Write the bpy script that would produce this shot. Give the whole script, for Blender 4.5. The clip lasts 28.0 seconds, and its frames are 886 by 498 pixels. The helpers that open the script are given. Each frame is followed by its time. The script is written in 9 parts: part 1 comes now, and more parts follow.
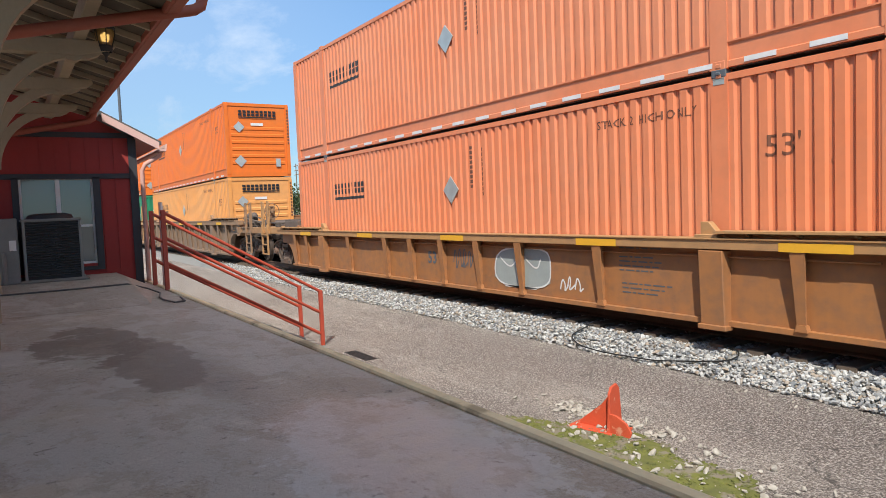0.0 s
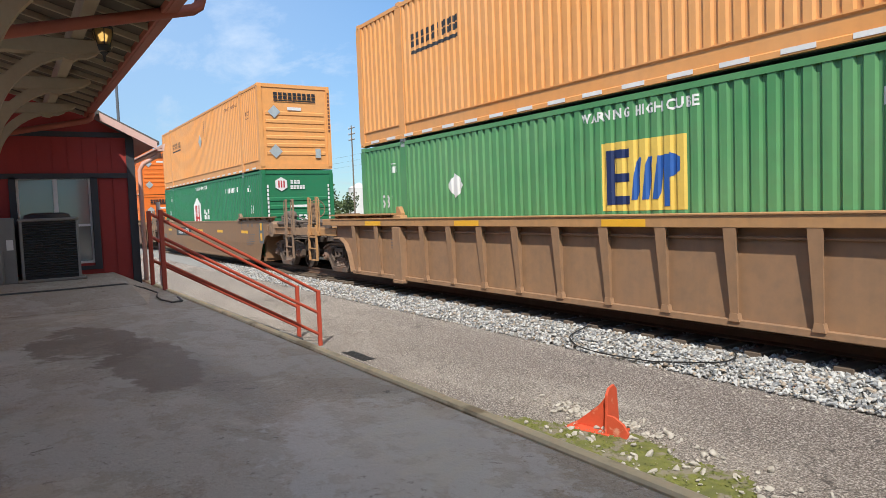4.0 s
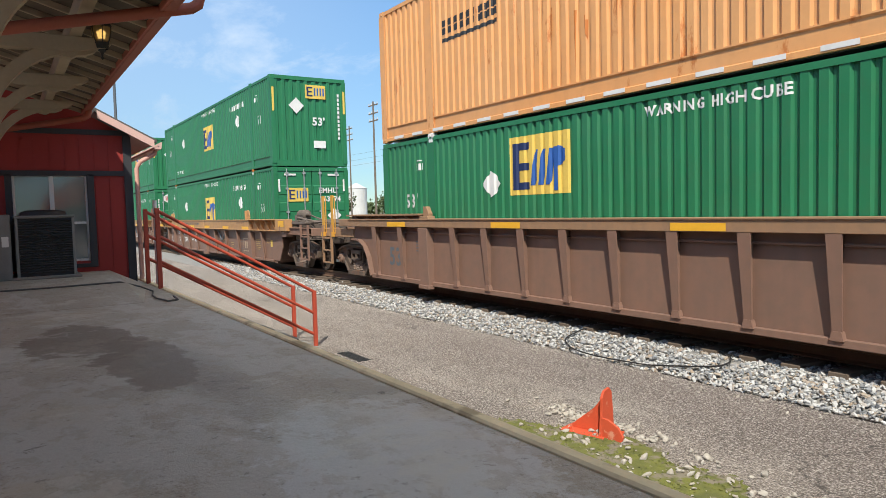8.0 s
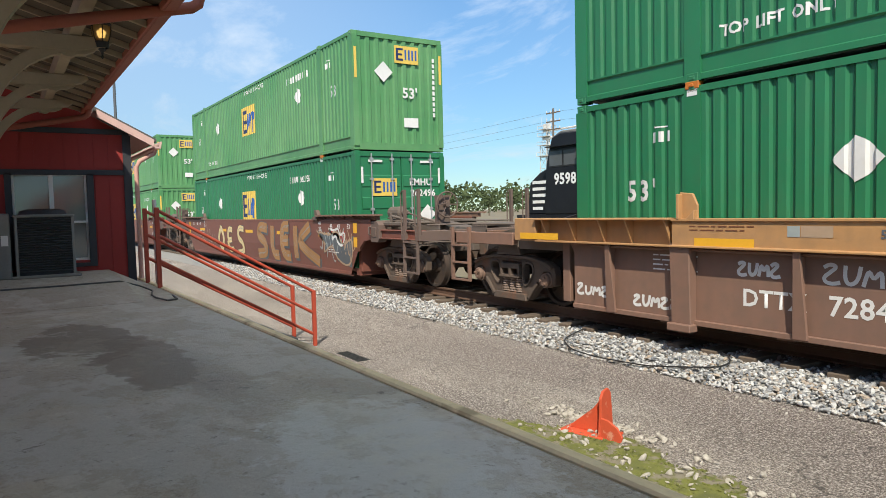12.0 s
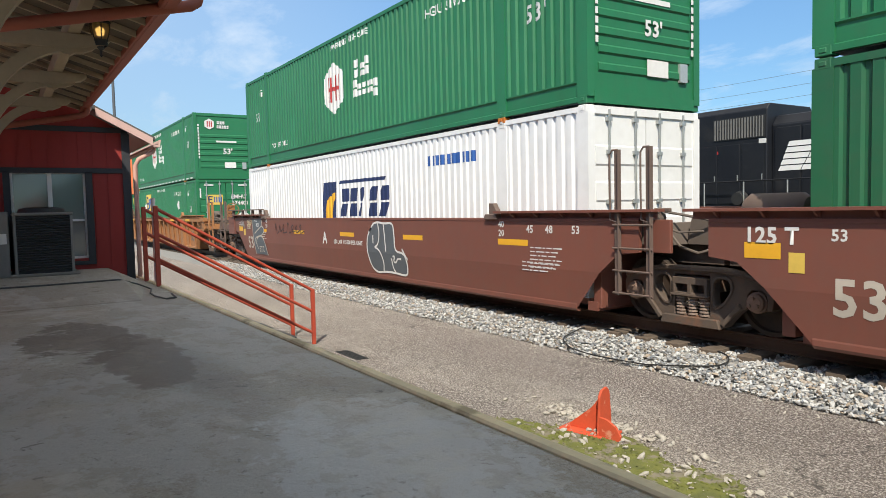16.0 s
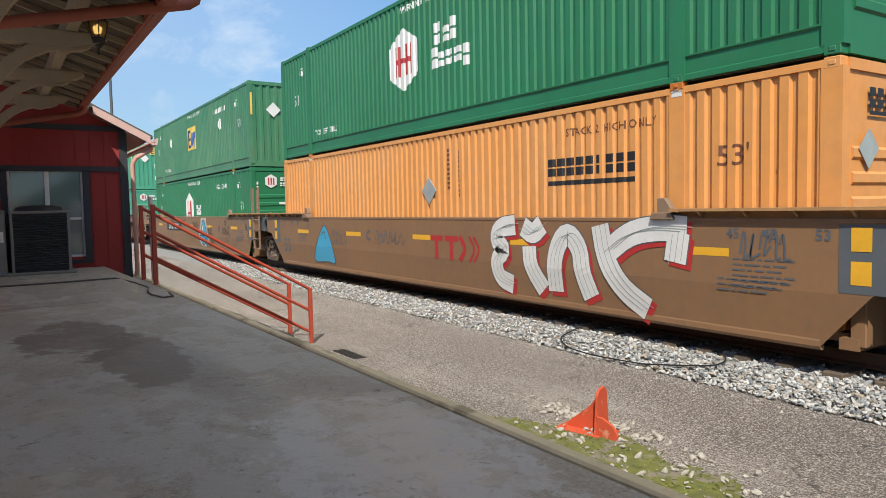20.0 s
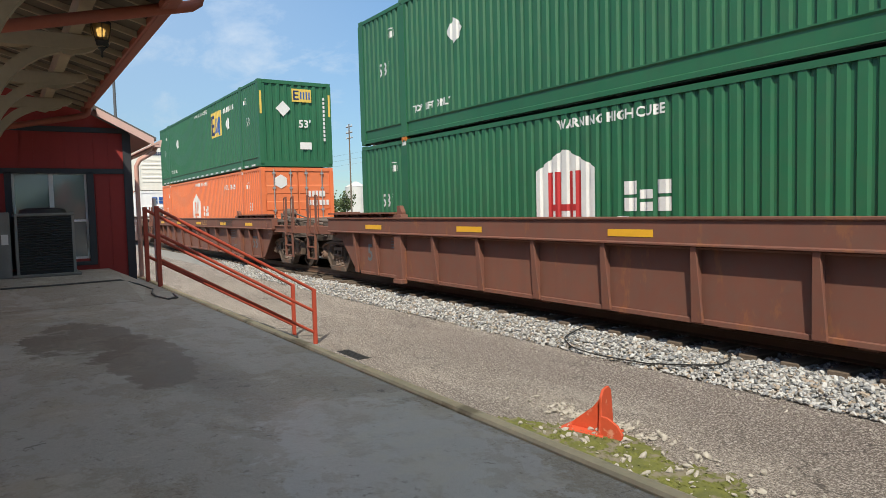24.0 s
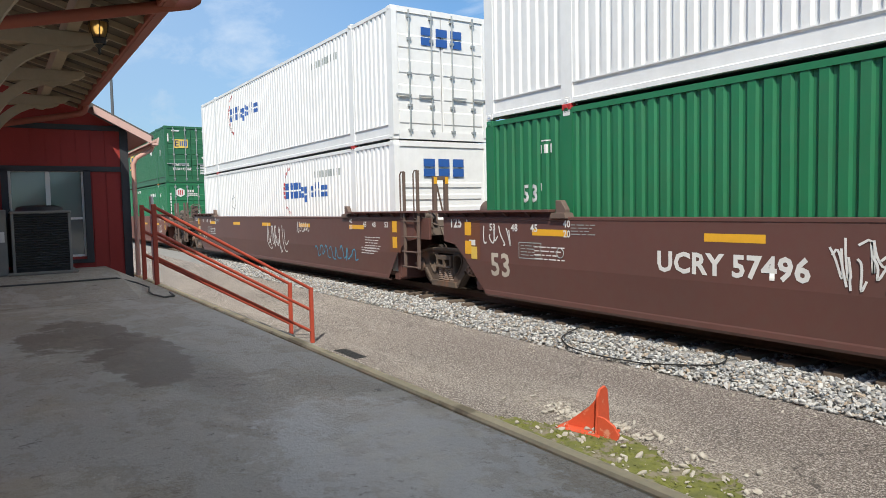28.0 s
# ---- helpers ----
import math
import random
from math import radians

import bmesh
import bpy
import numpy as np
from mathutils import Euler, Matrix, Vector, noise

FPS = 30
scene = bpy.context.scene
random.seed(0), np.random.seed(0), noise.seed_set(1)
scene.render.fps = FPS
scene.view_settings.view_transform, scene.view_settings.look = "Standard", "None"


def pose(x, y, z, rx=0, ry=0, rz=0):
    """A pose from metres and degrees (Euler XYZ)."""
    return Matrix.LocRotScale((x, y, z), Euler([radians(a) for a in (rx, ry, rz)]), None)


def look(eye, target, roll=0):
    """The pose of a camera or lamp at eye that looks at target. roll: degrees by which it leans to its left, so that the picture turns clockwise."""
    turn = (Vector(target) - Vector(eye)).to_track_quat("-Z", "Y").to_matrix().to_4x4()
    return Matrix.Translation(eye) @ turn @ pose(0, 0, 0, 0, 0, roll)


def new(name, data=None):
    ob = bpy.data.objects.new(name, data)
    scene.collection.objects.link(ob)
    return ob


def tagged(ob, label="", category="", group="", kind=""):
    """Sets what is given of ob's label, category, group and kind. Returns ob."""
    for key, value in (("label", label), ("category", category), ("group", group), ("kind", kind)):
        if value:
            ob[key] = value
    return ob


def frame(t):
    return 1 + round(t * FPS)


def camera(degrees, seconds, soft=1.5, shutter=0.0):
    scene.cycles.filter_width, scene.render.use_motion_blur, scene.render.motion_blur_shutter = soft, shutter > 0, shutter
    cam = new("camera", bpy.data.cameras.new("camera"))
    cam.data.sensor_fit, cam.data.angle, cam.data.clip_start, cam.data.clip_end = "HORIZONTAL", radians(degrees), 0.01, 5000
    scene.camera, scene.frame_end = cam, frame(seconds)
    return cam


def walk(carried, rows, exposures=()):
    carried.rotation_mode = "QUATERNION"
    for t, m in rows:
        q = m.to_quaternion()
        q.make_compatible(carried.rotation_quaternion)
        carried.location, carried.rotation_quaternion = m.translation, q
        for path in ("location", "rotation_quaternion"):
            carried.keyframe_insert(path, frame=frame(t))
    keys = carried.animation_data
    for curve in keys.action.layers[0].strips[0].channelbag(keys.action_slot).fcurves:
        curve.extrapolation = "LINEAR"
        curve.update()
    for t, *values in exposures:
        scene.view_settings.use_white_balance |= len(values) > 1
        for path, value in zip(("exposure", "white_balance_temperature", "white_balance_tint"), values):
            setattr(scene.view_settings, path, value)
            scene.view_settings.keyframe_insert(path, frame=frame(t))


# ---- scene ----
EYE = Vector((0, 0, 1.68))


def aim(yaw, pitch, roll):
    """Camera pose: yaw from the track's far end towards the track, pitch up, roll, in degrees."""
    a, b = radians(yaw), radians(pitch)
    return look(EYE, EYE + Vector((-math.cos(a) * math.cos(b), math.sin(a) * math.cos(b), math.sin(b))), roll)


PATH = [(0, 32.27, -3.47, -2.29), (0.5, 32.24, -3.48, -2.33), (1, 32.25, -3.47, -2.34), (1.5, 32.29, -3.45, -2.30), (2, 32.33, -3.42, -2.28), (2.5, 32.35, -3.40, -2.26),
        (3, 32.38, -3.41, -2.23), (3.5, 32.41, -3.43, -2.20), (5.5, 32.55, -3.36, -1.88), (6, 32.58, -3.34, -1.83), (6.5, 32.63, -3.32, -1.75), (7, 32.70, -3.30, -1.64),
        (7.5, 32.74, -3.30, -1.56), (8, 32.73, -3.32, -1.52), (8.5, 32.71, -3.33, -1.47), (9, 32.68, -3.34, -1.45), (9.5, 32.69, -3.36, -1.45), (10, 32.73, -3.35, -1.42),
        (10.5, 32.75, -3.35, -1.41), (11, 32.77, -3.36, -1.39), (11.5, 32.78, -3.33, -1.35), (12, 32.77, -3.31, -1.36), (12.5, 32.75, -3.30, -1.40), (14.5, 32.66, -3.30, -1.35),
        (15, 32.71, -3.33, -1.33), (15.5, 32.80, -3.37, -1.30), (16, 32.85, -3.42, -1.29), (16.5, 32.89, -3.46, -1.26), (17, 32.90, -3.46, -1.23), (17.5, 32.87, -3.46, -1.24),
        (18, 32.87, -3.46, -1.24), (18.5, 32.94, -3.46, -1.18), (19, 33.01, -3.47, -1.11), (19.5, 33.04, -3.51, -1.11), (20, 33.04, -3.49, -1.16), (20.5, 33.02, -3.43, -1.20),
        (21, 32.99, -3.39, -1.22), (21.5, 32.99, -3.37, -1.22), (23.5, 32.81, -3.43, -1.41), (24, 32.75, -3.46, -1.45), (24.5, 32.73, -3.50, -1.43), (25, 32.75, -3.54, -1.39),
        (25.5, 32.80, -3.56, -1.37), (26, 32.84, -3.58, -1.35), (26.5, 32.86, -3.57, -1.33), (27, 32.89, -3.55, -1.29), (27.5, 32.94, -3.53, -1.23), (28, 32.97, -3.52, -1.20)]
cam = camera(65.47, 28.0, soft=0.35)
walk(cam, [(t, aim(y, p, r)) for t, y, p, r in PATH], exposures=[(0, 0.43, 6620, 10), (3.5, 0.43, 6620, 10), (7, 0.46, 6620, 9), (9, 0.49, 6950, 9), (18, 0.45, 6950, 9), (21, 0.34, 6720, 9), (24, 0.31, 7050, 9), (26, 0.28, 6950, 9), (27, 0.33, 6750, 9), (28, 0.33, 6750, 9)])

# ---- world and sun ----
SUN_WAY = Vector((0.75, -0.55, 1.05)).normalized()
world = bpy.data.worlds.new("world")
scene.world = world
world.use_nodes = True
wn, wl = world.node_tree.nodes, world.node_tree.links
wn.clear()
sky = wn.new("ShaderNodeTexSky")
sky.sky_type = "NISHITA"
sky.sun_disc = False
sky.sun_elevation = math.asin(SUN_WAY.z)
sky.sun_rotation = math.atan2(SUN_WAY.x, SUN_WAY.y)
sky.altitude = 1500
sky.air_density, sky.dust_density, sky.ozone_density = 1.0, 0.0, 2.0
# thin broken cloud over the blue
tc = wn.new("ShaderNodeTexCoord")
sep = wn.new("ShaderNodeSeparateXYZ")
wl.new(tc.outputs["Generated"], sep.inputs[0])
zc = wn.new("ShaderNodeMath"); zc.operation = "ADD"; zc.inputs[1].default_value = 0.16
wl.new(sep.outputs["Z"], zc.inputs[0])
flat = wn.new("ShaderNodeVectorMath"); flat.operation = "DIVIDE"
comb = wn.new("ShaderNodeCombineXYZ")
for i in range(3):
    wl.new(zc.outputs[0], comb.inputs[i])
wl.new(tc.outputs["Generated"], flat.inputs[0]); wl.new(comb.outputs[0], flat.inputs[1])
stretch = wn.new("ShaderNodeMapping")
stretch.inputs["Scale"].default_value = (0.9, 1.5, 0.0)
stretch.inputs["Location"].default_value = (3.1, 0.7, 0.0)
wl.new(flat.outputs[0], stretch.inputs[0])
cl = wn.new("ShaderNodeTexNoise")
cl.inputs["Scale"].default_value, cl.inputs["Detail"].default_value, cl.inputs["Roughness"].default_value, cl.inputs["Distortion"].default_value = 1.7, 10, 0.62, 0.4
wl.new(stretch.outputs[0], cl.inputs["Vector"])
ramp = wn.new("ShaderNodeValToRGB")
ramp.color_ramp.elements[0].position, ramp.color_ramp.elements[1].position = 0.52, 1.0
wl.new(cl.outputs["Fac"], ramp.inputs["Fac"])
mixc = wn.new("ShaderNodeMixRGB")
mixc.inputs["Color2"].default_value = (6.6, 7.0, 7.5, 1)
tint = wn.new("ShaderNodeMixRGB")
tint.blend_type = "MULTIPLY"
tint.inputs["Fac"].default_value, tint.inputs["Color2"].default_value = 1.0, (0.68, 0.90, 1.0, 1)
wl.new(sky.outputs["Color"], tint.inputs["Color1"])
wl.new(ramp.outputs["Color"], mixc.inputs["Fac"]); wl.new(tint.outputs["Color"], mixc.inputs["Color1"])
# thin even veil, thicker towards the west
veil = wn.new("ShaderNodeMapRange")
veil.inputs["From Min"].default_value, veil.inputs["From Max"].default_value, veil.inputs["To Min"].default_value, veil.inputs["To Max"].default_value = -0.80, -1.0, 0.0, 0.36
wl.new(sep.outputs["X"], veil.inputs["Value"])
haze = wn.new("ShaderNodeMixRGB")
haze.inputs["Color2"].default_value = (4.3, 5.2, 6.3, 1)
wl.new(veil.outputs["Result"], haze.inputs["Fac"]); wl.new(mixc.outputs["Color"], haze.inputs["Color1"])
# warm pale sky overhead, out of view, added to warm and lift the shade
sheet = wn.new("ShaderNodeMapRange")
sheet.inputs["From Min"].default_value, sheet.inputs["From Max"].default_value, sheet.inputs["To Min"].default_value, sheet.inputs["To Max"].default_value = 0.42, 0.75, 0.0, 0.62
wl.new(sep.outputs["Z"], sheet.inputs["Value"])
high = wn.new("ShaderNodeMixRGB")
high.inputs["Color2"].default_value = (5.2, 4.95, 4.6, 1)
wl.new(sheet.outputs["Result"], high.inputs["Fac"]); wl.new(haze.outputs["Color"], high.inputs["Color1"])
bg = wn.new("ShaderNodeBackground")
bg.inputs["Strength"].default_value = 0.168
low = wn.new("ShaderNodeMapRange")
low.inputs["From Max"].default_value, low.inputs["To Min"].default_value = 0.44, 0.42
wl.new(sep.outputs["Z"], low.inputs["Value"])
fade = wn.new("ShaderNodeVectorMath"); fade.operation = "SCALE"
wl.new(high.outputs["Color"], fade.inputs[0]); wl.new(low.outputs["Result"], fade.inputs["Scale"])
wl.new(fade.outputs[0], bg.inputs["Color"])
wo = wn.new("ShaderNodeOutputWorld")
wl.new(bg.outputs[0], wo.inputs[0])
sun = new("sun", bpy.data.lights.new("sun", "SUN"))
sun.data.energy, sun.data.angle, sun.data.color = 4.1, radians(0.6), (1.0, 0.95, 0.86)
sun.matrix_world = look(SUN_WAY * 60, (0, 0, 0))

# ---- mesh helpers ----


class G:
    """A plain list of corners and faces."""

    def __init__(self):
        self.v, self.f = [], []

    def box(self, x0, x1, y0, y1, z0, z1):
        n = len(self.v)
        self.v += [(x, y, z) for x in (x0, x1) for y in (y0, y1) for z in (z0, z1)]
        self.f += [tuple(n + i for i in q) for q in ((0, 1, 3, 2), (4, 6, 7, 5), (0, 4, 5, 1), (2, 3, 7, 6), (0, 2, 6, 4), (1, 5, 7, 3))]
        return self

    def tube(self, p, q, r, n=8, r2=None):
        p, q = Vector(p), Vector(q)
        r2 = r if r2 is None else r2
        u = (q - p).normalized()
        a = u.orthogonal().normalized()
        b = u.cross(a)
        s = len(self.v)
        for i in range(n):
            d = a * math.cos(2 * math.pi * i / n) + b * math.sin(2 * math.pi * i / n)
            self.v += [tuple(p + d * r), tuple(q + d * r2)]
        self.f += [(s + 2 * i, s + 2 * ((i + 1) % n), s + 2 * ((i + 1) % n) + 1, s + 2 * i + 1) for i in range(n)]
        self.f += [tuple(s + 2 * i for i in reversed(range(n))), tuple(s + 2 * i + 1 for i in range(n))]
        return self

    def pipe(self, pts, r, n=8):
        """One swept tube through the points."""
        ps = [Vector(p) for p in pts]
        s, side = len(self.v), None
        for i, p in enumerate(ps):
            d = (ps[min(i + 1, len(ps) - 1)] - ps[max(i - 1, 0)]).normalized()
            side = d.orthogonal().normalized() if side is None else (side - d * side.dot(d)).normalized()
            up = d.cross(side)
            for k in range(n):
                a = 2 * math.pi * k / n
                self.v.append(tuple(p + (side * math.cos(a) + up * math.sin(a)) * r))
        for i in range(len(ps) - 1):
            for k in range(n):
                j = (k + 1) % n
                self.f.append((s + i * n + k, s + i * n + j, s + (i + 1) * n + j, s + (i + 1) * n + k))
        e = s + (len(ps) - 1) * n
        self.f += [tuple(s + k for k in reversed(range(n))), tuple(e + k for k in range(n))]
        return self

    def prism(self, pts, axis, a, b):
        """Polygon in the two other axes, swept from a to b along axis."""
        s, n = len(self.v), len(pts)
        for c in (a, b):
            for p in pts:
                self.v.append({"x": (c, p[0], p[1]), "y": (p[0], c, p[1]), "z": (p[0], p[1], c)}[axis])
        self.f += [tuple(s + i for i in reversed(range(n))), tuple(s + n + i for i in range(n))]
        self.f += [(s + i, s + (i + 1) % n, s + n + (i + 1) % n, s + n + i) for i in range(n)]
        return self

    def plate(self, outer, holes, y0, y1):
        """Plate in x and z with windows cut through it, from y0 to y1."""
        bm, base = bmesh.new(), len(self.v)
        loops, edges = [outer] + holes, []
        for lp in loops:
            vs = [bm.verts.new((x, y0, z)) for x, z in lp]
            edges += [bm.edges.new((vs[i], vs[(i + 1) % len(vs)])) for i in range(len(vs))]
        bm.verts.index_update()
        count = len(bm.verts)
        bmesh.ops.triangle_fill(bm, edges=edges, use_beauty=True, use_dissolve=False)
        tris = [tuple(v.index for v in f.verts) for f in bm.faces]
        for y in (y0, y1):
            self.v += [(v.co.x, y, v.co.z) for v in bm.verts]
        bm.free()
        self.f += [tuple(base + i for i in t) for t in tris] + [tuple(base + count + i for i in reversed(t)) for t in tris]
        at = base
        for lp in loops:
            n = len(lp)
            self.f += [(at + i, at + (i + 1) % n, at + count + (i + 1) % n, at + count + i) for i in range(n)]
            at += n
        return self

    def lathe(self, prof, axis, c=(0, 0, 0), n=20):
        """Profile of (along, radius) turned round an axis through c."""
        s, m = len(self.v), len(prof)
        for i in range(n):
            ca, sa = math.cos(2 * math.pi * i / n), math.sin(2 * math.pi * i / n)
            for h, r in prof:
                d = {"x": (h, r * ca, r * sa), "y": (r * ca, h, r * sa), "z": (r * ca, r * sa, h)}[axis]
                self.v.append((c[0] + d[0], c[1] + d[1], c[2] + d[2]))
        for i in range(n):
            k = (i + 1) % n
            self.f += [(s + i * m + j, s + k * m + j, s + k * m + j + 1, s + i * m + j + 1) for j in range(m - 1)]
        return self

    def ring(self, c, axis, R, r, n=20, k=6):
        prof = [(r * math.sin(2 * math.pi * i / k), R + r * math.cos(2 * math.pi * i / k)) for i in range(k + 1)]
        return self.lathe(prof, axis, c, n)

    def quad(self, *p):
        n = len(self.v)
        self.v += list(p)
        self.f.append(tuple(range(n, n + len(p))))
        return self

    def mesh(self, name, bevel=0.0, smooth=False):
        me = bpy.data.meshes.new(name)
        me.from_pydata(self.v, [], self.f)
        bm = bmesh.new()
        bm.from_mesh(me)
        bmesh.ops.recalc_face_normals(bm, faces=bm.faces)
        if bevel:
            bmesh.ops.bevel(bm, geom=[e for e in bm.edges if len(e.link_faces) == 2 and e.calc_face_angle(0) > 0.5], offset=bevel, segments=1, affect="EDGES", clamp_overlap=True)
        if smooth:
            for fc in bm.faces:
                fc.smooth = len(fc.verts) == 4
            for e in bm.edges:
                e.smooth = e.calc_face_angle(0) < 0.7
        bm.to_mesh(me)
        bm.free()
        return me


SHARED = {}


def shared(key, make, bevel=0.0, smooth=False):
    if key not in SHARED:
        g = G()
        make(g)
        SHARED[key] = g.mesh(key, bevel, smooth)
    return SHARED[key]


def part(name, shape, material, parent, label="", at=None, bevel=0.0, smooth=False):
    """One mesh object under a thing or a part. shape: a G or a shared mesh."""
    me = shape.mesh(name, bevel, smooth) if isinstance(shape, G) else shape
    ob = new(name, me)
    if not me.materials:
        me.materials.append(None)
    ob.material_slots[0].link = "OBJECT"
    ob.material_slots[0].material = material
    ob.parent = parent
    if at is not None:
        ob.matrix_basis = at if isinstance(at, Matrix) else Matrix.Translation(at)
    if label:
        ob["label"] = label
    return ob


def thing(name, label, category, group="", kind="", at=None):
    ob = tagged(new(name), label, category, group, kind)
    ob.empty_display_size = 0.2
    if at is not None:
        ob.matrix_basis = at if isinstance(at, Matrix) else Matrix.Translation(at)
    return ob


def solid(name, shape, material, label, category="", group="", kind="", bevel=0.0, smooth=False, at=None):
    """A thing of one mesh."""
    ob = part(name, shape, material, None, "", at, bevel, smooth)
    return tagged(ob, label, category, group, kind)


def text_mesh(key, words, size, gap=1.0, bold=0.0):
    """Flat letters in the plane x, z, read from -y; centred at the origin."""
    if ("t", key) not in SHARED:
        cu = bpy.data.curves.new(key, "FONT")
        cu.body, cu.size, cu.align_x, cu.align_y, cu.space_character, cu.resolution_u, cu.offset = words, size, "CENTER", "CENTER", gap, 2, bold
        ob = bpy.data.objects.new(key, cu)
        me = bpy.data.meshes.new_from_object(ob)
        bpy.data.objects.remove(ob)
        me.transform(Matrix.Rotation(radians(90), 4, "X"))
        me.name = key
        SHARED[("t", key)] = me
    return SHARED[("t", key)]


# ---- materials ----


def nodes_of(name):
    m = bpy.data.materials.new(name)
    m.use_nodes = True
    n, l = m.node_tree.nodes, m.node_tree.links
    return m, n, l, n["Principled BSDF"]


def rgba(c):
    return (c[0], c[1], c[2], 1)


def noise_fac(n, l, scale, lo, hi, detail=4, stretch=(1, 1, 1), coord="Object", rough=0.55, distort=0.0):
    """Noise between two thresholds, as a factor from 0 to 1."""
    tcn = n.new("ShaderNodeTexCoord")
    mp = n.new("ShaderNodeMapping")
    mp.inputs["Scale"].default_value = stretch
    l.new(tcn.outputs[coord], mp.inputs[0])
    no = n.new("ShaderNodeTexNoise")
    no.inputs["Scale"].default_value, no.inputs["Detail"].default_value, no.inputs["Roughness"].default_value, no.inputs["Distortion"].default_value = scale, detail, rough, distort
    l.new(mp.outputs[0], no.inputs["Vector"])
    mr = n.new("ShaderNodeMapRange")
    mr.inputs["From Min"].default_value, mr.inputs["From Max"].default_value = lo, hi
    l.new(no.outputs["Fac"], mr.inputs["Value"])
    return mr.outputs["Result"]


def mix(n, l, fac, a, b):
    mx = n.new("ShaderNodeMixRGB")
    if isinstance(fac, float):
        mx.inputs["Fac"].default_value = fac
    else:
        l.new(fac, mx.inputs["Fac"])
    for sock, c in (("Color1", a), ("Color2", b)):
        if isinstance(c, tuple):
            mx.inputs[sock].default_value = rgba(c)
        else:
            l.new(c, mx.inputs[sock])
    return mx.outputs["Color"]


def scaled(n, l, fac, k):
    m = n.new("ShaderNodeMath")
    m.operation = "MULTIPLY"
    m.inputs[1].default_value = k
    l.new(fac, m.inputs[0])
    return m.outputs[0]


def bump(n, l, bs, fac, strength, dist=0.01):
    b = n.new("ShaderNodeBump")
    b.inputs["Strength"].default_value, b.inputs["Distance"].default_value = strength, dist
    l.new(fac, b.inputs["Height"])
    l.new(b.outputs[0], bs.inputs["Normal"])


def surface(name, c, alt=None, rough=0.6, metal=0.0, scale=3.0, fine=40.0, amount=0.5, relief=0.15, coord="Object", stain=None, stain_scale=1.0, stain_lo=0.55, stain_hi=0.7):
    """Plain surface: colour varied at two scales, with fine relief."""
    m, n, l, bs = nodes_of(name)
    alt = alt or tuple(x * 0.75 for x in c)
    big = noise_fac(n, l, scale, 0.35, 0.68, coord=coord)
    col = mix(n, l, scaled(n, l, big, amount), c, alt)
    sm = noise_fac(n, l, fine, 0.3, 0.75, coord=coord)
    col = mix(n, l, scaled(n, l, sm, 0.35 * amount), col, tuple(x * 0.6 for x in c))
    if stain:
        st = noise_fac(n, l, stain_scale, stain_lo, stain_hi, detail=6, coord=coord)
        col = mix(n, l, scaled(n, l, st, 0.85), col, stain)
    l.new(col, bs.inputs["Base Color"])
    bs.inputs["Roughness"].default_value, bs.inputs["Metallic"].default_value = rough, metal
    if relief:
        bump(n, l, bs, sm, relief, 0.004)
    return m


def car_paint(name, c, fade, rust=(0.16, 0.06, 0.025), dirt=0.25, rough=0.5, streaks=0.35, rust_lo=0.68):
    """Weathered steel paint: faded patches, rain streaks down the sides, rust spots."""
    m, n, l, bs = nodes_of(name)
    info = n.new("ShaderNodeObjectInfo")
    big = noise_fac(n, l, 0.5, 0.3, 0.7)
    col = mix(n, l, big, c, fade)
    col = mix(n, l, scaled(n, l, info.outputs["Random"], 0.12), col, tuple(x * 0.7 for x in c))
    run = noise_fac(n, l, 2.2, 0.45, 0.75, detail=5, stretch=(2.2, 2.2, 0.12))
    col = mix(n, l, scaled(n, l, run, streaks), col, tuple(0.55 * x + 0.02 for x in c))
    sp = noise_fac(n, l, 1.7, rust_lo, rust_lo + 0.06, detail=9, stretch=(1.6, 1.6, 0.6), rough=0.7)
    col = mix(n, l, scaled(n, l, sp, 0.8), col, rust)
    grime = noise_fac(n, l, 6.0, 0.4, 0.8, detail=6)
    col = mix(n, l, scaled(n, l, grime, dirt), col, (0.11, 0.09, 0.07))
    l.new(col, bs.inputs["Base Color"])
    bs.inputs["Roughness"].default_value = rough
    bump(n, l, bs, noise_fac(n, l, 3.0, 0.2, 0.8), 0.12, 0.02)
    return m

# ---- the train ----
SPEED, TRACK_Y = 17.861, 8.72
HALF, WIDE, TALL = 8.17, 1.295, 2.9
# small unevenness of the train's run: seconds, metres ahead of the even pace
LEAD = [(0, 0.96), (1, 0.51), (2, -0.74), (3, -0.72), (5.5, -2.08), (6, -0.45), (7, -0.52), (8, -0.33), (9, -1.44), (10, -1.58), (11, -1.63), (12, -2.07), (12.5, -2.19),
        (14.5, -0.96), (15, -1.62), (16, -1.64), (17, -1.55), (18, -1.38), (19, -1.75), (20, -1.56), (21, -1.09), (21.5, -0.82), (23.5, -0.78), (24, -0.36), (25, -0.94), (26, -0.71), (27, 0.06), (27.5, 0.20), (28, 0.40)]


def corrugation():
    """(x, inset) along a container's side: three ribbed stretches between flat posts."""
    out = []
    for a, b, count in ((-7.95, -6.22, 8), (-5.97, 5.97, 57), (6.22, 7.95, 8)):
        p = (b - a) / count
        out.append((a, 0.0))
        for i in range(count):
            s = a + i * p
            out += [(s + p * 0.30, 0.0), (s + p * 0.42, 0.036), (s + p * 0.68, 0.036), (s + p * 0.80, 0.0)]
        out.append((b, 0.0))
    return out


CORR = corrugation()


def inset(x):
    for (a, p), (b, q) in zip(CORR, CORR[1:]):
        if a <= x <= b:
            return p + (q - p) * (x - a) / max(b - a, 1e-6)
    return 0.0


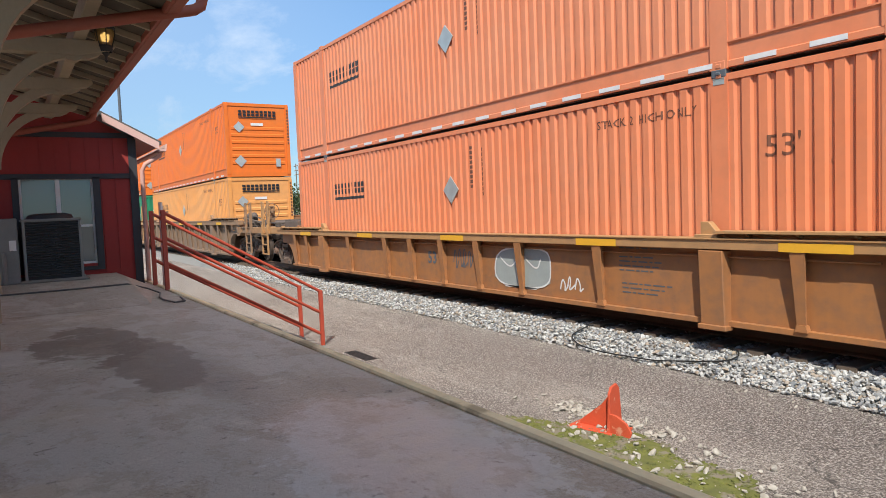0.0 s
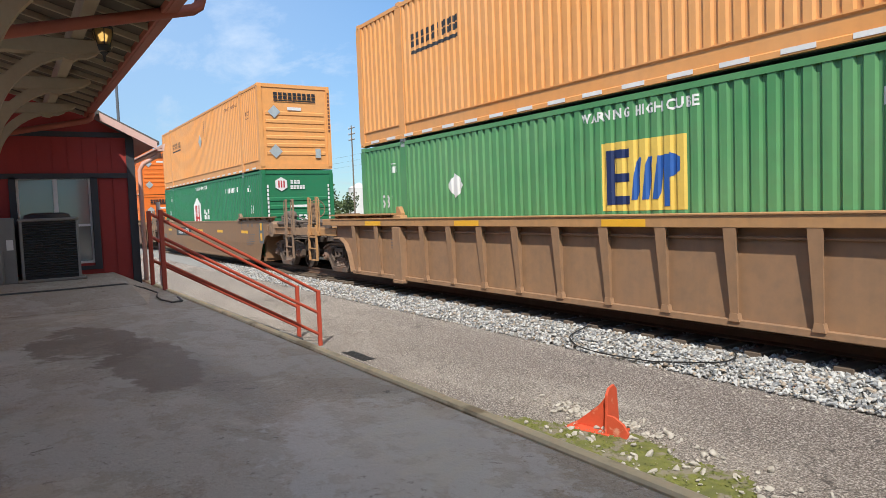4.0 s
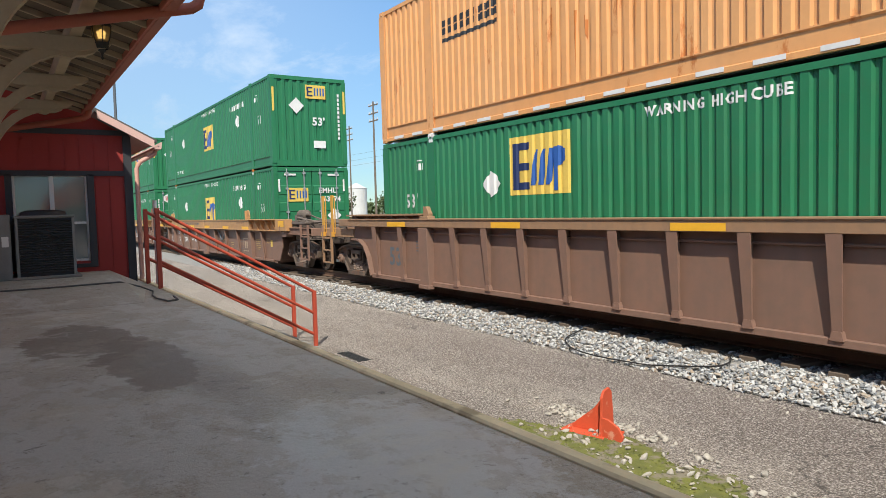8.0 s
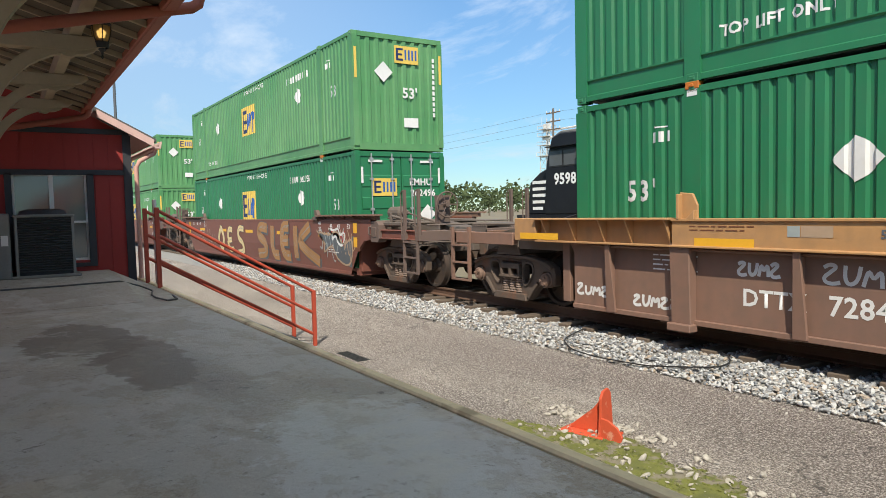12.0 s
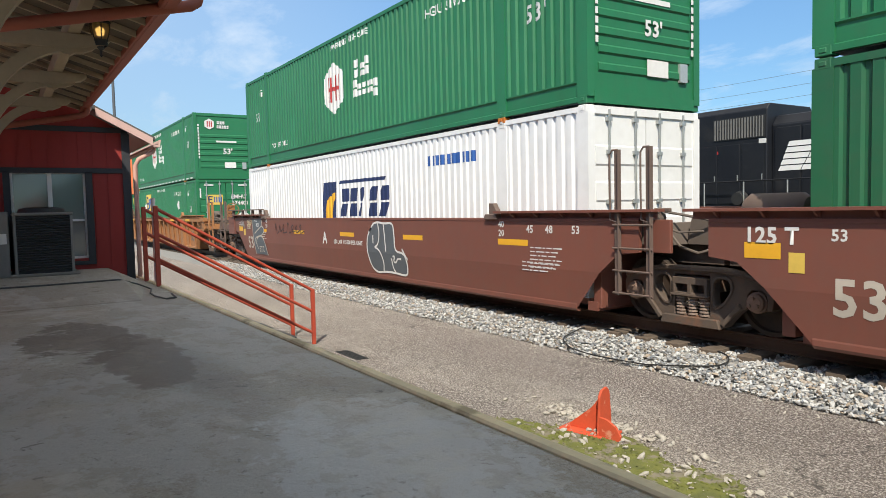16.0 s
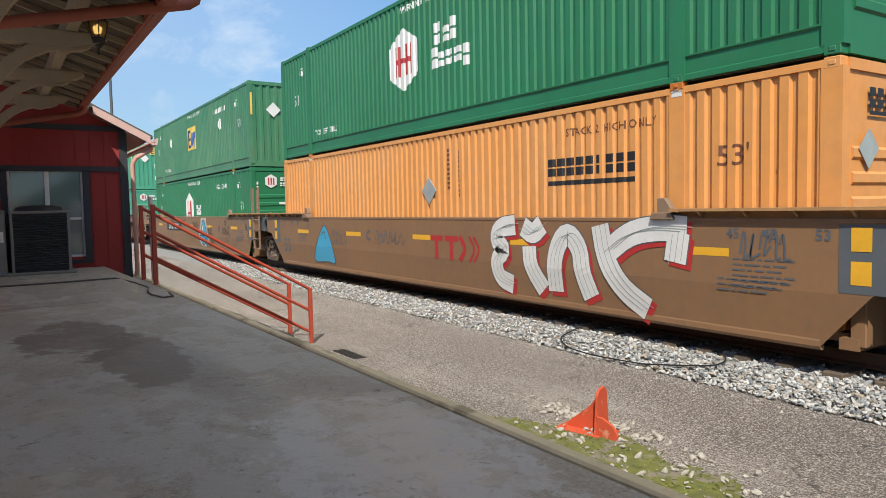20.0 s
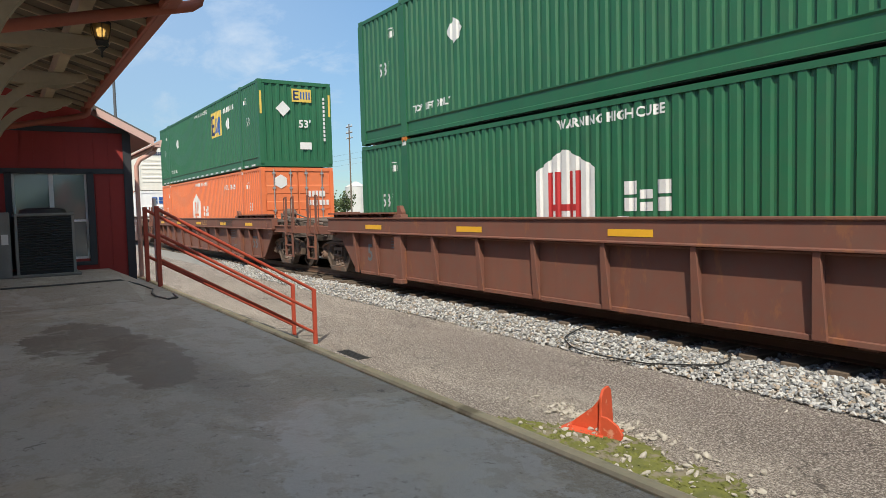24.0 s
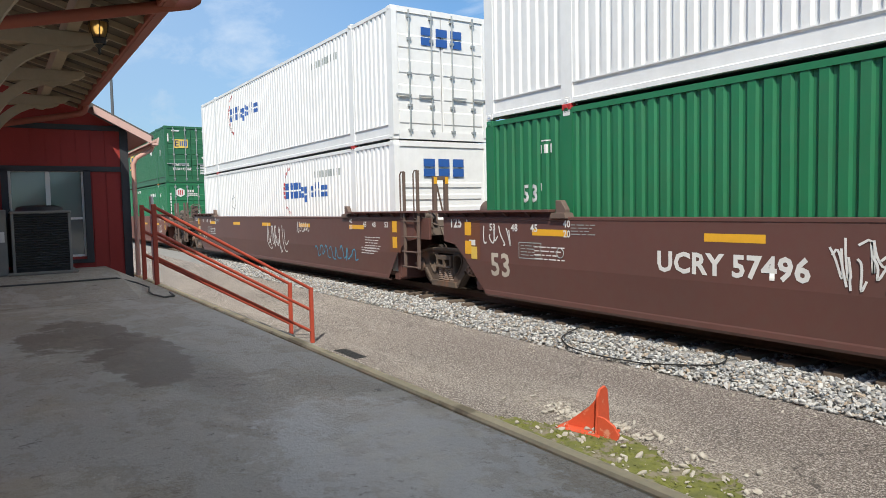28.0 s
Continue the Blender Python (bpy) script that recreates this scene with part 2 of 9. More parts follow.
def side_panel(g):
    n = len(g.v)
    for x, d in CORR:
        g.v += [(x, -WIDE + 0.012 + d, 0.34), (x, -WIDE + 0.012 + d, 2.81)]
    g.f += [(n + 2 * i, n + 2 * i + 2, n + 2 * i + 3, n + 2 * i + 1) for i in range(len(CORR) - 1)]


def end_ribs(g):
    """Front wall with pressed horizontal ribs."""
    g.box(HALF - 0.07, HALF - 0.03, -1.16, 1.16, 0.18, 2.78)


def wall_rib(g):
    g.prism([(HALF - 0.031, -0.075), (HALF - 0.004, -0.045), (HALF - 0.004, 0.045), (HALF - 0.031, 0.075)], "y", -1.05, 1.05)


def end_upright(g):
    """Front wall with upright corrugation."""
    n, pts = len(g.v), []
    for i in range(9):
        s = -1.16 + i * 2.32 / 9
        pts += [(s, 0.0), (s + 0.09, 0.0), (s + 0.12, 0.04), (s + 0.22, 0.04)]
    pts.append((1.16, 0.0))
    for y, d in pts:
        g.v += [(HALF - 0.015 - d, y, 0.18), (HALF - 0.015 - d, y, 2.78)]
    g.f += [(n + 2 * i, n + 2 * i + 2, n + 2 * i + 3, n + 2 * i + 1) for i in range(len(pts) - 1)]


def door_leaf(g):
    g.box(HALF - 0.06, HALF - 0.03, 0.012, 1.17, 0.18, 2.78)
    for z in (0.5, 1.05, 1.6, 2.15):
        g.prism([(HALF - 0.031, z - 0.16), (HALF - 0.012, z - 0.13), (HALF - 0.012, z + 0.13), (HALF - 0.031, z + 0.16)], "y", 0.05, 1.12)


def lock_rod(g):
    g.tube((HALF + 0.012, 0, 0.1), (HALF + 0.012, 0, 2.84), 0.019, 8)
    for z in (0.2, 0.75, 1.45, 2.2, 2.7):
        g.box(HALF - 0.03, HALF + 0.03, -0.05, 0.05, z - 0.03, z + 0.03)
    g.box(HALF + 0.02, HALF + 0.05, -0.02, 0.36, 0.95, 0.99)


def casting(g):
    g.box(-0.09, 0.09, -0.08, 0.08, -0.06, 0.06)
    g.box(-0.04, 0.04, -0.088, -0.07, -0.028, 0.028)


def bottom_rail(g):
    g.prism([(-WIDE + 0.004, 0.03), (-WIDE + 0.004, 0.10), (-WIDE + 0.03, 0.115), (-WIDE + 0.03, 0.30), (-WIDE + 0.004, 0.325), (-WIDE + 0.004, 0.345), (-WIDE + 0.07, 0.36), (-WIDE + 0.07, 0.03)], "x", -7.98, 7.98)


def strip_cells(x0, x1):
    xs = sorted({x0, x1} | {x for x, _ in CORR if x0 < x < x1})
    return list(zip(xs, xs[1:]))


def paint_bar(g, x0, x1, z0, z1, off=0.004):
    """A painted bar that follows the corrugation of the near side."""
    for a, b in strip_cells(x0, x1):
        ya, yb = -WIDE + 0.012 - off + inset(a + 1e-5), -WIDE + 0.012 - off + inset(b - 1e-5)
        g.quad((a, ya, z0), (b, yb, z0), (b, yb, z1), (a, ya, z1))


def paint_shape(g, pts, off=0.005):
    """A painted convex outline (x, z) that follows the corrugation."""
    xs = [p[0] for p in pts]
    for a, b in strip_cells(min(xs), max(xs)):
        def cut(x):
            zs = []
            for (px, pz), (qx, qz) in zip(pts, pts[1:] + pts[:1]):
                if abs(px - qx) < 1e-6:
                    if abs(x - px) < 1e-6:
                        zs += [pz, qz]
                elif min(px, qx) - 1e-6 <= x <= max(px, qx) + 1e-6:
                    zs.append(pz + (qz - pz) * (x - px) / (qx - px))
            return min(zs), max(zs)
        (a0, a1), (b0, b1) = cut(a), cut(b)
        ya, yb = -WIDE + 0.012 - off + inset(a + 1e-5), -WIDE + 0.012 - off + inset(b - 1e-5)
        g.quad((a, ya, a0), (b, yb, b0), (b, yb, b1), (a, ya, a1))


def paint_words(key, words, size, x, z, bold=0.0):
    """Letters that follow the corrugation of the near side."""
    k = ("w", key)
    if k not in SHARED:
        bm = bmesh.new()
        bm.from_mesh(text_mesh("t_" + key, words, size, 1.08, bold))
        bmesh.ops.translate(bm, verts=bm.verts, vec=(x, 0, z))
        lo, hi = min(v.co.x for v in bm.verts), max(v.co.x for v in bm.verts)
        for c in (c for c, _ in CORR if lo < c < hi):
            bmesh.ops.bisect_plane(bm, geom=bm.verts[:] + bm.edges[:] + bm.faces[:], plane_co=(c, 0, 0), plane_no=(1, 0, 0))
        for v in bm.verts:
            v.co.y = -WIDE + 0.007 + inset(v.co.x)
        me = bpy.data.meshes.new("lettering")
        bm.to_mesh(me)
        bm.free()
        SHARED[k] = me
    return SHARED[k]


def bars(g, x, z, w, h, counts, gap=0.35):
    """A word as upright plain bars."""
    n = counts
    p = w / (n + (n - 1) * gap)
    for i in range(n):
        a = x - w / 2 + i * p * (1 + gap)
        paint_bar(g, a, a + p, z - h / 2, z + h / 2)


def blocks(g, x, z, w, shapes, h, gap=0.3, stroke=0.3):
    """A word mark as a row of slit blocks; shapes: (share of the height below, above the line, 0 for a narrow one) of each."""
    n = len(shapes)
    p = w / (n + (n - 1) * gap)
    for i, (lo, hi, solid_) in enumerate(shapes):
        a, z0, z1 = x - w / 2 + i * p * (1 + gap), z + lo * h, z + hi * h
        d = p * (0.32 if not solid_ else 0.0)
        mid, v = (z0 + z1) / 2, h * stroke * 0.16
        paint_bar(g, a + d, a + p - d, z0, mid - v)
        paint_bar(g, a + d, a + p - d, mid + v, z1)


def end_blocks(g, y, z, w, n, h, gap=0.3):
    """The same on the end wall."""
    p = w / (n + (n - 1) * gap)
    for i in range(n):
        a = y - w / 2 + i * p * (1 + gap)
        end_bar(g, a, a + p, z - h / 2, z - h * 0.06)
        end_bar(g, a, a + p, z + h * 0.06, z + h / 2)


def end_words(c, words, size, y, z, colour, bold=0.006):
    """Letters on the end wall, read from the front."""
    part("end_lettering", text_mesh("e" + words + str(size), words, size, 1.05, bold), ink(colour), c, "painted end lettering", at=pose(HALF + 0.008, y, z, 0, 0, 90))


CAP = (-0.5, 0.5, 2)
SOLO = (-0.5, 0.5, 0)
LOW = (-0.5, 0.2, 2)
TAIL = (-0.8, 0.2, 2)
BARRED = (-0.5, 0.5, 1)


def end_bar(g, y0, y1, z0, z1, off=0.0):
    x = HALF + 0.006 + off
    g.quad((x, y0, z0), (x, y1, z0), (x, y1, z1), (x, y0, z1))


def diamond(g, x, z, r):
    paint_shape(g, [(x - r, z), (x, z - r), (x + r, z), (x, z + r)], 0.012)


def end_diamond(g, y, z, r):
    x = HALF + 0.008
    g.quad((x, y - r, z), (x, y, z - r), (x, y + r, z), (x, y, z + r))


INK = {}


def ink(name):
    table = {"black": (0.018, 0.018, 0.02), "white": (0.72, 0.72, 0.70), "yellow": (0.72, 0.50, 0.10), "gold": (0.80, 0.42, 0.03), "blue": (0.02, 0.10, 0.36), "red": (0.45, 0.03, 0.03), "brown": (0.16, 0.06, 0.03),
             "grey": (0.33, 0.37, 0.36), "navy": (0.01, 0.025, 0.10), "cream": (0.80, 0.62, 0.30), "aqua": (0.05, 0.36, 0.58), "pink": (0.62, 0.35, 0.32), "slate": (0.10, 0.115, 0.13), "mint": (0.30, 0.50, 0.42), "sand_white": (0.52, 0.47, 0.40), "yellow_old": (0.46, 0.30, 0.09), "sand": (0.42, 0.30, 0.20), "amber": (0.40, 0.20, 0.07), "rust": (0.50, 0.15, 0.02)}
    if name not in INK:
        INK[name] = surface("paint_" + name, table[name], rough=0.55, scale=1.5, fine=18.0, amount=0.55, relief=0.05)
    return INK[name]


STEEL = surface("galvanised_rod", (0.45, 0.47, 0.46), rough=0.45, metal=0.6, scale=4)
SILVER = surface("placard_metal", (0.55, 0.58, 0.56), rough=0.4, metal=0.5, scale=6)


def key_of(*a):
    return "_".join(str(x) for x in a)


def draw(name, key, make, material, parent, label=""):
    return part(name, shared(key, make), material, parent, label)


def schneider(box, pos):
    """Black word bars with an underline, at the rear third or towards the front, plus placards and small brown words."""
    x = {"rear": -4.75, "front": 4.5}[pos]
    draw("logo", "lg_sch_" + pos, lambda g: (blocks(g, x, 1.99, 1.80, [CAP, CAP, BARRED, BARRED, CAP, SOLO, CAP, CAP, BARRED], 0.27, 0.22, 0.32), paint_bar(g, x - 0.9, x + 0.9, 1.71, 1.78)), ink("black"), box, "black word mark drawn as bars")
    draw("placard", "pl_sch", lambda g: g.prism([(0.05 - 0.27, 1.74), (0.05, 1.47), (0.05 + 0.27, 1.74), (0.05, 2.01)], "y", -WIDE - 0.004, -WIDE + 0.010), SILVER, box, "grey metal diamond placard")
    part("lettering", paint_words("stack2", "STACK 2 HIGH ONLY", 0.17, 4.9, 2.5), ink("brown"), box, "small brown lettering")
    part("lettering", paint_words("53b", "53'", 0.36, 6.9, 1.95), ink("brown"), box, "brown length mark")
    draw("lettering", "serial_brown", lambda g: [paint_bar(g, 0.72, 0.80, 1.75 + 0.09 * i, 1.81 + 0.09 * i) for i in range(9)] + [paint_bar(g, 1.05, 1.13, 1.6 + 0.09 * i, 1.66 + 0.09 * i) for i in range(10)], ink("brown"), box, "brown serial bars")


SERIAL = [""]


def serial_words(box, x, colour):
    """Readable serial, or plain bars where it cannot be read."""
    if SERIAL[0]:
        part("lettering", paint_words("ser" + SERIAL[0], SERIAL[0], 0.25, x, 2.36, 0.006), ink(colour), box, "painted serial number")
    else:
        draw("lettering", key_of("serial", x), lambda g: (bars(g, x - 0.5, 2.36, 0.62, 0.18, 4, 0.9), bars(g, x + 0.42, 2.36, 0.92, 0.18, 6, 0.9)), ink(colour), box, "serial drawn as bars")


def side_marks(box):
    """White serials, length marks and small words common to the domestic boxes."""
    for x in (7.0, -6.95):
        part("lettering", paint_words("53w" + str(x), "53'", 0.40, x, 1.58, 0.01), ink("white"), box, "white length mark")
    serial_words(box, 4.4, "white")
    for x in (6.65, -6.6):
        draw("lettering", key_of("wtp", x), lambda g: (bars(g, x, 2.3, 0.3, 0.14, 3, 0.8), paint_bar(g, x - 0.12, x + 0.12, 2.42, 2.44)), ink("white"), box)
    part("lettering", paint_words("toplift", "TOP LIFT ONLY", 0.19, -5.0, 0.55, 0.006), ink("white"), box, "small white lifting words")


def emp(box, panel, x, zc):
    """Panel with a black bar letter and blue strokes."""
    draw("logo_panel", key_of("emp", x, zc), lambda g: paint_bar(g, x - 0.74, x + 0.74, zc - 0.49, zc + 0.49), ink(panel), box, "square logo panel")
    def black(g):
        paint_bar(g, x - 0.63, x - 0.50, zc - 0.40, zc + 0.38, 0.009)
        for z in (-0.40, -0.08, 0.26):
            paint_bar(g, x - 0.50, x - 0.20, zc + z, zc + z + 0.12, 0.009)
    def blue(g):
        for a in (-0.17, 0.02, 0.20):
            paint_shape(g, [(x + a, zc - 0.34), (x + a + 0.11, zc - 0.34), (x + a + 0.19, zc + 0.24), (x + a + 0.08, zc + 0.24)], 0.009)
        paint_bar(g, x + 0.38, x + 0.49, zc - 0.44, zc + 0.25, 0.009)
        paint_shape(g, [(x + 0.49, zc - 0.06), (x + 0.66, zc + 0.02), (x + 0.66, zc + 0.2), (x + 0.49, zc + 0.27)], 0.009)
    draw("logo", key_of("empk", x, zc), black, ink("navy"), box)
    draw("logo", key_of("empb", x, zc), blue, ink("blue"), box)
    for px in (4.5, -4.1):
        draw("placard", key_of("pl_emp", px), lambda g: diamond(g, px, 1.83, 0.27), ink("white"), box, "white diamond placard")
    part("lettering", paint_words("warn0.4", "WARNING HIGH CUBE", 0.19, 0.4, 2.64, 0.006), ink("white"), box, "small white warning words")
    side_marks(box)


def hub(box, x, hued="red", low=True):
    """White badge with coloured uprights and word bars beside it."""
    if low:
        pts = [(x - 0.66, 0.75), (x + 0.66, 0.75), (x + 0.66, 1.95), (x, 2.28), (x - 0.66, 1.95)]
    else:
        pts = [(x - 0.60, 1.28), (x, 0.95), (x + 0.60, 1.28), (x + 0.60, 1.95), (x, 2.28), (x - 0.60, 1.95)]
    draw("logo_badge", key_of("hub", x, low), lambda g: paint_shape(g, pts), ink("white"), box, "white badge")
    def uprights(g):
        lo = 0.8 if low else 1.28
        for a in (-0.36, -0.20, 0.10, 0.26):
            paint_bar(g, x + a, x + a + 0.10, lo, 1.92, 0.009)
        paint_bar(g, x - 0.36, x + 0.36, (lo + 1.92) / 2 - 0.05, (lo + 1.92) / 2 + 0.05, 0.010)
    draw("logo", key_of("hubr", x, low), uprights, ink("red") if hued == "red" else hued, box)
    draw("logo", key_of("hubw", x, low), lambda g: (blocks(g, x + 1.62, 1.50 if low else 1.88, 0.78, [BARRED, LOW, CAP], 0.42, 0.25, 0.34), blocks(g, x + 1.75, 1.02 if low else 1.42, 1.32, [CAP, LOW, LOW, LOW, TAIL], 0.40, 0.22, 0.34)), ink("white"), box, "white word bars")
    part("lettering", paint_words("warnh" + str(x), "WARNING HIGH CUBE", 0.19, x + 0.9, 2.64, 0.006), ink("white"), box, "small white warning words")
    side_marks(box)


def stg(box, x, full=True):
    """Blue word bars with a red broken ring round the first."""
    def ring(g):
        for i in range(15):
            a, b = 1.75 + i * 0.2, 1.75 + i * 0.2 + 0.15
            n = len(g.v)
            for r, t in ((0.62, a), (0.62, b), (0.55, b), (0.55, a)):
                px = x - 1.02 + r * 0.95 * math.cos(t)
                g.v.append((px, -WIDE + 0.002 + inset(px), 1.97 + r * 1.15 * math.sin(t)))
            g.f.append((n, n + 1, n + 2, n + 3))
    if full:
        draw("logo", key_of("stgr", x), ring, ink("red"), box, "red broken ring")
        draw("logo", key_of("stgb", x), lambda g: blocks(g, x - 0.98, 1.97, 0.95, [CAP, SOLO, CAP], 0.46, 0.2, 0.34), ink("blue"), box, "blue word mark drawn as bars")
    def word(g):
        blocks(g, x + 0.62, 1.97, 2.1, [SOLO, LOW, TAIL, (-0.5, 0.4, 0), LOW, (-0.5, 0.4, 0), (-0.5, 0.4, 0), LOW, LOW], 0.44, 0.2, 0.36)
    draw("logo", key_of("stgw", x, full), word, ink("blue" if full else "navy"), box, "blue word bars")
    serial_words(box, 4.4, "grey")
    draw("placard_frame", "pl_stg", lambda g: [paint_shape(g, [(-4.1 + a, 1.7 + b), (-4.1 + c, 1.7 + d), (-4.1 + c * 0.88, 1.7 + d * 0.88), (-4.1 + a * 0.88, 1.7 + b * 0.88)]) for a, b, c, d in ((-0.3, 0.02, 0, 0.3), (0, 0.3, 0.3, 0.02), (-0.3, -0.02, 0, -0.3), (0, -0.3, 0.3, -0.02))], ink("grey"), box)


def swift(box, x):
    draw("logo", key_of("swk", x), lambda g: paint_shape(g, [(x - 1.95, 1.05), (x - 1.1, 1.05), (x - 1.0, 2.15), (x - 1.9, 2.15)]), ink("navy"), box, "dark shield")
    draw("logo", key_of("swy", x), lambda g: paint_shape(g, [(x - 1.85, 1.1), (x - 1.35, 1.1), (x - 1.1, 1.9), (x - 1.6, 1.7)], 0.01), ink("gold"), box)
    def word(g):
        for i in range(5):
            a = x - 0.8 + i * 0.53
            w_ = 0.16 if i == 2 else 0.40
            paint_shape(g, [(a, 1.25), (a + w_, 1.25), (a + w_ + 0.06, 1.57), (a + 0.06, 1.57)])
            paint_shape(g, [(a + 0.07, 1.62), (a + w_ + 0.07, 1.62), (a + w_ + 0.13, 1.95), (a + 0.13, 1.95)])
        paint_shape(g, [(x - 0.85, 2.08), (x + 1.7, 2.08), (x + 1.72, 2.16), (x - 0.83, 2.16)])
    draw("logo", key_of("sww", x), word, ink("navy"), box, "slanted navy word bars")
    draw("lettering", "serial_blue", lambda g: (bars(g, 3.9, 2.36, 0.62, 0.2, 4), bars(g, 4.8, 2.36, 0.92, 0.2, 6)), ink("blue"), box)


ON_TOP = [""]


def container(paint, end, brand, label, light_strip=False, group="stacked containers"):
    """53 foot container; origin at the middle of its floor, front towards +x."""
    c = thing("shipping_container", label, "container", group)
    for name, key, make in (("side_panel", "side_near", side_panel),):
        part(name, shared(key, make), paint, c)
        part(name, shared(key, make), paint, c, at=pose(0, 0, 0, 0, 0, 180))
    rail = shared("bottom_rail", bottom_rail)
    top = shared("top_rail", lambda g: g.box(-7.98, 7.98, -WIDE + 0.002, -WIDE + 0.06, 2.8, 2.88))
    for turn in (0, 180):
        m = pose(0, 0, 0, 0, 0, turn)
        part("bottom_rail", rail, paint, c, at=m)
        part("top_rail", top, paint, c, at=m)
        for x in (-HALF + 0.115, HALF - 0.115):
            part("corner_post", shared("corner_post", lambda g: g.box(-0.115, 0.115, -WIDE, -WIDE + 0.14, 0.1, 2.8)), paint, c, at=m @ pose(x, 0, 0))
            for z in (0.06, 2.84):
                part("corner_casting", shared("casting", casting, 0.008), paint, c, at=m @ pose(x, -WIDE + 0.078, z))
        for x in (-6.096, 6.096):
            part("lifting_post", shared("lifting_post", lambda g: g.box(-0.12, 0.12, -WIDE - 0.001, -WIDE + 0.06, 0.02, 2.86)), paint, c, at=m @ pose(x, 0, 0))
            for z in (0.06, 2.86):
                part("corner_casting", shared("casting", casting, 0.008), paint, c, at=m @ pose(x, -WIDE + 0.074, z))
    part("roof", shared("roof", lambda g: [g.box(-7.99, 7.99, -1.24, 1.24, 2.82, 2.86)]), paint, c)
    part("underframe", shared("under", lambda g: g.box(-7.99, 7.99, -1.23, 1.23, 0.02, 0.16)), ink("slate"), c)
    part("end_sill", shared("sill", lambda g: g.box(HALF - 0.1, HALF - 0.002, -1.15, 1.15, 0.01, 0.19)), paint, c)
    part("end_header", shared("header", lambda g: g.box(HALF - 0.1, HALF - 0.002, -1.15, 1.15, 2.77, 2.89)), paint, c)
    part("rear_wall", shared("rear", end_upright), paint, c, at=pose(0, 0, 0, 0, 0, 180))
    if end == "ribs":
        wall = part("front_wall", shared("end_ribs", end_ribs), paint, c)
        for i in range(6):
            part("wall_rib", shared("wall_rib", wall_rib), paint, wall, at=(0, 0, 0.55 + i * 0.27))
    elif end == "upright":
        part("front_wall", shared("end_up", end_upright), paint, c)
    else:
        leaf = shared("door_leaf", door_leaf)
        for turn in (0, 1):
            m = Matrix.Diagonal((1, -1, 1, 1)) if turn else Matrix()
            d = part("door", leaf, paint, c, at=m)
            for y in (0.28, 0.86):
                part("lock_rod", shared("lock_rod", lock_rod), STEEL if end == "doors" else paint, d, at=pose(0, y, 0))
    if light_strip:
        draw("reflector_strip", "strip", lambda g: [g.box(-7.6 + i * 0.78, -7.2 + i * 0.78, -WIDE - 0.004, -WIDE, 0.05, 0.11) for i in range(20)], ink("white"), c, "row of white reflectors")
    if ON_TOP[0]:
        for x in (-6.096, 6.096):
            part("box_connector", shared("connector", lambda g: (g.box(-0.10, 0.10, -WIDE - 0.012, -WIDE + 0.1, -0.075, 0.02), g.box(-0.03, 0.03, -WIDE - 0.03, -WIDE, -0.05, -0.01)), 0.008), ink(ON_TOP[0]), c, "lock between the stacked boxes", at=(x, 0, 0))
            part("lock_plate", shared("lock_plate", lambda g: g.box(-0.075, 0.075, -WIDE - 0.006, -WIDE, -0.16, -0.075)), ink("white" if ON_TOP[0] != "slate" else "grey"), c, at=(x, 0, 0))
    END[0] = end
    if brand:
        brand(c)
    return c


# ---- well cars ----


def rounded(pts, turns=2):
    """Closed outline with its corners cut round."""
    for _ in range(turns):
        out = []
        for p, q in zip(pts, pts[1:] + pts[:1]):
            out += [(p[0] * 0.78 + q[0] * 0.22, p[1] * 0.78 + q[1] * 0.22), (p[0] * 0.22 + q[0] * 0.78, p[1] * 0.22 + q[1] * 0.78)]
        pts = out
    return pts


def sideframe(g):
    """Cast truck side, outer face towards -y: one plate with two round-cornered windows and a spring opening, thickened along its edges."""
    half_out = [(0.0, 0.845), (0.44, 0.845), (0.70, 0.81), (0.94, 0.76), (1.10, 0.68), (1.14, 0.56), (1.12, 0.38), (1.05, 0.36), (1.04, 0.55), (0.99, 0.60), (0.85, 0.60), (0.80, 0.54), (0.79, 0.36), (0.72, 0.34), (0.64, 0.27), (0.50, 0.11), (0.42, 0.075), (0.0, 0.07)]
    outer = half_out + [(-x, z) for x, z in reversed(half_out[1:-1])]
    window = rounded([(0.33, 0.37), (0.33, 0.71), (0.55, 0.71), (0.59, 0.56), (0.42, 0.35)], 2)
    hole = [(-0.27, 0.21), (0.27, 0.21), (0.27, 0.735), (-0.27, 0.735)]
    mirrored = [(-x, z) for x, z in window]
    g.plate(outer, [window, mirrored, hole], -1.13, -0.99)
    grown = rounded([(0.30, 0.33), (0.30, 0.75), (0.59, 0.75), (0.63, 0.56), (0.44, 0.31)], 2)
    # raised lips along the top, the bottom and round the windows
    for s in (1, -1):
        g.plate([(s * x, z) for x, z in grown], [[(s * x, z) for x, z in window]], -1.155, -1.13)
        g.prism([(s * 0.0, 0.845), (s * 0.44, 0.845), (s * 0.70, 0.81), (s * 0.94, 0.76), (s * 1.10, 0.68), (s * 1.06, 0.64), (s * 0.92, 0.71), (s * 0.68, 0.765), (s * 0.44, 0.79), (s * 0.0, 0.79)], "y", -1.18, -1.13)
        g.prism([(s * 0.74, 0.37), (s * 0.64, 0.27), (s * 0.50, 0.11), (s * 0.45, 0.15), (s * 0.58, 0.30), (s * 0.70, 0.43)], "y", -1.18, -1.13)
    g.prism([(-0.46, 0.07), (0.46, 0.07), (0.42, 0.19), (-0.42, 0.19)], "y", -1.20, -1.13)


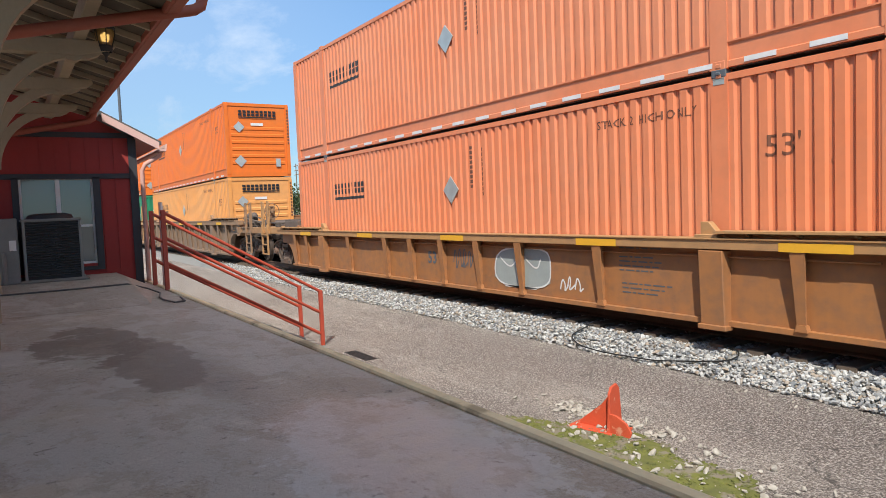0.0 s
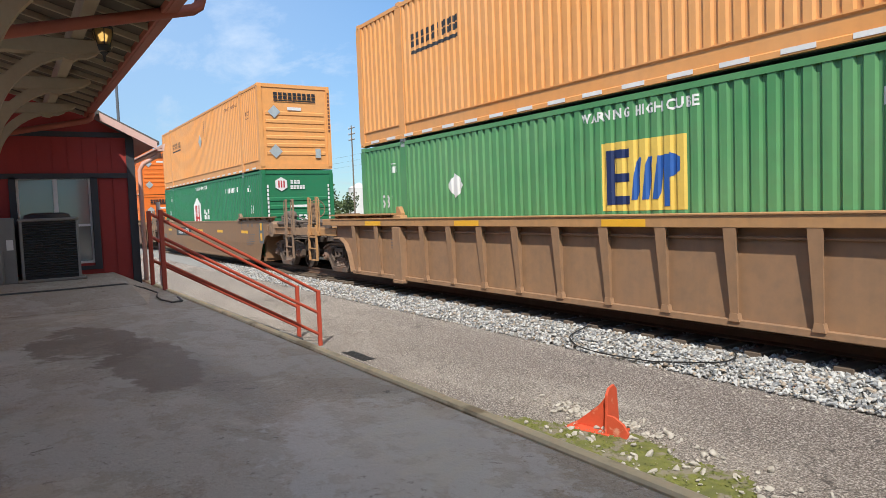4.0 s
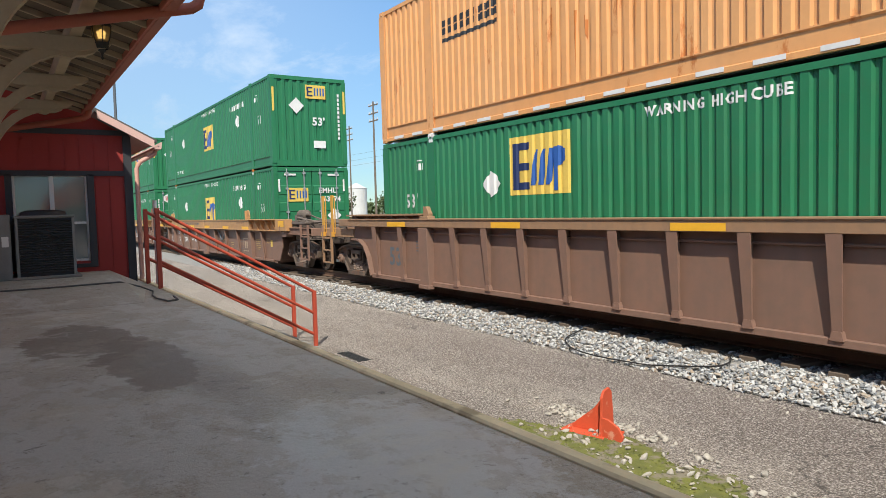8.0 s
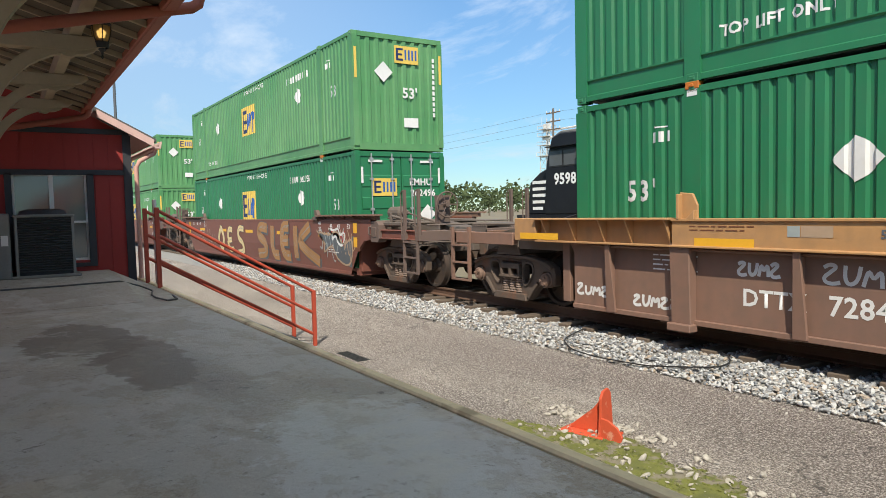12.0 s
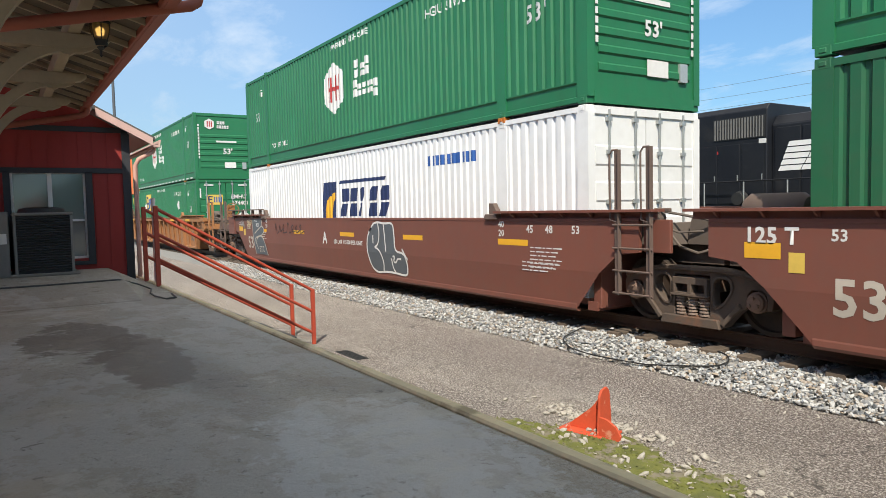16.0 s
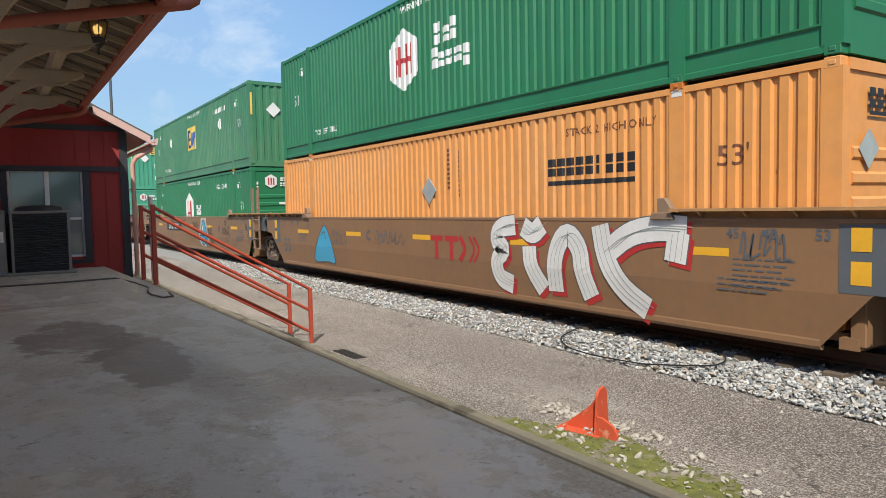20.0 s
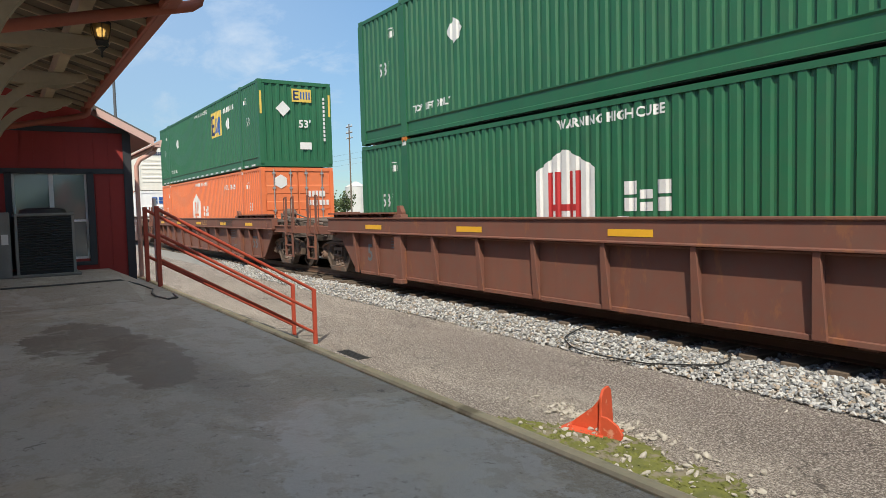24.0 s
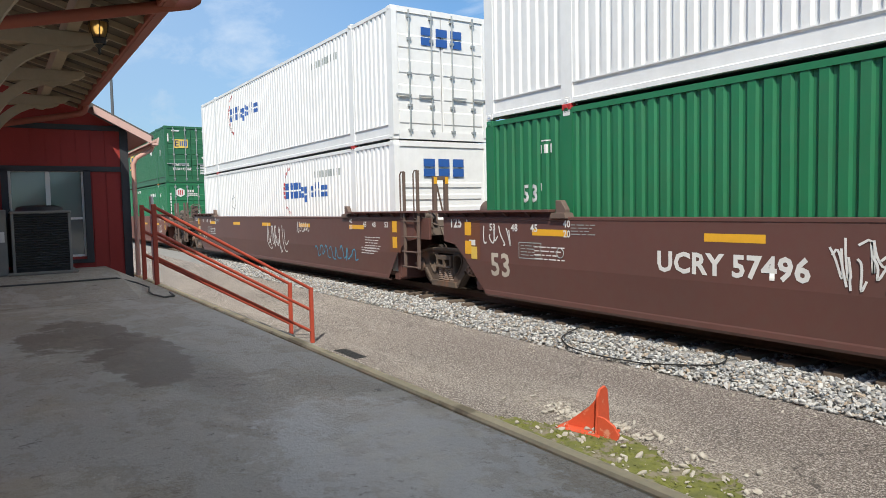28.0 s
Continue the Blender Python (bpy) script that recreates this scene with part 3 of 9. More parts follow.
def bolster_end(g):
    """End of the cross bolster in the side frame's opening: a lipped box with two pockets."""
    g.plate([(-0.265, 0.46), (0.265, 0.46), (0.265, 0.70), (-0.265, 0.70)], [[(-0.22, 0.50), (-0.03, 0.50), (-0.03, 0.61), (-0.22, 0.61)], [(0.03, 0.50), (0.22, 0.50), (0.22, 0.61), (0.03, 0.61)]], -1.19, -1.05)
    g.box(-0.28, 0.28, -1.215, -1.05, 0.455, 0.485)
    g.box(-0.24, 0.24, -1.05, 1.05, 0.5, 0.72)


def spring_coil(g):
    prof = []
    for i in range(6):
        z = 0.20 + i * 0.042
        prof += [(z, 0.05), (z + 0.008, 0.078), (z + 0.026, 0.078), (z + 0.034, 0.05)]
    g.lathe(prof, "z", (0, 0, 0), 10)


def wheelset(g):
    for s in (1, -1):
        prof = [(s * 0.68, 0.1), (s * 0.685, 0.16), (s * 0.71, 0.38), (s * 0.675, 0.40), (s * 0.675, 0.485), (s * 0.70, 0.485), (s * 0.712, 0.46), (s * 0.81, 0.455), (s * 0.81, 0.40), (s * 0.755, 0.385), (s * 0.74, 0.17), (s * 0.80, 0.14), (s * 0.80, 0.09)]
        g.lathe(prof, "y", (0, 0, 0), 28)
        g.lathe([(s * 0.8, 0.085), (s * 0.93, 0.085), (s * 0.93, 0.12), (s * 1.10, 0.125)], "y", (0, 0, 0), 16)
        g.tube((0.2, s * 0.73, 0.2), (0.24, s * 0.765, 0.24), 0.03, 6)
    g.tube((0, -0.7, 0), (0, 0.7, 0), 0.085, 12)


def bearing_cap(g):
    """Bearing end with its ring and three bolts, towards -y."""
    g.lathe([(-1.05, 0.128), (-1.14, 0.132), (-1.15, 0.115), (-1.19, 0.112), (-1.215, 0.085), (-1.215, 0.0)], "y", (0, 0, 0), 18)
    for k in range(3):
        a = k * 2.094
        g.tube((0.06 * math.cos(a), -1.205, 0.06 * math.sin(a)), (0.06 * math.cos(a), -1.245, 0.06 * math.sin(a)), 0.022, 6)


TRUCK = surface("truck_steel", (0.085, 0.064, 0.052), (0.125, 0.085, 0.058), rough=0.8, scale=4, fine=30, amount=0.7, stain=(0.17, 0.075, 0.04), stain_scale=3.0)
WHEEL = surface("wheel_steel", (0.05, 0.042, 0.038), (0.10, 0.065, 0.045), rough=0.7, metal=0.3, scale=5, amount=0.8)
CAP_STEEL = surface("bearing_cap_steel", (0.20, 0.125, 0.09), (0.13, 0.085, 0.065), rough=0.75, scale=6, fine=40, amount=0.7)
SPRING = surface("spring_steel", (0.27, 0.20, 0.16), rough=0.7, scale=8)
WHEELS = []


def truck(car, x, tint=None):
    for turn in (0, 180):
        part("truck_side_frame", shared("sideframe", sideframe, 0.01), tint or TRUCK, car, at=pose(x, 0, 0, 0, 0, turn))
    for dx in (-0.18, 0.0, 0.18):
        for y in (-1.09, 1.09):
            part("spring", shared("spring_coil", spring_coil), SPRING, car, at=(x + dx, y, 0))
    part("bolster", shared("bolster", lambda g: (bolster_end(g), g.plate([(-0.265, 0.46), (0.265, 0.46), (0.265, 0.70), (-0.265, 0.70)], [], 1.05, 1.19)), 0.006), tint or TRUCK, car, at=(x, 0, 0))
    for a in (-0.93, 0.93):
        w = part("wheelset", shared("wheelset", wheelset, 0.0, True), WHEEL, car, at=(x + a, 0, 0.46))
        WHEELS.append((w, x + a))
        for turn in (0, 180):
            part("bearing_cap", shared("bearing_cap", bearing_cap, 0.0, True), CAP_STEEL, w, at=pose(0, 0, 0, 0, 0, turn))


def both_ends(pts):
    """Outline of a car side from its front half (x, z), mirrored to the rear."""
    return pts + [(-x, z) for x, z in reversed(pts)]


RIBBED_SIDE = both_ends([(9.6, 1.32), (9.6, 0.98), (9.25, 0.97), (8.98, 0.86), (8.78, 0.62), (8.62, 0.18)])
BOXED_SIDE = [(9.0, 1.2), (9.0, 0.62), (8.72, 0.2), (-8.15, 0.2), (-8.15, 0.98), (-8.3, 1.2)]
FOLD, LEAN = 0.70, 0.10
WEDGE_SIDE = both_ends([(9.7, 1.2), (9.7, 0.98), (9.3, 0.94), (8.95, 0.62), (8.5, 0.2)])
SMOOTH_SIDE = both_ends([(9.3, 1.47), (9.3, 1.02), (8.92, 0.97), (8.58, FOLD)])


RIBBED_RIBS = [-8.3] + [-7.1 + 1.015 * i for i in range(15)] + [8.3]
LOW_RIBS = [-8.2, -7.3, -4.45, -2.46, -1.3, -0.08, 1.14, 2.36, 4.19, 7.2, 8.2]


def rib(g):
    """Upright stiffener: a web that deepens to the top, a face flange and a foot at the bottom sill."""
    g.prism([(-1.38, 0.20), (-1.44, 0.20), (-1.53, 1.32), (-1.38, 1.32)], "x", -0.012, 0.012)
    for z0, z1, y0, y1, w0, w1 in ((0.24, 1.32, -1.44, -1.545, 0.05, 0.085),):
        n = len(g.v)
        g.v += [(-w0, y0, z0), (w0, y0, z0), (w0, y0 - 0.02, z0), (-w0, y0 - 0.02, z0), (-w1, y1 + 0.02, z1), (w1, y1 + 0.02, z1), (w1, y1, z1), (-w1, y1, z1)]
        g.f += [tuple(n + i for i in q) for q in ((0, 1, 2, 3), (7, 6, 5, 4), (0, 4, 5, 1), (1, 5, 6, 2), (2, 6, 7, 3), (3, 7, 4, 0))]
    g.prism([(-0.075, 0.20), (0.075, 0.20), (0.05, 0.30), (-0.05, 0.30)], "y", -1.475, -1.40)


def tapered_rib(g):
    """Upright stiffener whose face widens downwards while its web grows shallower."""
    g.prism([(-1.38, 0.20), (-1.44, 0.20), (-1.53, 1.14), (-1.38, 1.14)], "x", -0.02, 0.02)
    n = len(g.v)
    g.v += [(-0.085, -1.42, 0.16), (0.085, -1.42, 0.16), (0.085, -1.46, 0.16), (-0.085, -1.46, 0.16), (-0.04, -1.50, 1.14), (0.04, -1.50, 1.14), (0.04, -1.54, 1.14), (-0.04, -1.54, 1.14)]
    g.f += [tuple(n + i for i in q) for q in ((0, 1, 2, 3), (7, 6, 5, 4), (0, 4, 5, 1), (1, 5, 6, 2), (2, 6, 7, 3), (3, 7, 4, 0))]


def box_guide(g):
    """Tall container guide: a bent plate with a slanted lip."""
    g.prism([(-0.13, 1.48), (0.13, 1.48), (0.13, 1.66), (0.06, 1.80), (-0.13, 1.82)], "y", -1.50, -1.46)
    g.box(-0.13, -0.09, -1.58, -1.46, 1.48, 1.80)
    g.prism([(0.0, 1.48), (0.13, 1.48), (0.13, 1.60)], "y", -1.57, -1.50)


def boxed_sill(car, sill, body, m, turn):
    """Top sill of a car with box-section ends: a closed middle, open flanged stretches with gussets, closed end boxes."""
    mid = [(-1.33, 1.13), (-1.575, 1.13), (-1.575, 1.155), (-1.545, 1.16), (-1.545, 1.455), (-1.57, 1.46), (-1.57, 1.49), (-1.33, 1.49)]
    e0, e1 = (-9.37, 9.79) if turn == 0 else (-9.79, 9.37)
    for a, b in ((-6.22, -0.012), (0.012, 6.22)):
        part("top_sill", shared("mid_sill%d" % (a > -1), lambda g: g.prism(mid, "x", a, b), 0.005), sill, car, at=m)
    for s in (-1, 1):
        a, b = sorted((s * 6.225, s * 8.85))
        part("sill_web", shared("sill_web%d" % s, lambda g: (g.box(a, b, -1.44, -1.36, 1.15, 1.47), g.box(a, b, -1.575, -1.44, 1.13, 1.155)), 0.004), sill, car, "recessed tan sill web", at=m)
        part("sill_flange", shared("sill_flange%d" % s, lambda g: g.box(a, b, -1.62, -1.34, 1.472, 1.50), 0.006), sill, car, at=m)
        for x in (6.30, 6.95, 7.45, 8.05, 8.65):
            part("gusset", shared("sill_gusset", lambda g: g.prism([(-1.44, 1.156), (-1.47, 1.156), (-1.61, 1.471), (-1.44, 1.471)], "x", -0.012, 0.012)), sill, car, at=m @ pose(s * x, 0, 0))
        a, b = sorted((s * 8.855, e1 if s > 0 else e0))
        part("sill_end_box", shared("sill_end%d%d" % (s, turn), lambda g: g.box(a, b, -1.56, -1.34, 1.14, 1.50), 0.008), sill, car, at=m)


def post_rib(g):
    g.v += [(-0.17, -1.38, 0.10), (0.17, -1.38, 0.10), (0.17, -1.52, 0.10), (-0.17, -1.52, 0.10), (-0.17, -1.38, 1.30), (0.17, -1.38, 1.30), (0.17, -1.56, 1.30), (-0.17, -1.56, 1.30)]
    g.f += [(0, 1, 2, 3), (7, 6, 5, 4), (0, 4, 5, 1), (1, 5, 6, 2), (2, 6, 7, 3), (3, 7, 4, 0)]
    g.box(-0.2, 0.2, -1.55, -1.4, 0.07, 0.15)


def ladder(g):
    """Corner steps: two flat hangers with rungs."""
    for x in (-0.27, 0.27):
        g.box(x - 0.03, x + 0.03, -1.50, -1.45, 0.34, 1.34)
    for z in (0.36, 0.68, 1.0):
        g.box(-0.27, 0.27, -1.51, -1.45, z - 0.016, z + 0.016)


def stanchion(g):
    """Upright channel post with a bent hand grip beside it."""
    g.prism([(-0.06, 0.012), (-0.06, -0.012), (0.045, -0.012), (0.045, -0.05), (0.06, -0.05), (0.06, 0.012)], "z", 0, 1.05)
    g.box(-0.085, 0.085, -0.055, 0.05, -0.02, 0.10)


def hand_grip(g):
    """Bent round bar beside a post."""
    g.pipe([(0.0, 0, 0.02), (-0.12, -0.02, 0.06), (-0.13, -0.02, 0.45), (-0.13, -0.02, 0.96), (-0.08, -0.02, 1.02), (0.0, 0, 1.02)], 0.015, 6)


def brake_wheel(g):
    g.ring((0, 0, 0), "x", 0.27, 0.016, 22)
    for i in range(6):
        a = i * math.pi / 3
        g.tube((0, 0, 0), (0, 0.27 * math.cos(a), 0.27 * math.sin(a)), 0.012, 5)
    g.lathe([(-0.1, 0.0), (-0.1, 0.05), (0.03, 0.05), (0.03, 0.0)], "x", (0, 0, 0), 10)


def coupler(g):
    g.box(0, 0.78, -0.1, 0.1, 0.76, 0.96)
    g.prism([(0.62, -0.17), (0.95, -0.2), (1.0, -0.08), (0.86, 0.0), (0.86, 0.1), (0.98, 0.19), (0.66, 0.2)], "z", 0.70, 1.02)


def end_pieces(kind):
    """Named pieces of a car's end, with their shapes."""
    if kind == "couple":
        return (("centre_sill", lambda g: g.prism([(8.3, 0.60), (8.3, 1.42), (9.7, 1.42), (11.0, 1.26), (11.75, 1.10), (11.75, 0.80), (10.9, 0.74), (9.2, 0.74)], "y", -0.36, 0.36)),
                ("walkway", lambda g: [g.box(9.62 + 0.065 * i, 9.65 + 0.065 * i, -1.36, -0.62, 1.38, 1.41) for i in range(19)] + [g.box(9.6, 10.86, y, y + 0.03, 1.34, 1.41) for y in (-1.36, -0.65)]),
                ("far_walkway", lambda g: g.box(9.6, 10.86, 0.62, 1.36, 1.38, 1.41)),
                ("bulkhead", lambda g: g.box(8.3, 8.46, -1.34, 1.34, 0.2, 1.30)),
                ("end_box", lambda g: g.prism([(8.46, 0.98), (9.58, 0.98), (9.58, 1.44), (8.46, 1.44)], "y", -1.30, 1.30)),
                ("side_bracket", lambda g: (g.box(9.6, 11.44, -1.42, -1.30, 1.04, 1.25), g.box(9.6, 11.44, -1.46, -1.42, 1.04, 1.07), g.box(9.6, 11.44, -1.46, -1.42, 1.22, 1.25))),
                ("far_side_bracket", lambda g: g.box(9.6, 11.44, 1.30, 1.42, 1.04, 1.25)),
                ("corner_box", lambda g: (g.prism([(9.30, 0.96), (9.62, 0.96), (9.70, 1.05), (9.70, 1.36), (9.60, 1.44), (9.30, 1.44)], "y", -1.50, -1.28), g.box(9.36, 9.58, -1.52, -1.50, 1.08, 1.30))),
                ("bolster_arm", lambda g: g.prism([(9.66, 0.86), (10.34, 0.86), (10.24, 1.10), (9.76, 1.10)], "y", -1.2, 1.2)),
                ("end_beam", lambda g: (g.box(11.30, 11.46, -1.42, 1.42, 1.02, 1.24),)),
                ("cross_brace", lambda g: (g.tube((9.75, -1.2, 1.55), (10.5, -0.4, 1.30), 0.035, 6), g.tube((9.75, -1.2, 1.30), (9.75, -1.2, 1.62), 0.035, 6))),
                ("crossover_step", lambda g: [g.box(10.95 + 0.07 * i, 10.98 + 0.07 * i, -1.0, 1.0, 1.34, 1.37) for i in range(7)] + [g.box(10.95, 11.42, s * 0.96 - 0.02, s * 0.96 + 0.02, 1.22, 1.36) for s in (-1, 1)]),
                ("brake_cylinder", lambda g: g.lathe([(0.0, 0.0), (0.0, 0.15), (0.5, 0.15), (0.55, 0.07), (0.75, 0.05), (0.75, 0.0)], "x", (9.0, -0.75, 1.62), 14)),
                ("cylinder_bracket", lambda g: g.box(9.1, 9.16, -0.9, -0.6, 1.42, 1.56)),
                ("cylinder_bracket_front", lambda g: g.box(9.4, 9.46, -0.9, -0.6, 1.42, 1.56)),
                ("brake_rod", lambda g: g.pipe([(9.7, -0.75, 1.62), (10.2, -0.72, 1.52), (10.8, -0.5, 1.36), (11.2, -0.45, 1.2)], 0.026, 6)),
                ("air_line", lambda g: g.pipe([(9.4, -1.1, 1.5), (9.9, -1.05, 1.48), (10.3, -1.1, 1.46), (10.7, -1.0, 1.2), (11.1, -0.7, 0.98), (11.6, -0.5, 0.92)], 0.02, 6)),
                ("uncoupling_lever", lambda g: g.pipe([(11.34, -1.5, 0.84), (11.42, -1.35, 1.02), (11.5, -0.9, 1.0), (11.56, -0.3, 0.98), (11.9, -0.12, 1.05)], 0.02, 6)),
                ("hand_rail", lambda g: g.pipe([(9.32, -1.46, 1.1), (9.32, -1.56, 1.14), (9.32, -1.56, 1.3), (9.32, -1.46, 1.34)], 0.02, 6)))
    return (("centre_sill", lambda g: g.box(8.3, 9.8, -0.36, 0.36, 0.80, 1.18)),
            ("bulkhead", lambda g: g.box(8.3, 8.46, -1.34, 1.34, 0.15, 1.30)),
            ("end_box", lambda g: g.prism([(8.46, 1.08), (9.30, 1.08), (9.22, 1.40), (8.46, 1.36)], "y", -1.05, 1.05)),
            ("side_bracket", lambda g: (g.prism([(8.46, 1.08), (9.4, 1.08), (9.25, 0.88), (8.46, 0.78)], "y", -1.42, -1.30),)),
            ("far_side_bracket", lambda g: g.prism([(8.46, 1.08), (9.4, 1.08), (9.25, 0.88), (8.46, 0.78)], "y", 1.30, 1.42)),
            ("pivot_casting", lambda g: g.prism([(9.3, 1.08), (9.85, 1.08), (9.75, 1.46), (9.38, 1.5)], "y", -0.5, 0.5)),
            ("brake_valve", lambda g: (g.box(8.9, 9.12, -1.18, -0.9, 1.38, 1.58), g.lathe([(0.0, 0.0), (0.0, 0.075), (0.2, 0.075), (0.24, 0.03), (0.24, 0.0)], "x", (9.12, -1.04, 1.48), 10), g.box(8.95, 9.05, -1.22, -1.18, 1.42, 1.5))),
            ("air_pipe", lambda g: g.pipe([(8.5, -1.2, 1.42), (8.9, -1.25, 1.44), (9.3, -1.22, 1.40), (9.6, -1.05, 1.28), (9.95, -1.0, 1.3)], 0.017, 6)),
            ("train_line_hose", lambda g: g.pipe([(9.2, -0.8, 1.3), (9.5, -0.9, 1.08), (9.8, -0.92, 1.0), (10.0, -0.85, 1.06)], 0.024, 6)),
            ("lever", lambda g: (g.box(9.3, 9.34, -1.1, -1.06, 1.1, 1.62), g.box(9.22, 9.5, -1.11, -1.07, 1.56, 1.61))),
            ("brake_rod", lambda g: g.pipe([(8.6, -0.9, 1.5), (9.2, -0.8, 1.55), (9.9, -0.5, 1.4)], 0.022, 6)))


def guide(g):
    """Container guide on the top sill."""
    g.prism([(-0.1, 1.46), (0.12, 1.46), (0.12, 1.60), (0.02, 1.74), (-0.1, 1.74)], "y", -1.50, -1.40)
    g.prism([(-0.18, 1.46), (0.2, 1.46), (0.16, 1.55), (-0.14, 1.55)], "y", -1.56, -1.38)


def on_side(g, x0, x1, z0, z1, y):
    g.quad((x0, y, z0), (x1, y, z0), (x1, y, z1), (x0, y, z1))


def small_print(g, x, z, w, rows, y, h=0.03):
    """Rows of small unreadable print as broken bars."""
    for i in range(rows):
        a, end = x - w / 2, x + w / 2 - 0.12 * ((i * 7) % 3) * w
        k = i * 3
        while a < end - 0.03:
            b = min(end, a + (0.09, 0.16, 0.06, 0.12, 0.2)[k % 5])
            on_side(g, a, b, z - i * h * 2.1, z - i * h * 2.1 + h * 0.62, y)
            a, k = b + 0.03, k + 1


def well_car(label, style, body, sill, front, rear, marks=None, deck=None, posts=True):
    """Intermodal well car; origin at rail height below the middle of its well. front, rear: 'couple' or 'joint' (rear joints carry the shared truck)."""
    car = thing("well_car", label, "rail car", "well cars")
    deck = deck or sill
    post_paint = BODY["post_yellow"] if posts == "yellow" else deck
    grimy = ("centre_sill", "walkway", "far_walkway", "bolster_arm", "cross_brace", "crossover_step", "brake_cylinder", "cylinder_bracket", "cylinder_bracket_front", "brake_rod", "air_line", "uncoupling_lever", "end_box", "brake_valve", "air_pipe", "train_line_hose", "pivot_casting")
    for turn in (0, 180):
        m = pose(0, 0, 0, 0, 0, turn)
        if style == "low":
            m = m @ Matrix.Diagonal((1, 1, 0.79, 1))
        if style in ("ribbed", "low"):
            part("side_plate", shared("rplate", lambda g: g.prism(RIBBED_SIDE, "y", -1.385, -1.35)), body, car, at=m)
            part("top_sill", shared("rsill", lambda g: g.prism([(-1.33, 1.32), (-1.55, 1.32), (-1.55, 1.465), (-1.57, 1.467), (-1.57, 1.495), (-1.33, 1.495)], "x", -9.6, 9.6), 0.006), sill, car, at=m)
            part("bottom_sill", shared("bsill", lambda g: g.box(-8.6, 8.6, -1.45, -1.33, 0.13, 0.22), 0.008), body, car, at=m)
            part("side_pipe", shared("spipe", lambda g: g.tube((-8.0, -1.42, 1.2), (8.0, -1.42, 1.2), 0.018, 6)), body, car, at=m)
            for x in (LOW_RIBS if style == "low" else RIBBED_RIBS):
                if abs(abs(x) - 6.12) < 0.3:
                    continue
                part("rib", shared("rib", rib), body, car, at=m @ pose(x, 0, 0))
            for x in (-6.12, 6.12):
                part("bracket_post", shared("post_rib", post_rib, 0.01), body, car, at=m @ pose(x, 0, 0))
        elif style == "boxed":
            part("side_plate", shared("wplate", lambda g: g.prism(WEDGE_SIDE, "y", -1.385, -1.35)) if sill is body else shared("bplate", lambda g: g.prism(BOXED_SIDE, "y", -1.385, -1.35)), body, car, at=m)
            if sill is not body:
                boxed_sill(car, sill, body, m, turn)
            else:
                part("top_sill", shared("bxsill", lambda g: g.prism([(-1.33, 1.12), (-1.57, 1.12), (-1.57, 1.15), (-1.54, 1.155), (-1.54, 1.445), (-1.57, 1.45), (-1.57, 1.485), (-1.33, 1.485)], "x", -9.76, 9.76), 0.006), sill, car, at=m)
            part("bottom_sill", shared("bbsill", lambda g: g.box(-8.15, 8.15, -1.43, -1.33, 0.14, 0.21), 0.008), body, car, at=m)
            part("side_pipe", shared("spipe2", lambda g: g.tube((-7.7, -1.47, 1.1), (7.7, -1.47, 1.1), 0.02, 6)), body, car, at=m)
            for x in ((-8.3, -7.25, -4.71, -3.19, -1.66, -0.13, 1.4, 2.93, 4.6, 7.3, 8.3) if sill is body else (-7.35, -4.6, -3.07, -1.53, 1.53, 3.07, 4.6, 7.35)):
                part("rib", shared("brib", tapered_rib, 0.006), body, car, at=m @ pose(x, 0, 0))
            for x in (-6.12, 6.12) if sill is body else (-6.12, 0.0, 6.12):
                part("bracket_post", shared("post_rib2", lambda g: (g.prism([(-1.38, 0.10), (-1.50, 0.10), (-1.54, 1.17), (-1.38, 1.17)], "x", -0.15, 0.15), g.box(-0.18, 0.18, -1.56, -1.4, 0.06, 0.16)), 0.012), body, car, at=m @ pose(x, 0, 0))
        else:
            part("side_plate", shared("splate", lambda g: g.prism(SMOOTH_SIDE, "y", -1.50, -1.44)), body, car, at=m)
            part("lower_side_plate", shared("slower", lambda g: g.prism([(-1.50, FOLD), (-1.50 + LEAN * (FOLD - 0.12), 0.12), (-1.38, 0.12), (-1.44, FOLD)], "x", -8.05, 8.05)), body, car, at=m)
            for s in (-1, 1):
                part("side_corner", shared("scorner%d" % s, lambda g: g.quad((s * 8.05, -1.50, FOLD), (s * 8.58, -1.50, FOLD), (s * 8.05, -1.442, 0.12))), body, car, at=m)
            part("lower_fold", shared("sfold", lambda g: g.prism([(-1.455, 0.12), (-1.455, 0.18), (-1.450, 0.2), (-1.39, 0.2), (-1.36, 0.08), (-1.42, 0.08)], "x", -8.05, 8.05)), body, car, at=m)
            part("top_sill", shared("ssill", lambda g: g.box(-9.3, 9.3, -1.508, -1.34, 1.43, 1.485), 0.008), body, car, at=m)
        for s in (-1, 1):
            if style == "boxed" and sill is not body:
                part("container_guide", shared("box_guide", box_guide, 0.008), sill, car, at=m @ pose(s * 6.0, 0, 0))
                continue
            part("end_flange", shared("flange", lambda g: (g.box(-1.7, 1.7, -1.60, -1.34, 1.565, 1.60), g.box(-1.65, 1.6, -1.46, -1.36, 1.47, 1.57), *[g.prism([(-1.58, 1.565), (-1.46, 1.565), (-1.46, 1.47)], "x", x, x + 0.03) for x in (-1.3, -0.7, -0.1, 0.5, 1.1)])), sill, car, at=m @ pose(s * 7.9, 0, 0))
            part("container_guide", shared("guide", guide, 0.008), deck, car, at=m @ pose(s * 6.05, 0, 0))
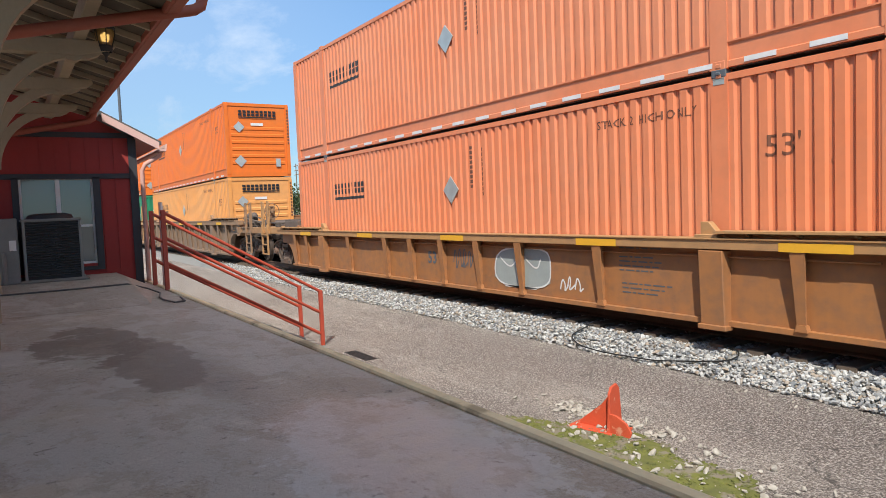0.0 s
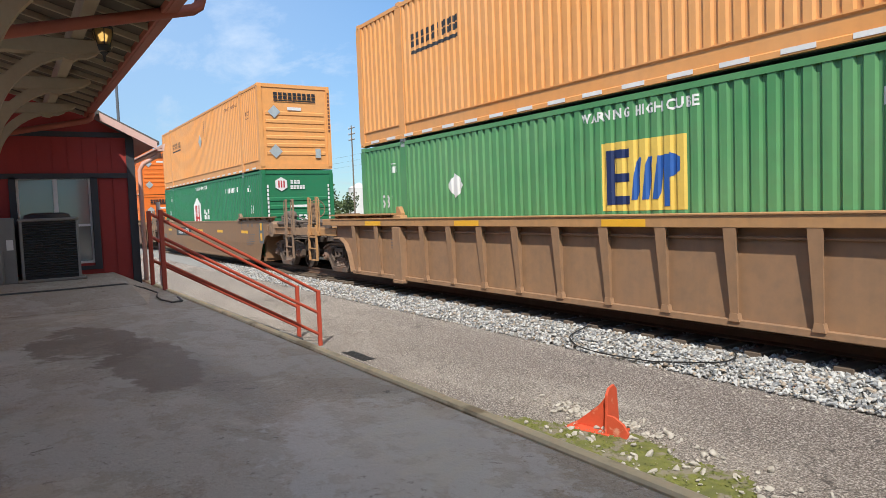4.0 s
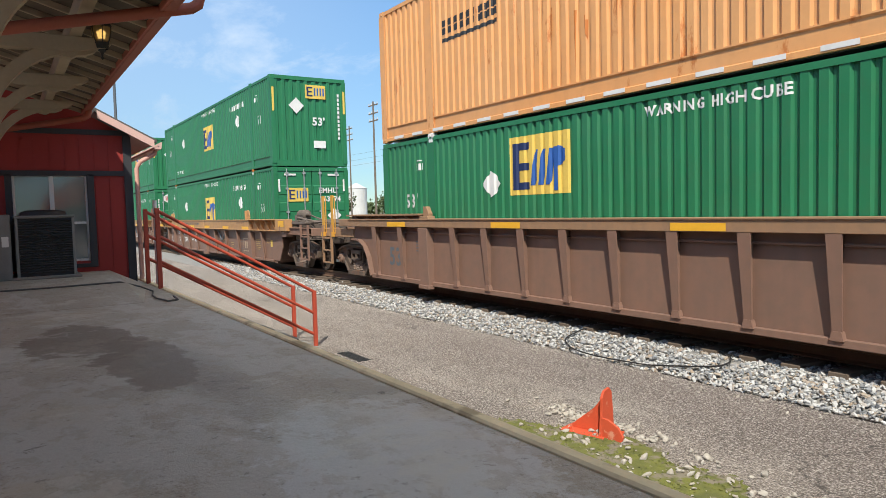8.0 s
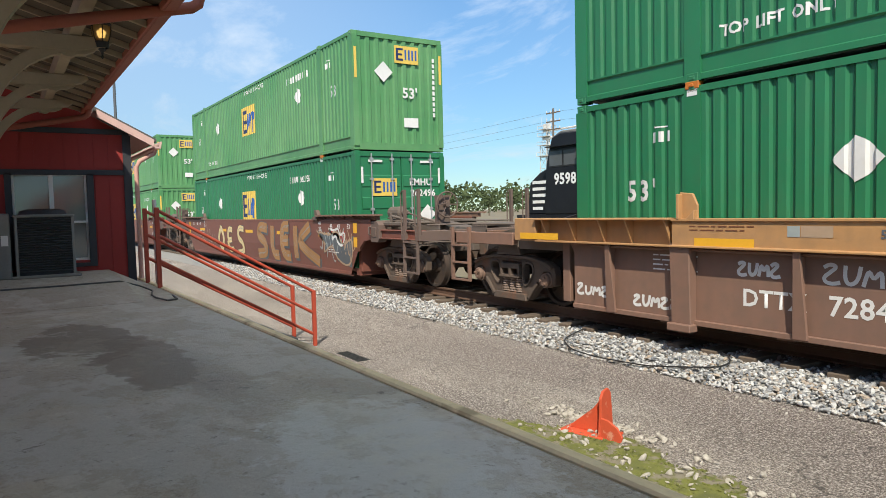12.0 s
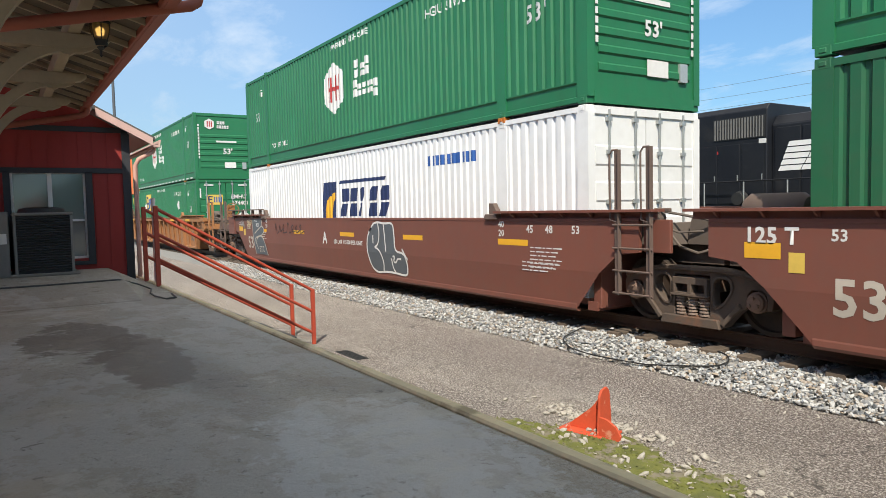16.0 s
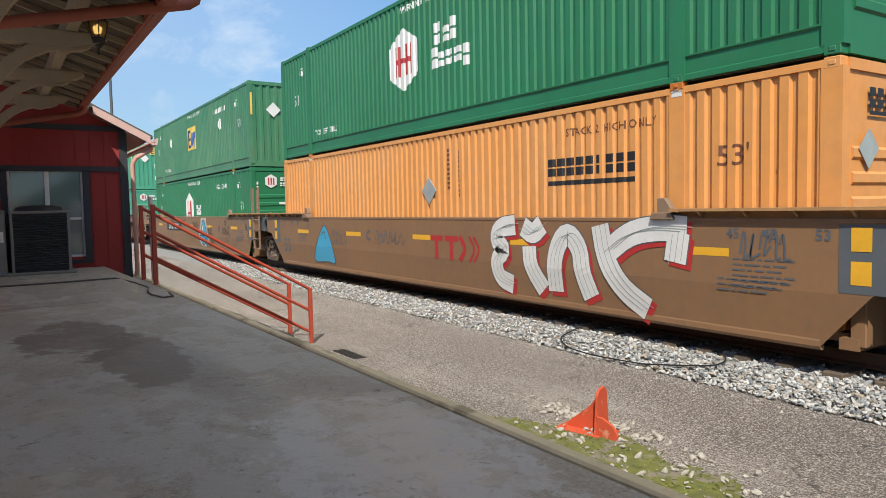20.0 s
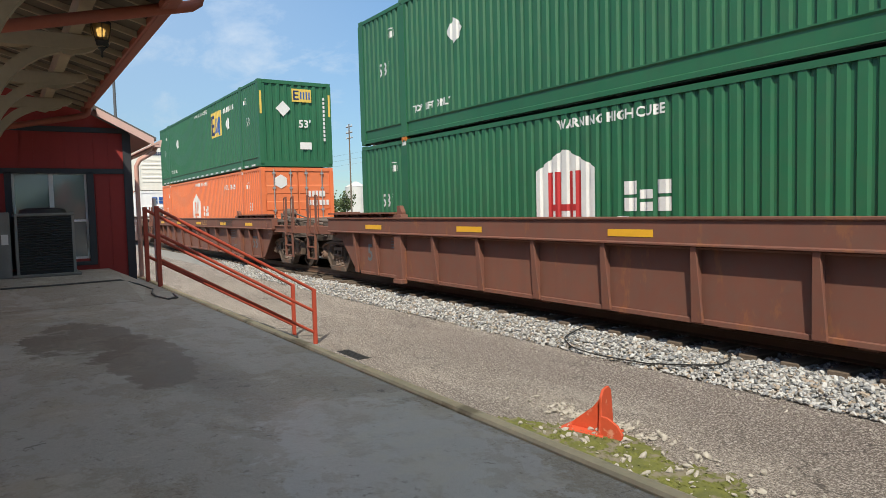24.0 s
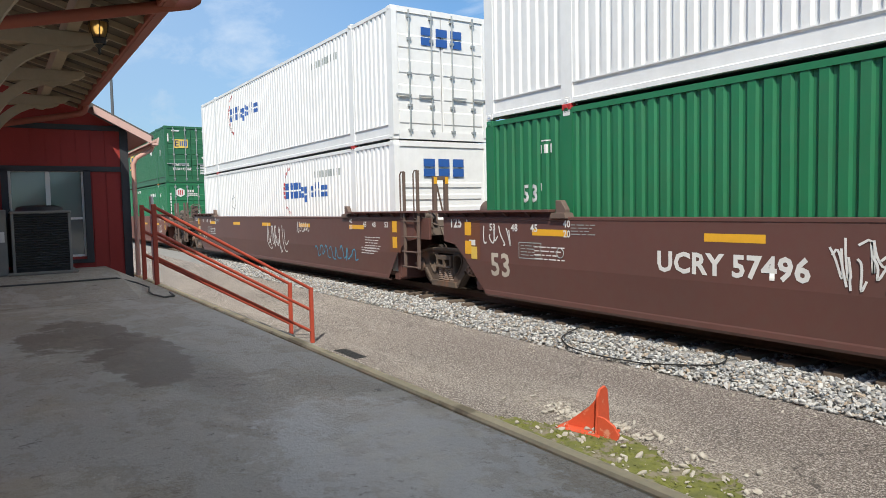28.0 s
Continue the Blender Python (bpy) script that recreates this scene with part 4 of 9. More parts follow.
    part("well_floor", shared("wfloor", lambda g: [g.box(-8.2, 8.2, -0.9 + 0.45 * i, -0.7 + 0.45 * i, 0.1, 0.2) for i in range(4)] + [g.box(-8.2 + 1.64 * i, -8.0 + 1.64 * i, -1.36, 1.36, 0.11, 0.24) for i in range(11)]), body, car)
    for side, kind in (("front", front), ("rear", rear)):
        m = pose(0, 0, 0, 0, 0, 0 if side == "front" else 180)
        s = 1 if side == "front" else -1
        if kind == "couple":
            for pn, make in end_pieces("couple"):
                part(pn, shared("couple_" + pn, make, 0.01), BODY["deck_grime"] if pn in grimy else body if pn in ("bulkhead", "side_bracket") else deck, car, at=m @ pose(0.40, 0, -0.04) if pn == "corner_box" and style == "ribbed" else m)
            part("coupler", shared("coupler", coupler, 0.015), TRUCK, car, at=m @ pose(11.3, 0, 0))
            part("ladder", shared("ladder", ladder), deck, car, at=m @ pose(11.08, 0, 0))
            part("ladder", shared("ladder", ladder), deck, car, at=m @ pose(11.08, 0, 0) @ Matrix.Diagonal((1, -1, 1, 1)))
            for x, y in ((10.80, -1.44), (11.38, -1.44), (10.80, 1.44), (11.38, 1.44)) if posts else ():
                part("stanchion", shared("stanchion", stanchion), post_paint, car, at=m @ pose(x, y, 1.06))
                part("hand_grip", shared("hand_grip", hand_grip), post_paint, car, at=m @ pose(x, y, 1.06))
            if side == "front" and style != "boxed":
                part("brake_wheel", shared("brake_wheel", brake_wheel), deck, car, at=m @ pose(11.2, -0.62, 1.78))
                part("brake_gear_box", shared("brake_gear", lambda g: (g.box(-0.28, -0.1, -0.14, 0.14, -0.42, 0.2), g.box(-0.24, -0.16, -0.06, 0.06, -0.6, -0.42))), deck, car, at=m @ pose(11.2, -0.62, 1.78))
            part("air_hose", shared("hose", lambda g: g.pipe([(11.2, 0.3, 0.8), (11.5, 0.32, 0.6), (11.8, 0.3, 0.45), (12.0, 0.25, 0.5)], 0.03)), ink("slate"), car, at=m)
            truck(car, s * 10.0)
        else:
            boxy = style == "boxed" and sill is not body
            for pn, make in end_pieces("joint"):
                if (boxy or style == "smooth") and pn in ("side_bracket", "far_side_bracket"):
                    continue
                part(pn, shared("joint_" + pn, make, 0.01), BODY["deck_grime"] if pn in grimy else deck if pn != "bulkhead" else body, car, at=m)
            if side == "front" and boxy:
                part("ladder", shared("side_ladder", lambda g: (g.box(8.55, 8.60, -1.60, -1.57, 0.54, 0.75), g.prism([(8.47, 1.36), (8.52, 1.36), (8.60, 0.75), (8.55, 0.75)], "y", -1.60, -1.57), g.box(8.55, 9.02, -1.60, -1.57, 0.54, 0.57), g.box(8.54, 9.02, -1.60, -1.57, 0.89, 0.92), g.box(8.48, 9.02, -1.63, -1.60, 1.26, 1.29))), deck, car)
                part("stanchion", shared("side_post", lambda g: (g.box(9.0, 9.09, -1.63, -1.60, 0.54, 2.12), g.box(9.0, 9.02, -1.68, -1.63, 0.9, 2.12))), deck, car)
                part("hand_grip", shared("hand_grip", hand_grip), deck, car, at=pose(9.14, -1.62, 1.1, 0, 0, 180))
                part("casting", shared("joint_casting", lambda g: (g.prism([(9.80, 1.02), (9.80, 1.44), (10.05, 1.44), (10.40, 1.24), (10.40, 1.05), (10.0, 1.0)], "y", -1.2, 1.2),), 0.015), BODY["deck_grime"], car)
            elif side == "front" and style == "smooth":
                for x in (8.95, 9.50):
                    part("stanchion", shared("long_post", lambda g: g.prism([(-0.05, 0.012), (-0.05, -0.012), (0.035, -0.012), (0.035, -0.05), (0.05, -0.05), (0.05, 0.012)], "z", 0.42, 2.42)), deck, car, at=m @ pose(x, -1.52, 0))
                    part("hand_grip", shared("hand_grip", hand_grip), deck, car, at=m @ pose(x, -1.52, 1.40))
                for z in (0.45, 0.76, 1.07, 1.39):
                    part("rung", shared("long_rung", lambda g: g.tube((8.88, -1.55, 0), (9.57, -1.55, 0), 0.016, 6)), deck, car, at=(0, 0, z))
                part("end_sheet", shared("end_sheet", lambda g: g.box(9.31, 9.75, -1.42, -1.36, 1.02, 1.46), 0.008), ink("slate") if body is BODY["tan_brown"] else body, car, "dark painted end sheet")
            elif side == "front":
                part("ladder", shared("ladder", ladder), deck, car, at=m @ pose(9.12, 0.02, 0))
                for x in (8.86, 9.38):
                    part("stanchion", shared("tall_stanchion", lambda g: (g.box(-0.045, 0.045, -0.012, 0.012, 0, 1.3), g.box(-0.045, -0.03, -0.05, 0.012, 0, 1.3), g.box(-0.06, 0.06, -0.06, 0.06, 0, 0.1))), deck, car, at=m @ pose(x, -1.46, 1.18))
                    part("hand_grip", shared("hand_grip", hand_grip), deck, car, at=m @ pose(x, -1.46, 1.42))
            if side == "front" and body is BODY["maroon"]:
                mast = part("end_mast", shared("end_mast", lambda g: (g.box(9.22, 9.30, -1.0, -0.92, 1.3, 2.32), g.box(9.22, 9.30, -0.72, -0.64, 1.3, 2.32), g.box(9.22, 9.30, -0.92, -0.72, 2.24, 2.32), g.tube((9.26, -0.72, 1.4), (9.26, -0.92, 2.2), 0.02, 6))), deck, car)
                part("mast_reflector", shared("mast_refl", lambda g: (g.box(9.30, 9.308, -1.0, -0.92, 2.16, 2.30), g.box(9.30, 9.308, -0.72, -0.64, 2.16, 2.30))), ink("gold"), mast, "orange reflectors")
            if side == "rear":
                truck(car, -9.82)
            if side == "front" and rear == "couple" if boxy else side == "rear":
                part("air_tank", shared("tank", lambda g: g.lathe([(-0.45, 0.0), (-0.42, 0.14), (-0.34, 0.2), (0.34, 0.2), (0.42, 0.14), (0.45, 0.0)], "x", (0, 0, 0), 14), 0, True), BODY["dull_brown"] if boxy else deck, car, at=(9.3, -0.75, 1.66) if boxy else (-9.15, -0.3, 1.58))
    if style == "ribbed":
        for s in [k for k, kind in ((1, front), (-1, rear)) if kind == "couple"]:
            for turn in (0, 180):
                t = s if turn == 0 else -s
                m = pose(0, 0, 0, 0, 0, turn)
                lip = [(9.6, 0.985), (9.25, 0.975), (8.98, 0.865), (8.78, 0.625), (8.62, 0.18)]
                part("arch_flange", shared("arch%d" % t, lambda g: g.prism([(t * x, z) for x, z in lip] + [(t * (x - 0.035), z + 0.035 if z > 0.9 else z) for x, z in reversed(lip)], "y", -1.50, -1.386)), body, car, "bent lip over the wheels", at=m)
                part("sill_extension", shared("sill_ext%d" % t, lambda g: g.box(min(t * 9.605, t * 10.16), max(t * 9.605, t * 10.16), -1.55, -1.36, 1.33, 1.49), 0.006), sill, car, at=m)
    if marks:
        marks(car)
    return car


# ---- paints of the train ----
PAINT = {
    "orange": car_paint("orange_paint", (0.74, 0.15, 0.010), (0.70, 0.17, 0.02), streaks=0.2, dirt=0.12),
    "tan": car_paint("faded_orange_paint", (0.72, 0.30, 0.075), (0.68, 0.33, 0.12), streaks=0.15, dirt=0.14),
    "rusty_tan": car_paint("rust_streaked_paint", (0.70, 0.31, 0.10), (0.66, 0.34, 0.14), rust=(0.45, 0.13, 0.02), streaks=0.15, dirt=0.12, rust_lo=0.60),
    "salmon": car_paint("sun_bleached_orange_paint", (0.72, 0.21, 0.085), (0.70, 0.26, 0.13), streaks=0.15, dirt=0.12),
    "coral": car_paint("coral_paint", (0.74, 0.17, 0.055), (0.70, 0.20, 0.08), streaks=0.18, dirt=0.12),
    "green": car_paint("green_paint", (0.009, 0.150, 0.058), (0.016, 0.18, 0.078), streaks=0.25, dirt=0.10),
    "dark_green": car_paint("dark_green_paint", (0.010, 0.110, 0.048), (0.020, 0.135, 0.06), streaks=0.25, dirt=0.14),
    "pale_green": car_paint("faded_green_paint", (0.06, 0.24, 0.085), (0.13, 0.31, 0.13), streaks=0.3, dirt=0.16),
    "worn_green": car_paint("worn_green_paint", (0.028, 0.175, 0.085), (0.085, 0.23, 0.12), streaks=0.4, dirt=0.16, rust_lo=0.64),
    "sea_green": car_paint("sea_green_paint", (0.012, 0.20, 0.095), (0.025, 0.23, 0.12), streaks=0.2, dirt=0.08),
    "teal": car_paint("faded_teal_paint", (0.035, 0.27, 0.17), (0.08, 0.33, 0.21), streaks=0.3, dirt=0.12),
    "white": car_paint("white_container_paint", (0.80, 0.81, 0.81), (0.74, 0.75, 0.74), streaks=0.12, dirt=0.08, rust_lo=0.74),
    "cream": car_paint("yellowed_white_paint", (0.78, 0.76, 0.70), (0.70, 0.675, 0.60), streaks=0.15, dirt=0.08, rust=(0.45, 0.25, 0.08), rust_lo=0.70),
}
BODY = {
    "post_yellow": car_paint("yellow_post_paint", (0.60, 0.30, 0.035), (0.52, 0.27, 0.05), dirt=0.2, streaks=0.3, rough=0.6),
    "deck_grime": car_paint("grimy_deck_paint", (0.135, 0.105, 0.088), (0.10, 0.082, 0.07), dirt=0.5, streaks=0.3, rough=0.8),
    "dusty": car_paint("dusty_brown_car_paint", (0.27, 0.172, 0.108), (0.225, 0.15, 0.10), dirt=0.4, streaks=0.4, rough=0.7),
    "buff": car_paint("buff_car_paint", (0.33, 0.19, 0.098), (0.28, 0.165, 0.095), dirt=0.4, streaks=0.4, rough=0.65),
    "yellow_buff": car_paint("yellow_buff_car_paint", (0.47, 0.25, 0.095), (0.40, 0.22, 0.10), dirt=0.3, streaks=0.3, rough=0.65),
    "amber": car_paint("amber_car_paint", (0.40, 0.165, 0.05), (0.34, 0.15, 0.06), dirt=0.5, streaks=0.4, rough=0.65),
    "dull_brown": car_paint("dull_brown_car_paint", (0.235, 0.13, 0.09), (0.195, 0.112, 0.082), dirt=0.35, streaks=0.4, rough=0.7),
    "tan_brown": car_paint("tan_brown_car_paint", (0.265, 0.14, 0.064), (0.23, 0.125, 0.064), dirt=0.25, streaks=0.2, rough=0.6),
    "oxide": car_paint("oxide_brown_car_paint", (0.20, 0.065, 0.043), (0.17, 0.062, 0.045), dirt=0.2, streaks=0.2, rough=0.6),
    "maroon": car_paint("maroon_brown_car_paint", (0.125, 0.052, 0.043), (0.11, 0.05, 0.043), dirt=0.2, streaks=0.15, rough=0.55),
    "grime": car_paint("grimy_end_paint", (0.15, 0.10, 0.082), (0.12, 0.085, 0.07), dirt=0.4, streaks=0.3, rough=0.75),
    "rust": car_paint("rusted_car_paint", (0.20, 0.074, 0.047), (0.155, 0.06, 0.042), dirt=0.35, streaks=0.4, rough=0.8, rust=(0.23, 0.088, 0.04), rust_lo=0.58),
}
PRINT_Y = {"ribbed": -1.388, "low": -1.388, "boxed": -1.388, "smooth": -1.504}


def word_on(car, key, words, size, x, z, y, colour, bold=0.006, label=""):
    me = text_mesh(key, words, size, 1.05, bold)
    if y < -1.45 and z - size * 0.5 < FOLD:
        k = ("folded", key, z)
        if k not in SHARED:
            bm = bmesh.new()
            bm.from_mesh(me)
            bmesh.ops.bisect_plane(bm, geom=bm.verts[:] + bm.edges[:] + bm.faces[:], plane_co=(0, 0, FOLD - z), plane_no=(0, 0, 1))
            for v in bm.verts:
                v.co.y = max(0.0, FOLD - z - v.co.z) * LEAN
            SHARED[k] = bpy.data.meshes.new("lettering")
            bm.to_mesh(SHARED[k])
            bm.free()
        me = SHARED[k]
    part("lettering", me, ink(colour), car, label, at=(x, y, z))


def marks_for(style, colour="grey", big="53", big_x=7.55, big_z=0.64, load=True, joint=False, plate=None, squares=True, refl_z=1.08):
    """Reflectors, load-limit marks and lettering of a car side."""
    y = PRINT_Y[style]

    def make(car):
        ry = {"ribbed": -1.556, "low": -1.556, "boxed": -1.545}.get(style, y + 0.002)
        rz = {"ribbed": 1.38, "low": 1.09, "boxed": 1.27}.get(style, refl_z)
        if style == "boxed" and not big:
            rz, ry = 1.205, -1.550
            for x, w, h in ((9.4, 0.25, 0.09), (-8.75, 0.45, 0.05)):
                part("reflector", shared("end_refl%.2f" % w, lambda g: on_side(g, -w, w, -h, h, 0)), ink("gold"), car, at=(x, -1.566 if x > 0 else -1.580, 1.36 if x > 0 else 1.22))
        for x in ((-6.3, -3.1, 0.1, 3.3, 6.6) if style == "smooth" else (-5.48, -2.05, 0.56, 3.3, 5.75) if style == "boxed" and not big else (-7.2, -3.4, 0.4, 4.2, 7.4)):
            part("reflector", shared("reflector", lambda g: on_side(g, -0.4, 0.4, -0.05, 0.05, 0)), ink("gold"), car, at=(x, ry, rz))
        if big:
            for x in ((-big_x,) if style == "smooth" else (big_x, -big_x)):
                word_on(car, "big" + big, big, 0.55, x, big_z, y, "sand_white" if colour == "white" else colour, 0.012, "large painted well length")
        def prints(g):
            small_print(g, 7.45 if style == "smooth" else 4.9, 1.0, 0.8, 6, 0)
            small_print(g, -6.3, 1.0, 0.7, 4, 0)
            small_print(g, 7.3 if style == "smooth" else 5.0, 0.76 if style == "smooth" else 0.5, 0.9, 3, 0)
        part("stencil", shared("prints_" + style, prints), ink(colour), car, "small stencilled print", at=(0, y, 0))
        for x, wd in ((8.35, "53"), (7.76, "48"), (7.3, "45"), (-7.5, "53"), (-6.9, "48"), (-6.4, "45")):
            if style == "smooth":
                word_on(car, "lim" + wd, wd, 0.17, x - 0.25, 1.3, y, colour, 0.004)
        if style == "smooth":
            for x in (8.42, -8.42) if squares else ():
                part("end_reflector_panel", shared("end_slate", lambda g: on_side(g, -0.16, 0.3 if x > 0 else 0.16, 0.72, 1.42, 0)), ink("slate" if colour == "slate" else "brown"), car, "dark painted end strip", at=(x, y, 0))
                for z in (1.27, 0.93):
                    part("reflector", shared("square_refl", lambda g: on_side(g, -0.1, 0.1, -0.12, 0.12, 0)), ink("gold"), car, at=(x + (0.06 if x > 0 else -0.06), y - 0.004, z))
            for x in (6.3, -5.9):
                word_on(car, "lim40", "40", 0.15, x, 1.375, y, colour, 0.004)
                word_on(car, "lim20", "20", 0.15, x, 1.225, y, colour, 0.004)
        if plate:
            plate(car, y)
    return make


def plate_dark(words, x=1.2):
    def make(car, y):
        part("number_panel", shared("numpanel", lambda g: on_side(g, -1.55, 1.55, -0.19, 0.19, 0)), ink("black"), car, "black lettering panel", at=(x, y, 1.02))
        word_on(car, "num" + words, words, 0.36, x, 1.02, y - 0.004, "white", 0.01, "white reporting mark")
    return make


def bent(y, z):
    """The smooth cars' sides lean in below the fold."""
    return y + max(0.0, FOLD - z) * LEAN if y < -1.45 else y


def half(pts, above):
    """The part of an outline above or below the fold."""
    out = []
    for p, q in zip(pts, pts[1:] + pts[:1]):
        a, b = (p[1] >= FOLD) == above, (q[1] >= FOLD) == above
        if a:
            out.append(p)
        if a != b:
            k = (FOLD - p[1]) / (q[1] - p[1])
            out.append((p[0] + k * (q[0] - p[0]), FOLD))
    return out


def ribbon(g, pts, w, y):
    """A flat painted stroke along smoothed points (x, z)."""
    for _ in range(2):
        out = [pts[0]]
        for p, q in zip(pts, pts[1:]):
            out += [(p[0] * 0.75 + q[0] * 0.25, p[1] * 0.75 + q[1] * 0.25), (p[0] * 0.25 + q[0] * 0.75, p[1] * 0.25 + q[1] * 0.75)]
        pts = out + [pts[-1]]
    side = []
    for i, p in enumerate(pts):
        a, b = pts[max(0, i - 1)], pts[min(len(pts) - 1, i + 1)]
        d = Vector((b[0] - a[0], b[1] - a[1]))
        d = d.normalized() if d.length > 1e-6 else Vector((1, 0))
        side.append((-d.y * w / 2, d.x * w / 2))
    s = len(g.v)
    for p, n_ in zip(pts, side):
        g.v += [(p[0] + n_[0], bent(y, p[1] + n_[1]), p[1] + n_[1]), (p[0] - n_[0], bent(y, p[1] - n_[1]), p[1] - n_[1])]
    g.f += [(s + 2 * i, s + 2 * i + 2, s + 2 * i + 3, s + 2 * i + 1) for i in range(len(pts) - 1)]


def piece(car, y, outline, strokes=(), fill="white", line="slate", w=0.05, shade=None, at=(0.0, 0.0), size=(1.0, 1.0), soft=2):
    """Sprayed shape: filled outline, a drawn rim, inner strokes and thin shade lines."""
    put = lambda ps: [(at[0] + size[0] * px_, at[1] + size[1] * pz) for px_, pz in ps]
    ring = rounded(put(outline), soft)
    body, rim, thin = G(), G(), G()
    for cut in ((half(ring, True), half(ring, False)) if y < -1.45 else (ring,)):
        if len(cut) > 2:
            s = len(body.v)
            body.v += [(p[0], bent(y - 0.002, p[1]), p[1]) for p in cut]
            body.f.append(tuple(range(s, s + len(cut))))
    part("graffiti", body, ink(fill), car, "sprayed graffiti fill")
    if line:
        ribbon(rim, ring + ring[:2], w, y - 0.006)
        for k, st_ in enumerate(strokes):
            ribbon(rim, put(st_), w * 0.9, y - 0.0075 - 0.0008 * k)
        part("graffiti_outline", rim, ink(line), car, "sprayed graffiti outline")
    if shade:
        z0, z1 = min(p[1] for p in ring), max(p[1] for p in ring)
        z = z0 + 0.06
        while z < z1:
            cut = sorted(p[0] + (z - p[1]) / (q[1] - p[1]) * (q[0] - p[0]) for p, q in zip(ring, ring[1:] + ring[:1]) if (p[1] - z) * (q[1] - z) < 0)
            for x0, x1 in zip(cut[::2], cut[1::2]):
                on_side(thin, x0 + 0.03, x1 - 0.03, z, z + 0.012, bent(y - 0.004, z))
            z += shade
        part("graffiti_shading", thin, ink("grey"), car, "thin sprayed shade lines")


# outlines of the sprayed shapes (x, z), in metres on the car side
FAT = [(1.55, 1.37), (1.23, 1.07), (1.20, 0.75), (1.35, 0.38), (1.63, 0.24), (2.0, 0.28), (2.43, 0.29), (3.0, 0.24), (3.05, 0.48), (2.95, 0.73), (2.53, 0.76), (2.52, 1.15), (2.46, 1.38), (2.04, 1.36), (1.8, 1.39)]
FAT_IN = [[(1.52, 1.1), (1.52, 0.91)], [(1.6, 0.82), (1.77, 0.89), (1.84, 1.13), (1.77, 1.36)], [(1.6, 0.82), (1.84, 0.76), (2.0, 0.51), (1.95, 0.28)], [(2.04, 1.38), (2.09, 1.07), (2.13, 0.74)],
          [(2.37, 0.6), (2.4, 0.4), (2.5, 0.3)], [(2.43, 0.64), (2.53, 0.66), (2.45, 0.53), (2.56, 0.51), (2.65, 0.61), (2.8, 0.6)], [(2.86, 0.82), (3.08, 0.6)]]
BUBBLE = [(4.9, 0.73), (5.01, 0.91), (5.21, 1.02), (5.36, 1.2), (5.47, 1.03), (5.67, 0.95), (5.77, 1.05), (5.96, 1.15), (6.09, 1.07), (6.31, 1.16), (6.48, 1.07), (6.56, 0.94), (6.72, 0.98), (6.91, 0.91), (6.94, 0.37), (6.81, 0.37), (6.65, 0.41), (6.45, 0.36), (6.15, 0.39), (5.87, 0.33), (5.53, 0.4), (5.26, 0.37), (5.04, 0.44)]
BUBBLE_IN = [[(5.55, 0.92), (5.62, 0.69), (5.5, 0.42)], [(5.77, 0.94), (5.84, 0.71), (5.63, 0.68), (5.87, 0.35)], [(5.96, 1.06), (5.83, 0.71), (6.15, 0.41)], [(6.09, 0.96), (6.14, 0.56), (6.36, 0.5), (6.48, 0.77), (6.24, 0.7)], [(6.48, 1.04), (6.61, 0.78), (6.69, 0.42)], [(6.78, 0.92), (6.69, 0.75), (6.81, 0.4)], [(5.03, 0.8), (5.25, 0.8), (5.25, 0.55), (5.05, 0.5), (5.02, 0.66)], [(5.26, 0.9), (5.45, 0.81), (5.6, 0.92)]]
PALE = [(-5.86, 1.32), (-5.51, 1.5), (-4.41, 1.52), (-4.0, 1.38), (-3.2, 1.47), (-2.39, 1.5), (-2.15, 1.2), (-1.82, 1.08), (-1.2, 1.11), (-1.02, 0.82), (-1.08, 0.42), (-1.38, 0.3), (-1.85, 0.37), (-2.27, 0.27), (-2.61, 0.4), (-3.08, 0.28), (-3.45, 0.4), (-4.06, 0.26), (-4.59, 0.33), (-5.15, 0.39), (-5.86, 0.67)]
PALE_IN = [[(-5.53, 1.14), (-5.21, 1.35), (-4.92, 1.15), (-5.36, 0.79)], [(-4.53, 1.35), (-4.71, 0.96), (-4.33, 1.07), (-4.53, 0.36)], [(-3.9, 1.36), (-4.23, 1.02), (-3.83, 0.8), (-3.96, 0.32)], [(-3.4, 1.41), (-3.33, 0.91), (-2.86, 0.83), (-2.75, 1.37)], [(-2.86, 0.83), (-3.04, 0.33)], [(-2.39, 1.46), (-2.59, 0.84), (-2.25, 0.77), (-1.82, 1.04)], [(-2.25, 0.77), (-2.25, 0.3)], [(-1.59, 1.05), (-1.92, 0.79), (-1.65, 0.59), (-1.21, 0.74)], [(-5.61, 0.73), (-4.9, 0.71), (-5.03, 0.45)]]
FIGURE = [(2.35, 1.36), (2.56, 1.24), (2.71, 1.0), (2.84, 0.77), (2.95, 0.53), (2.91, 0.37), (2.78, 0.3), (2.59, 0.33), (2.42, 0.44), (2.38, 0.4), (2.18, 0.29), (2.02, 0.32), (1.86, 0.46), (1.76, 0.6), (1.66, 0.73), (1.83, 0.68), (1.96, 0.83), (2.05, 1.05), (2.13, 1.25)]
FIGURE_IN = [[(1.83, 0.7), (2.29, 0.71), (2.79, 0.72)], [(2.31, 0.7), (2.35, 0.56), (2.42, 0.43)], [(2.51, 0.64), (2.7, 0.62), (2.66, 0.51), (2.51, 0.52), (2.54, 0.61)]]
HALO = [(1.93, 1.44), (2.32, 1.47), (2.81, 1.45), (2.75, 1.28), (2.97, 0.87), (3.14, 0.68), (3.07, 0.32), (2.4, 0.25), (1.75, 0.27), (1.48, 0.55), (1.56, 0.85), (1.85, 1.12)]
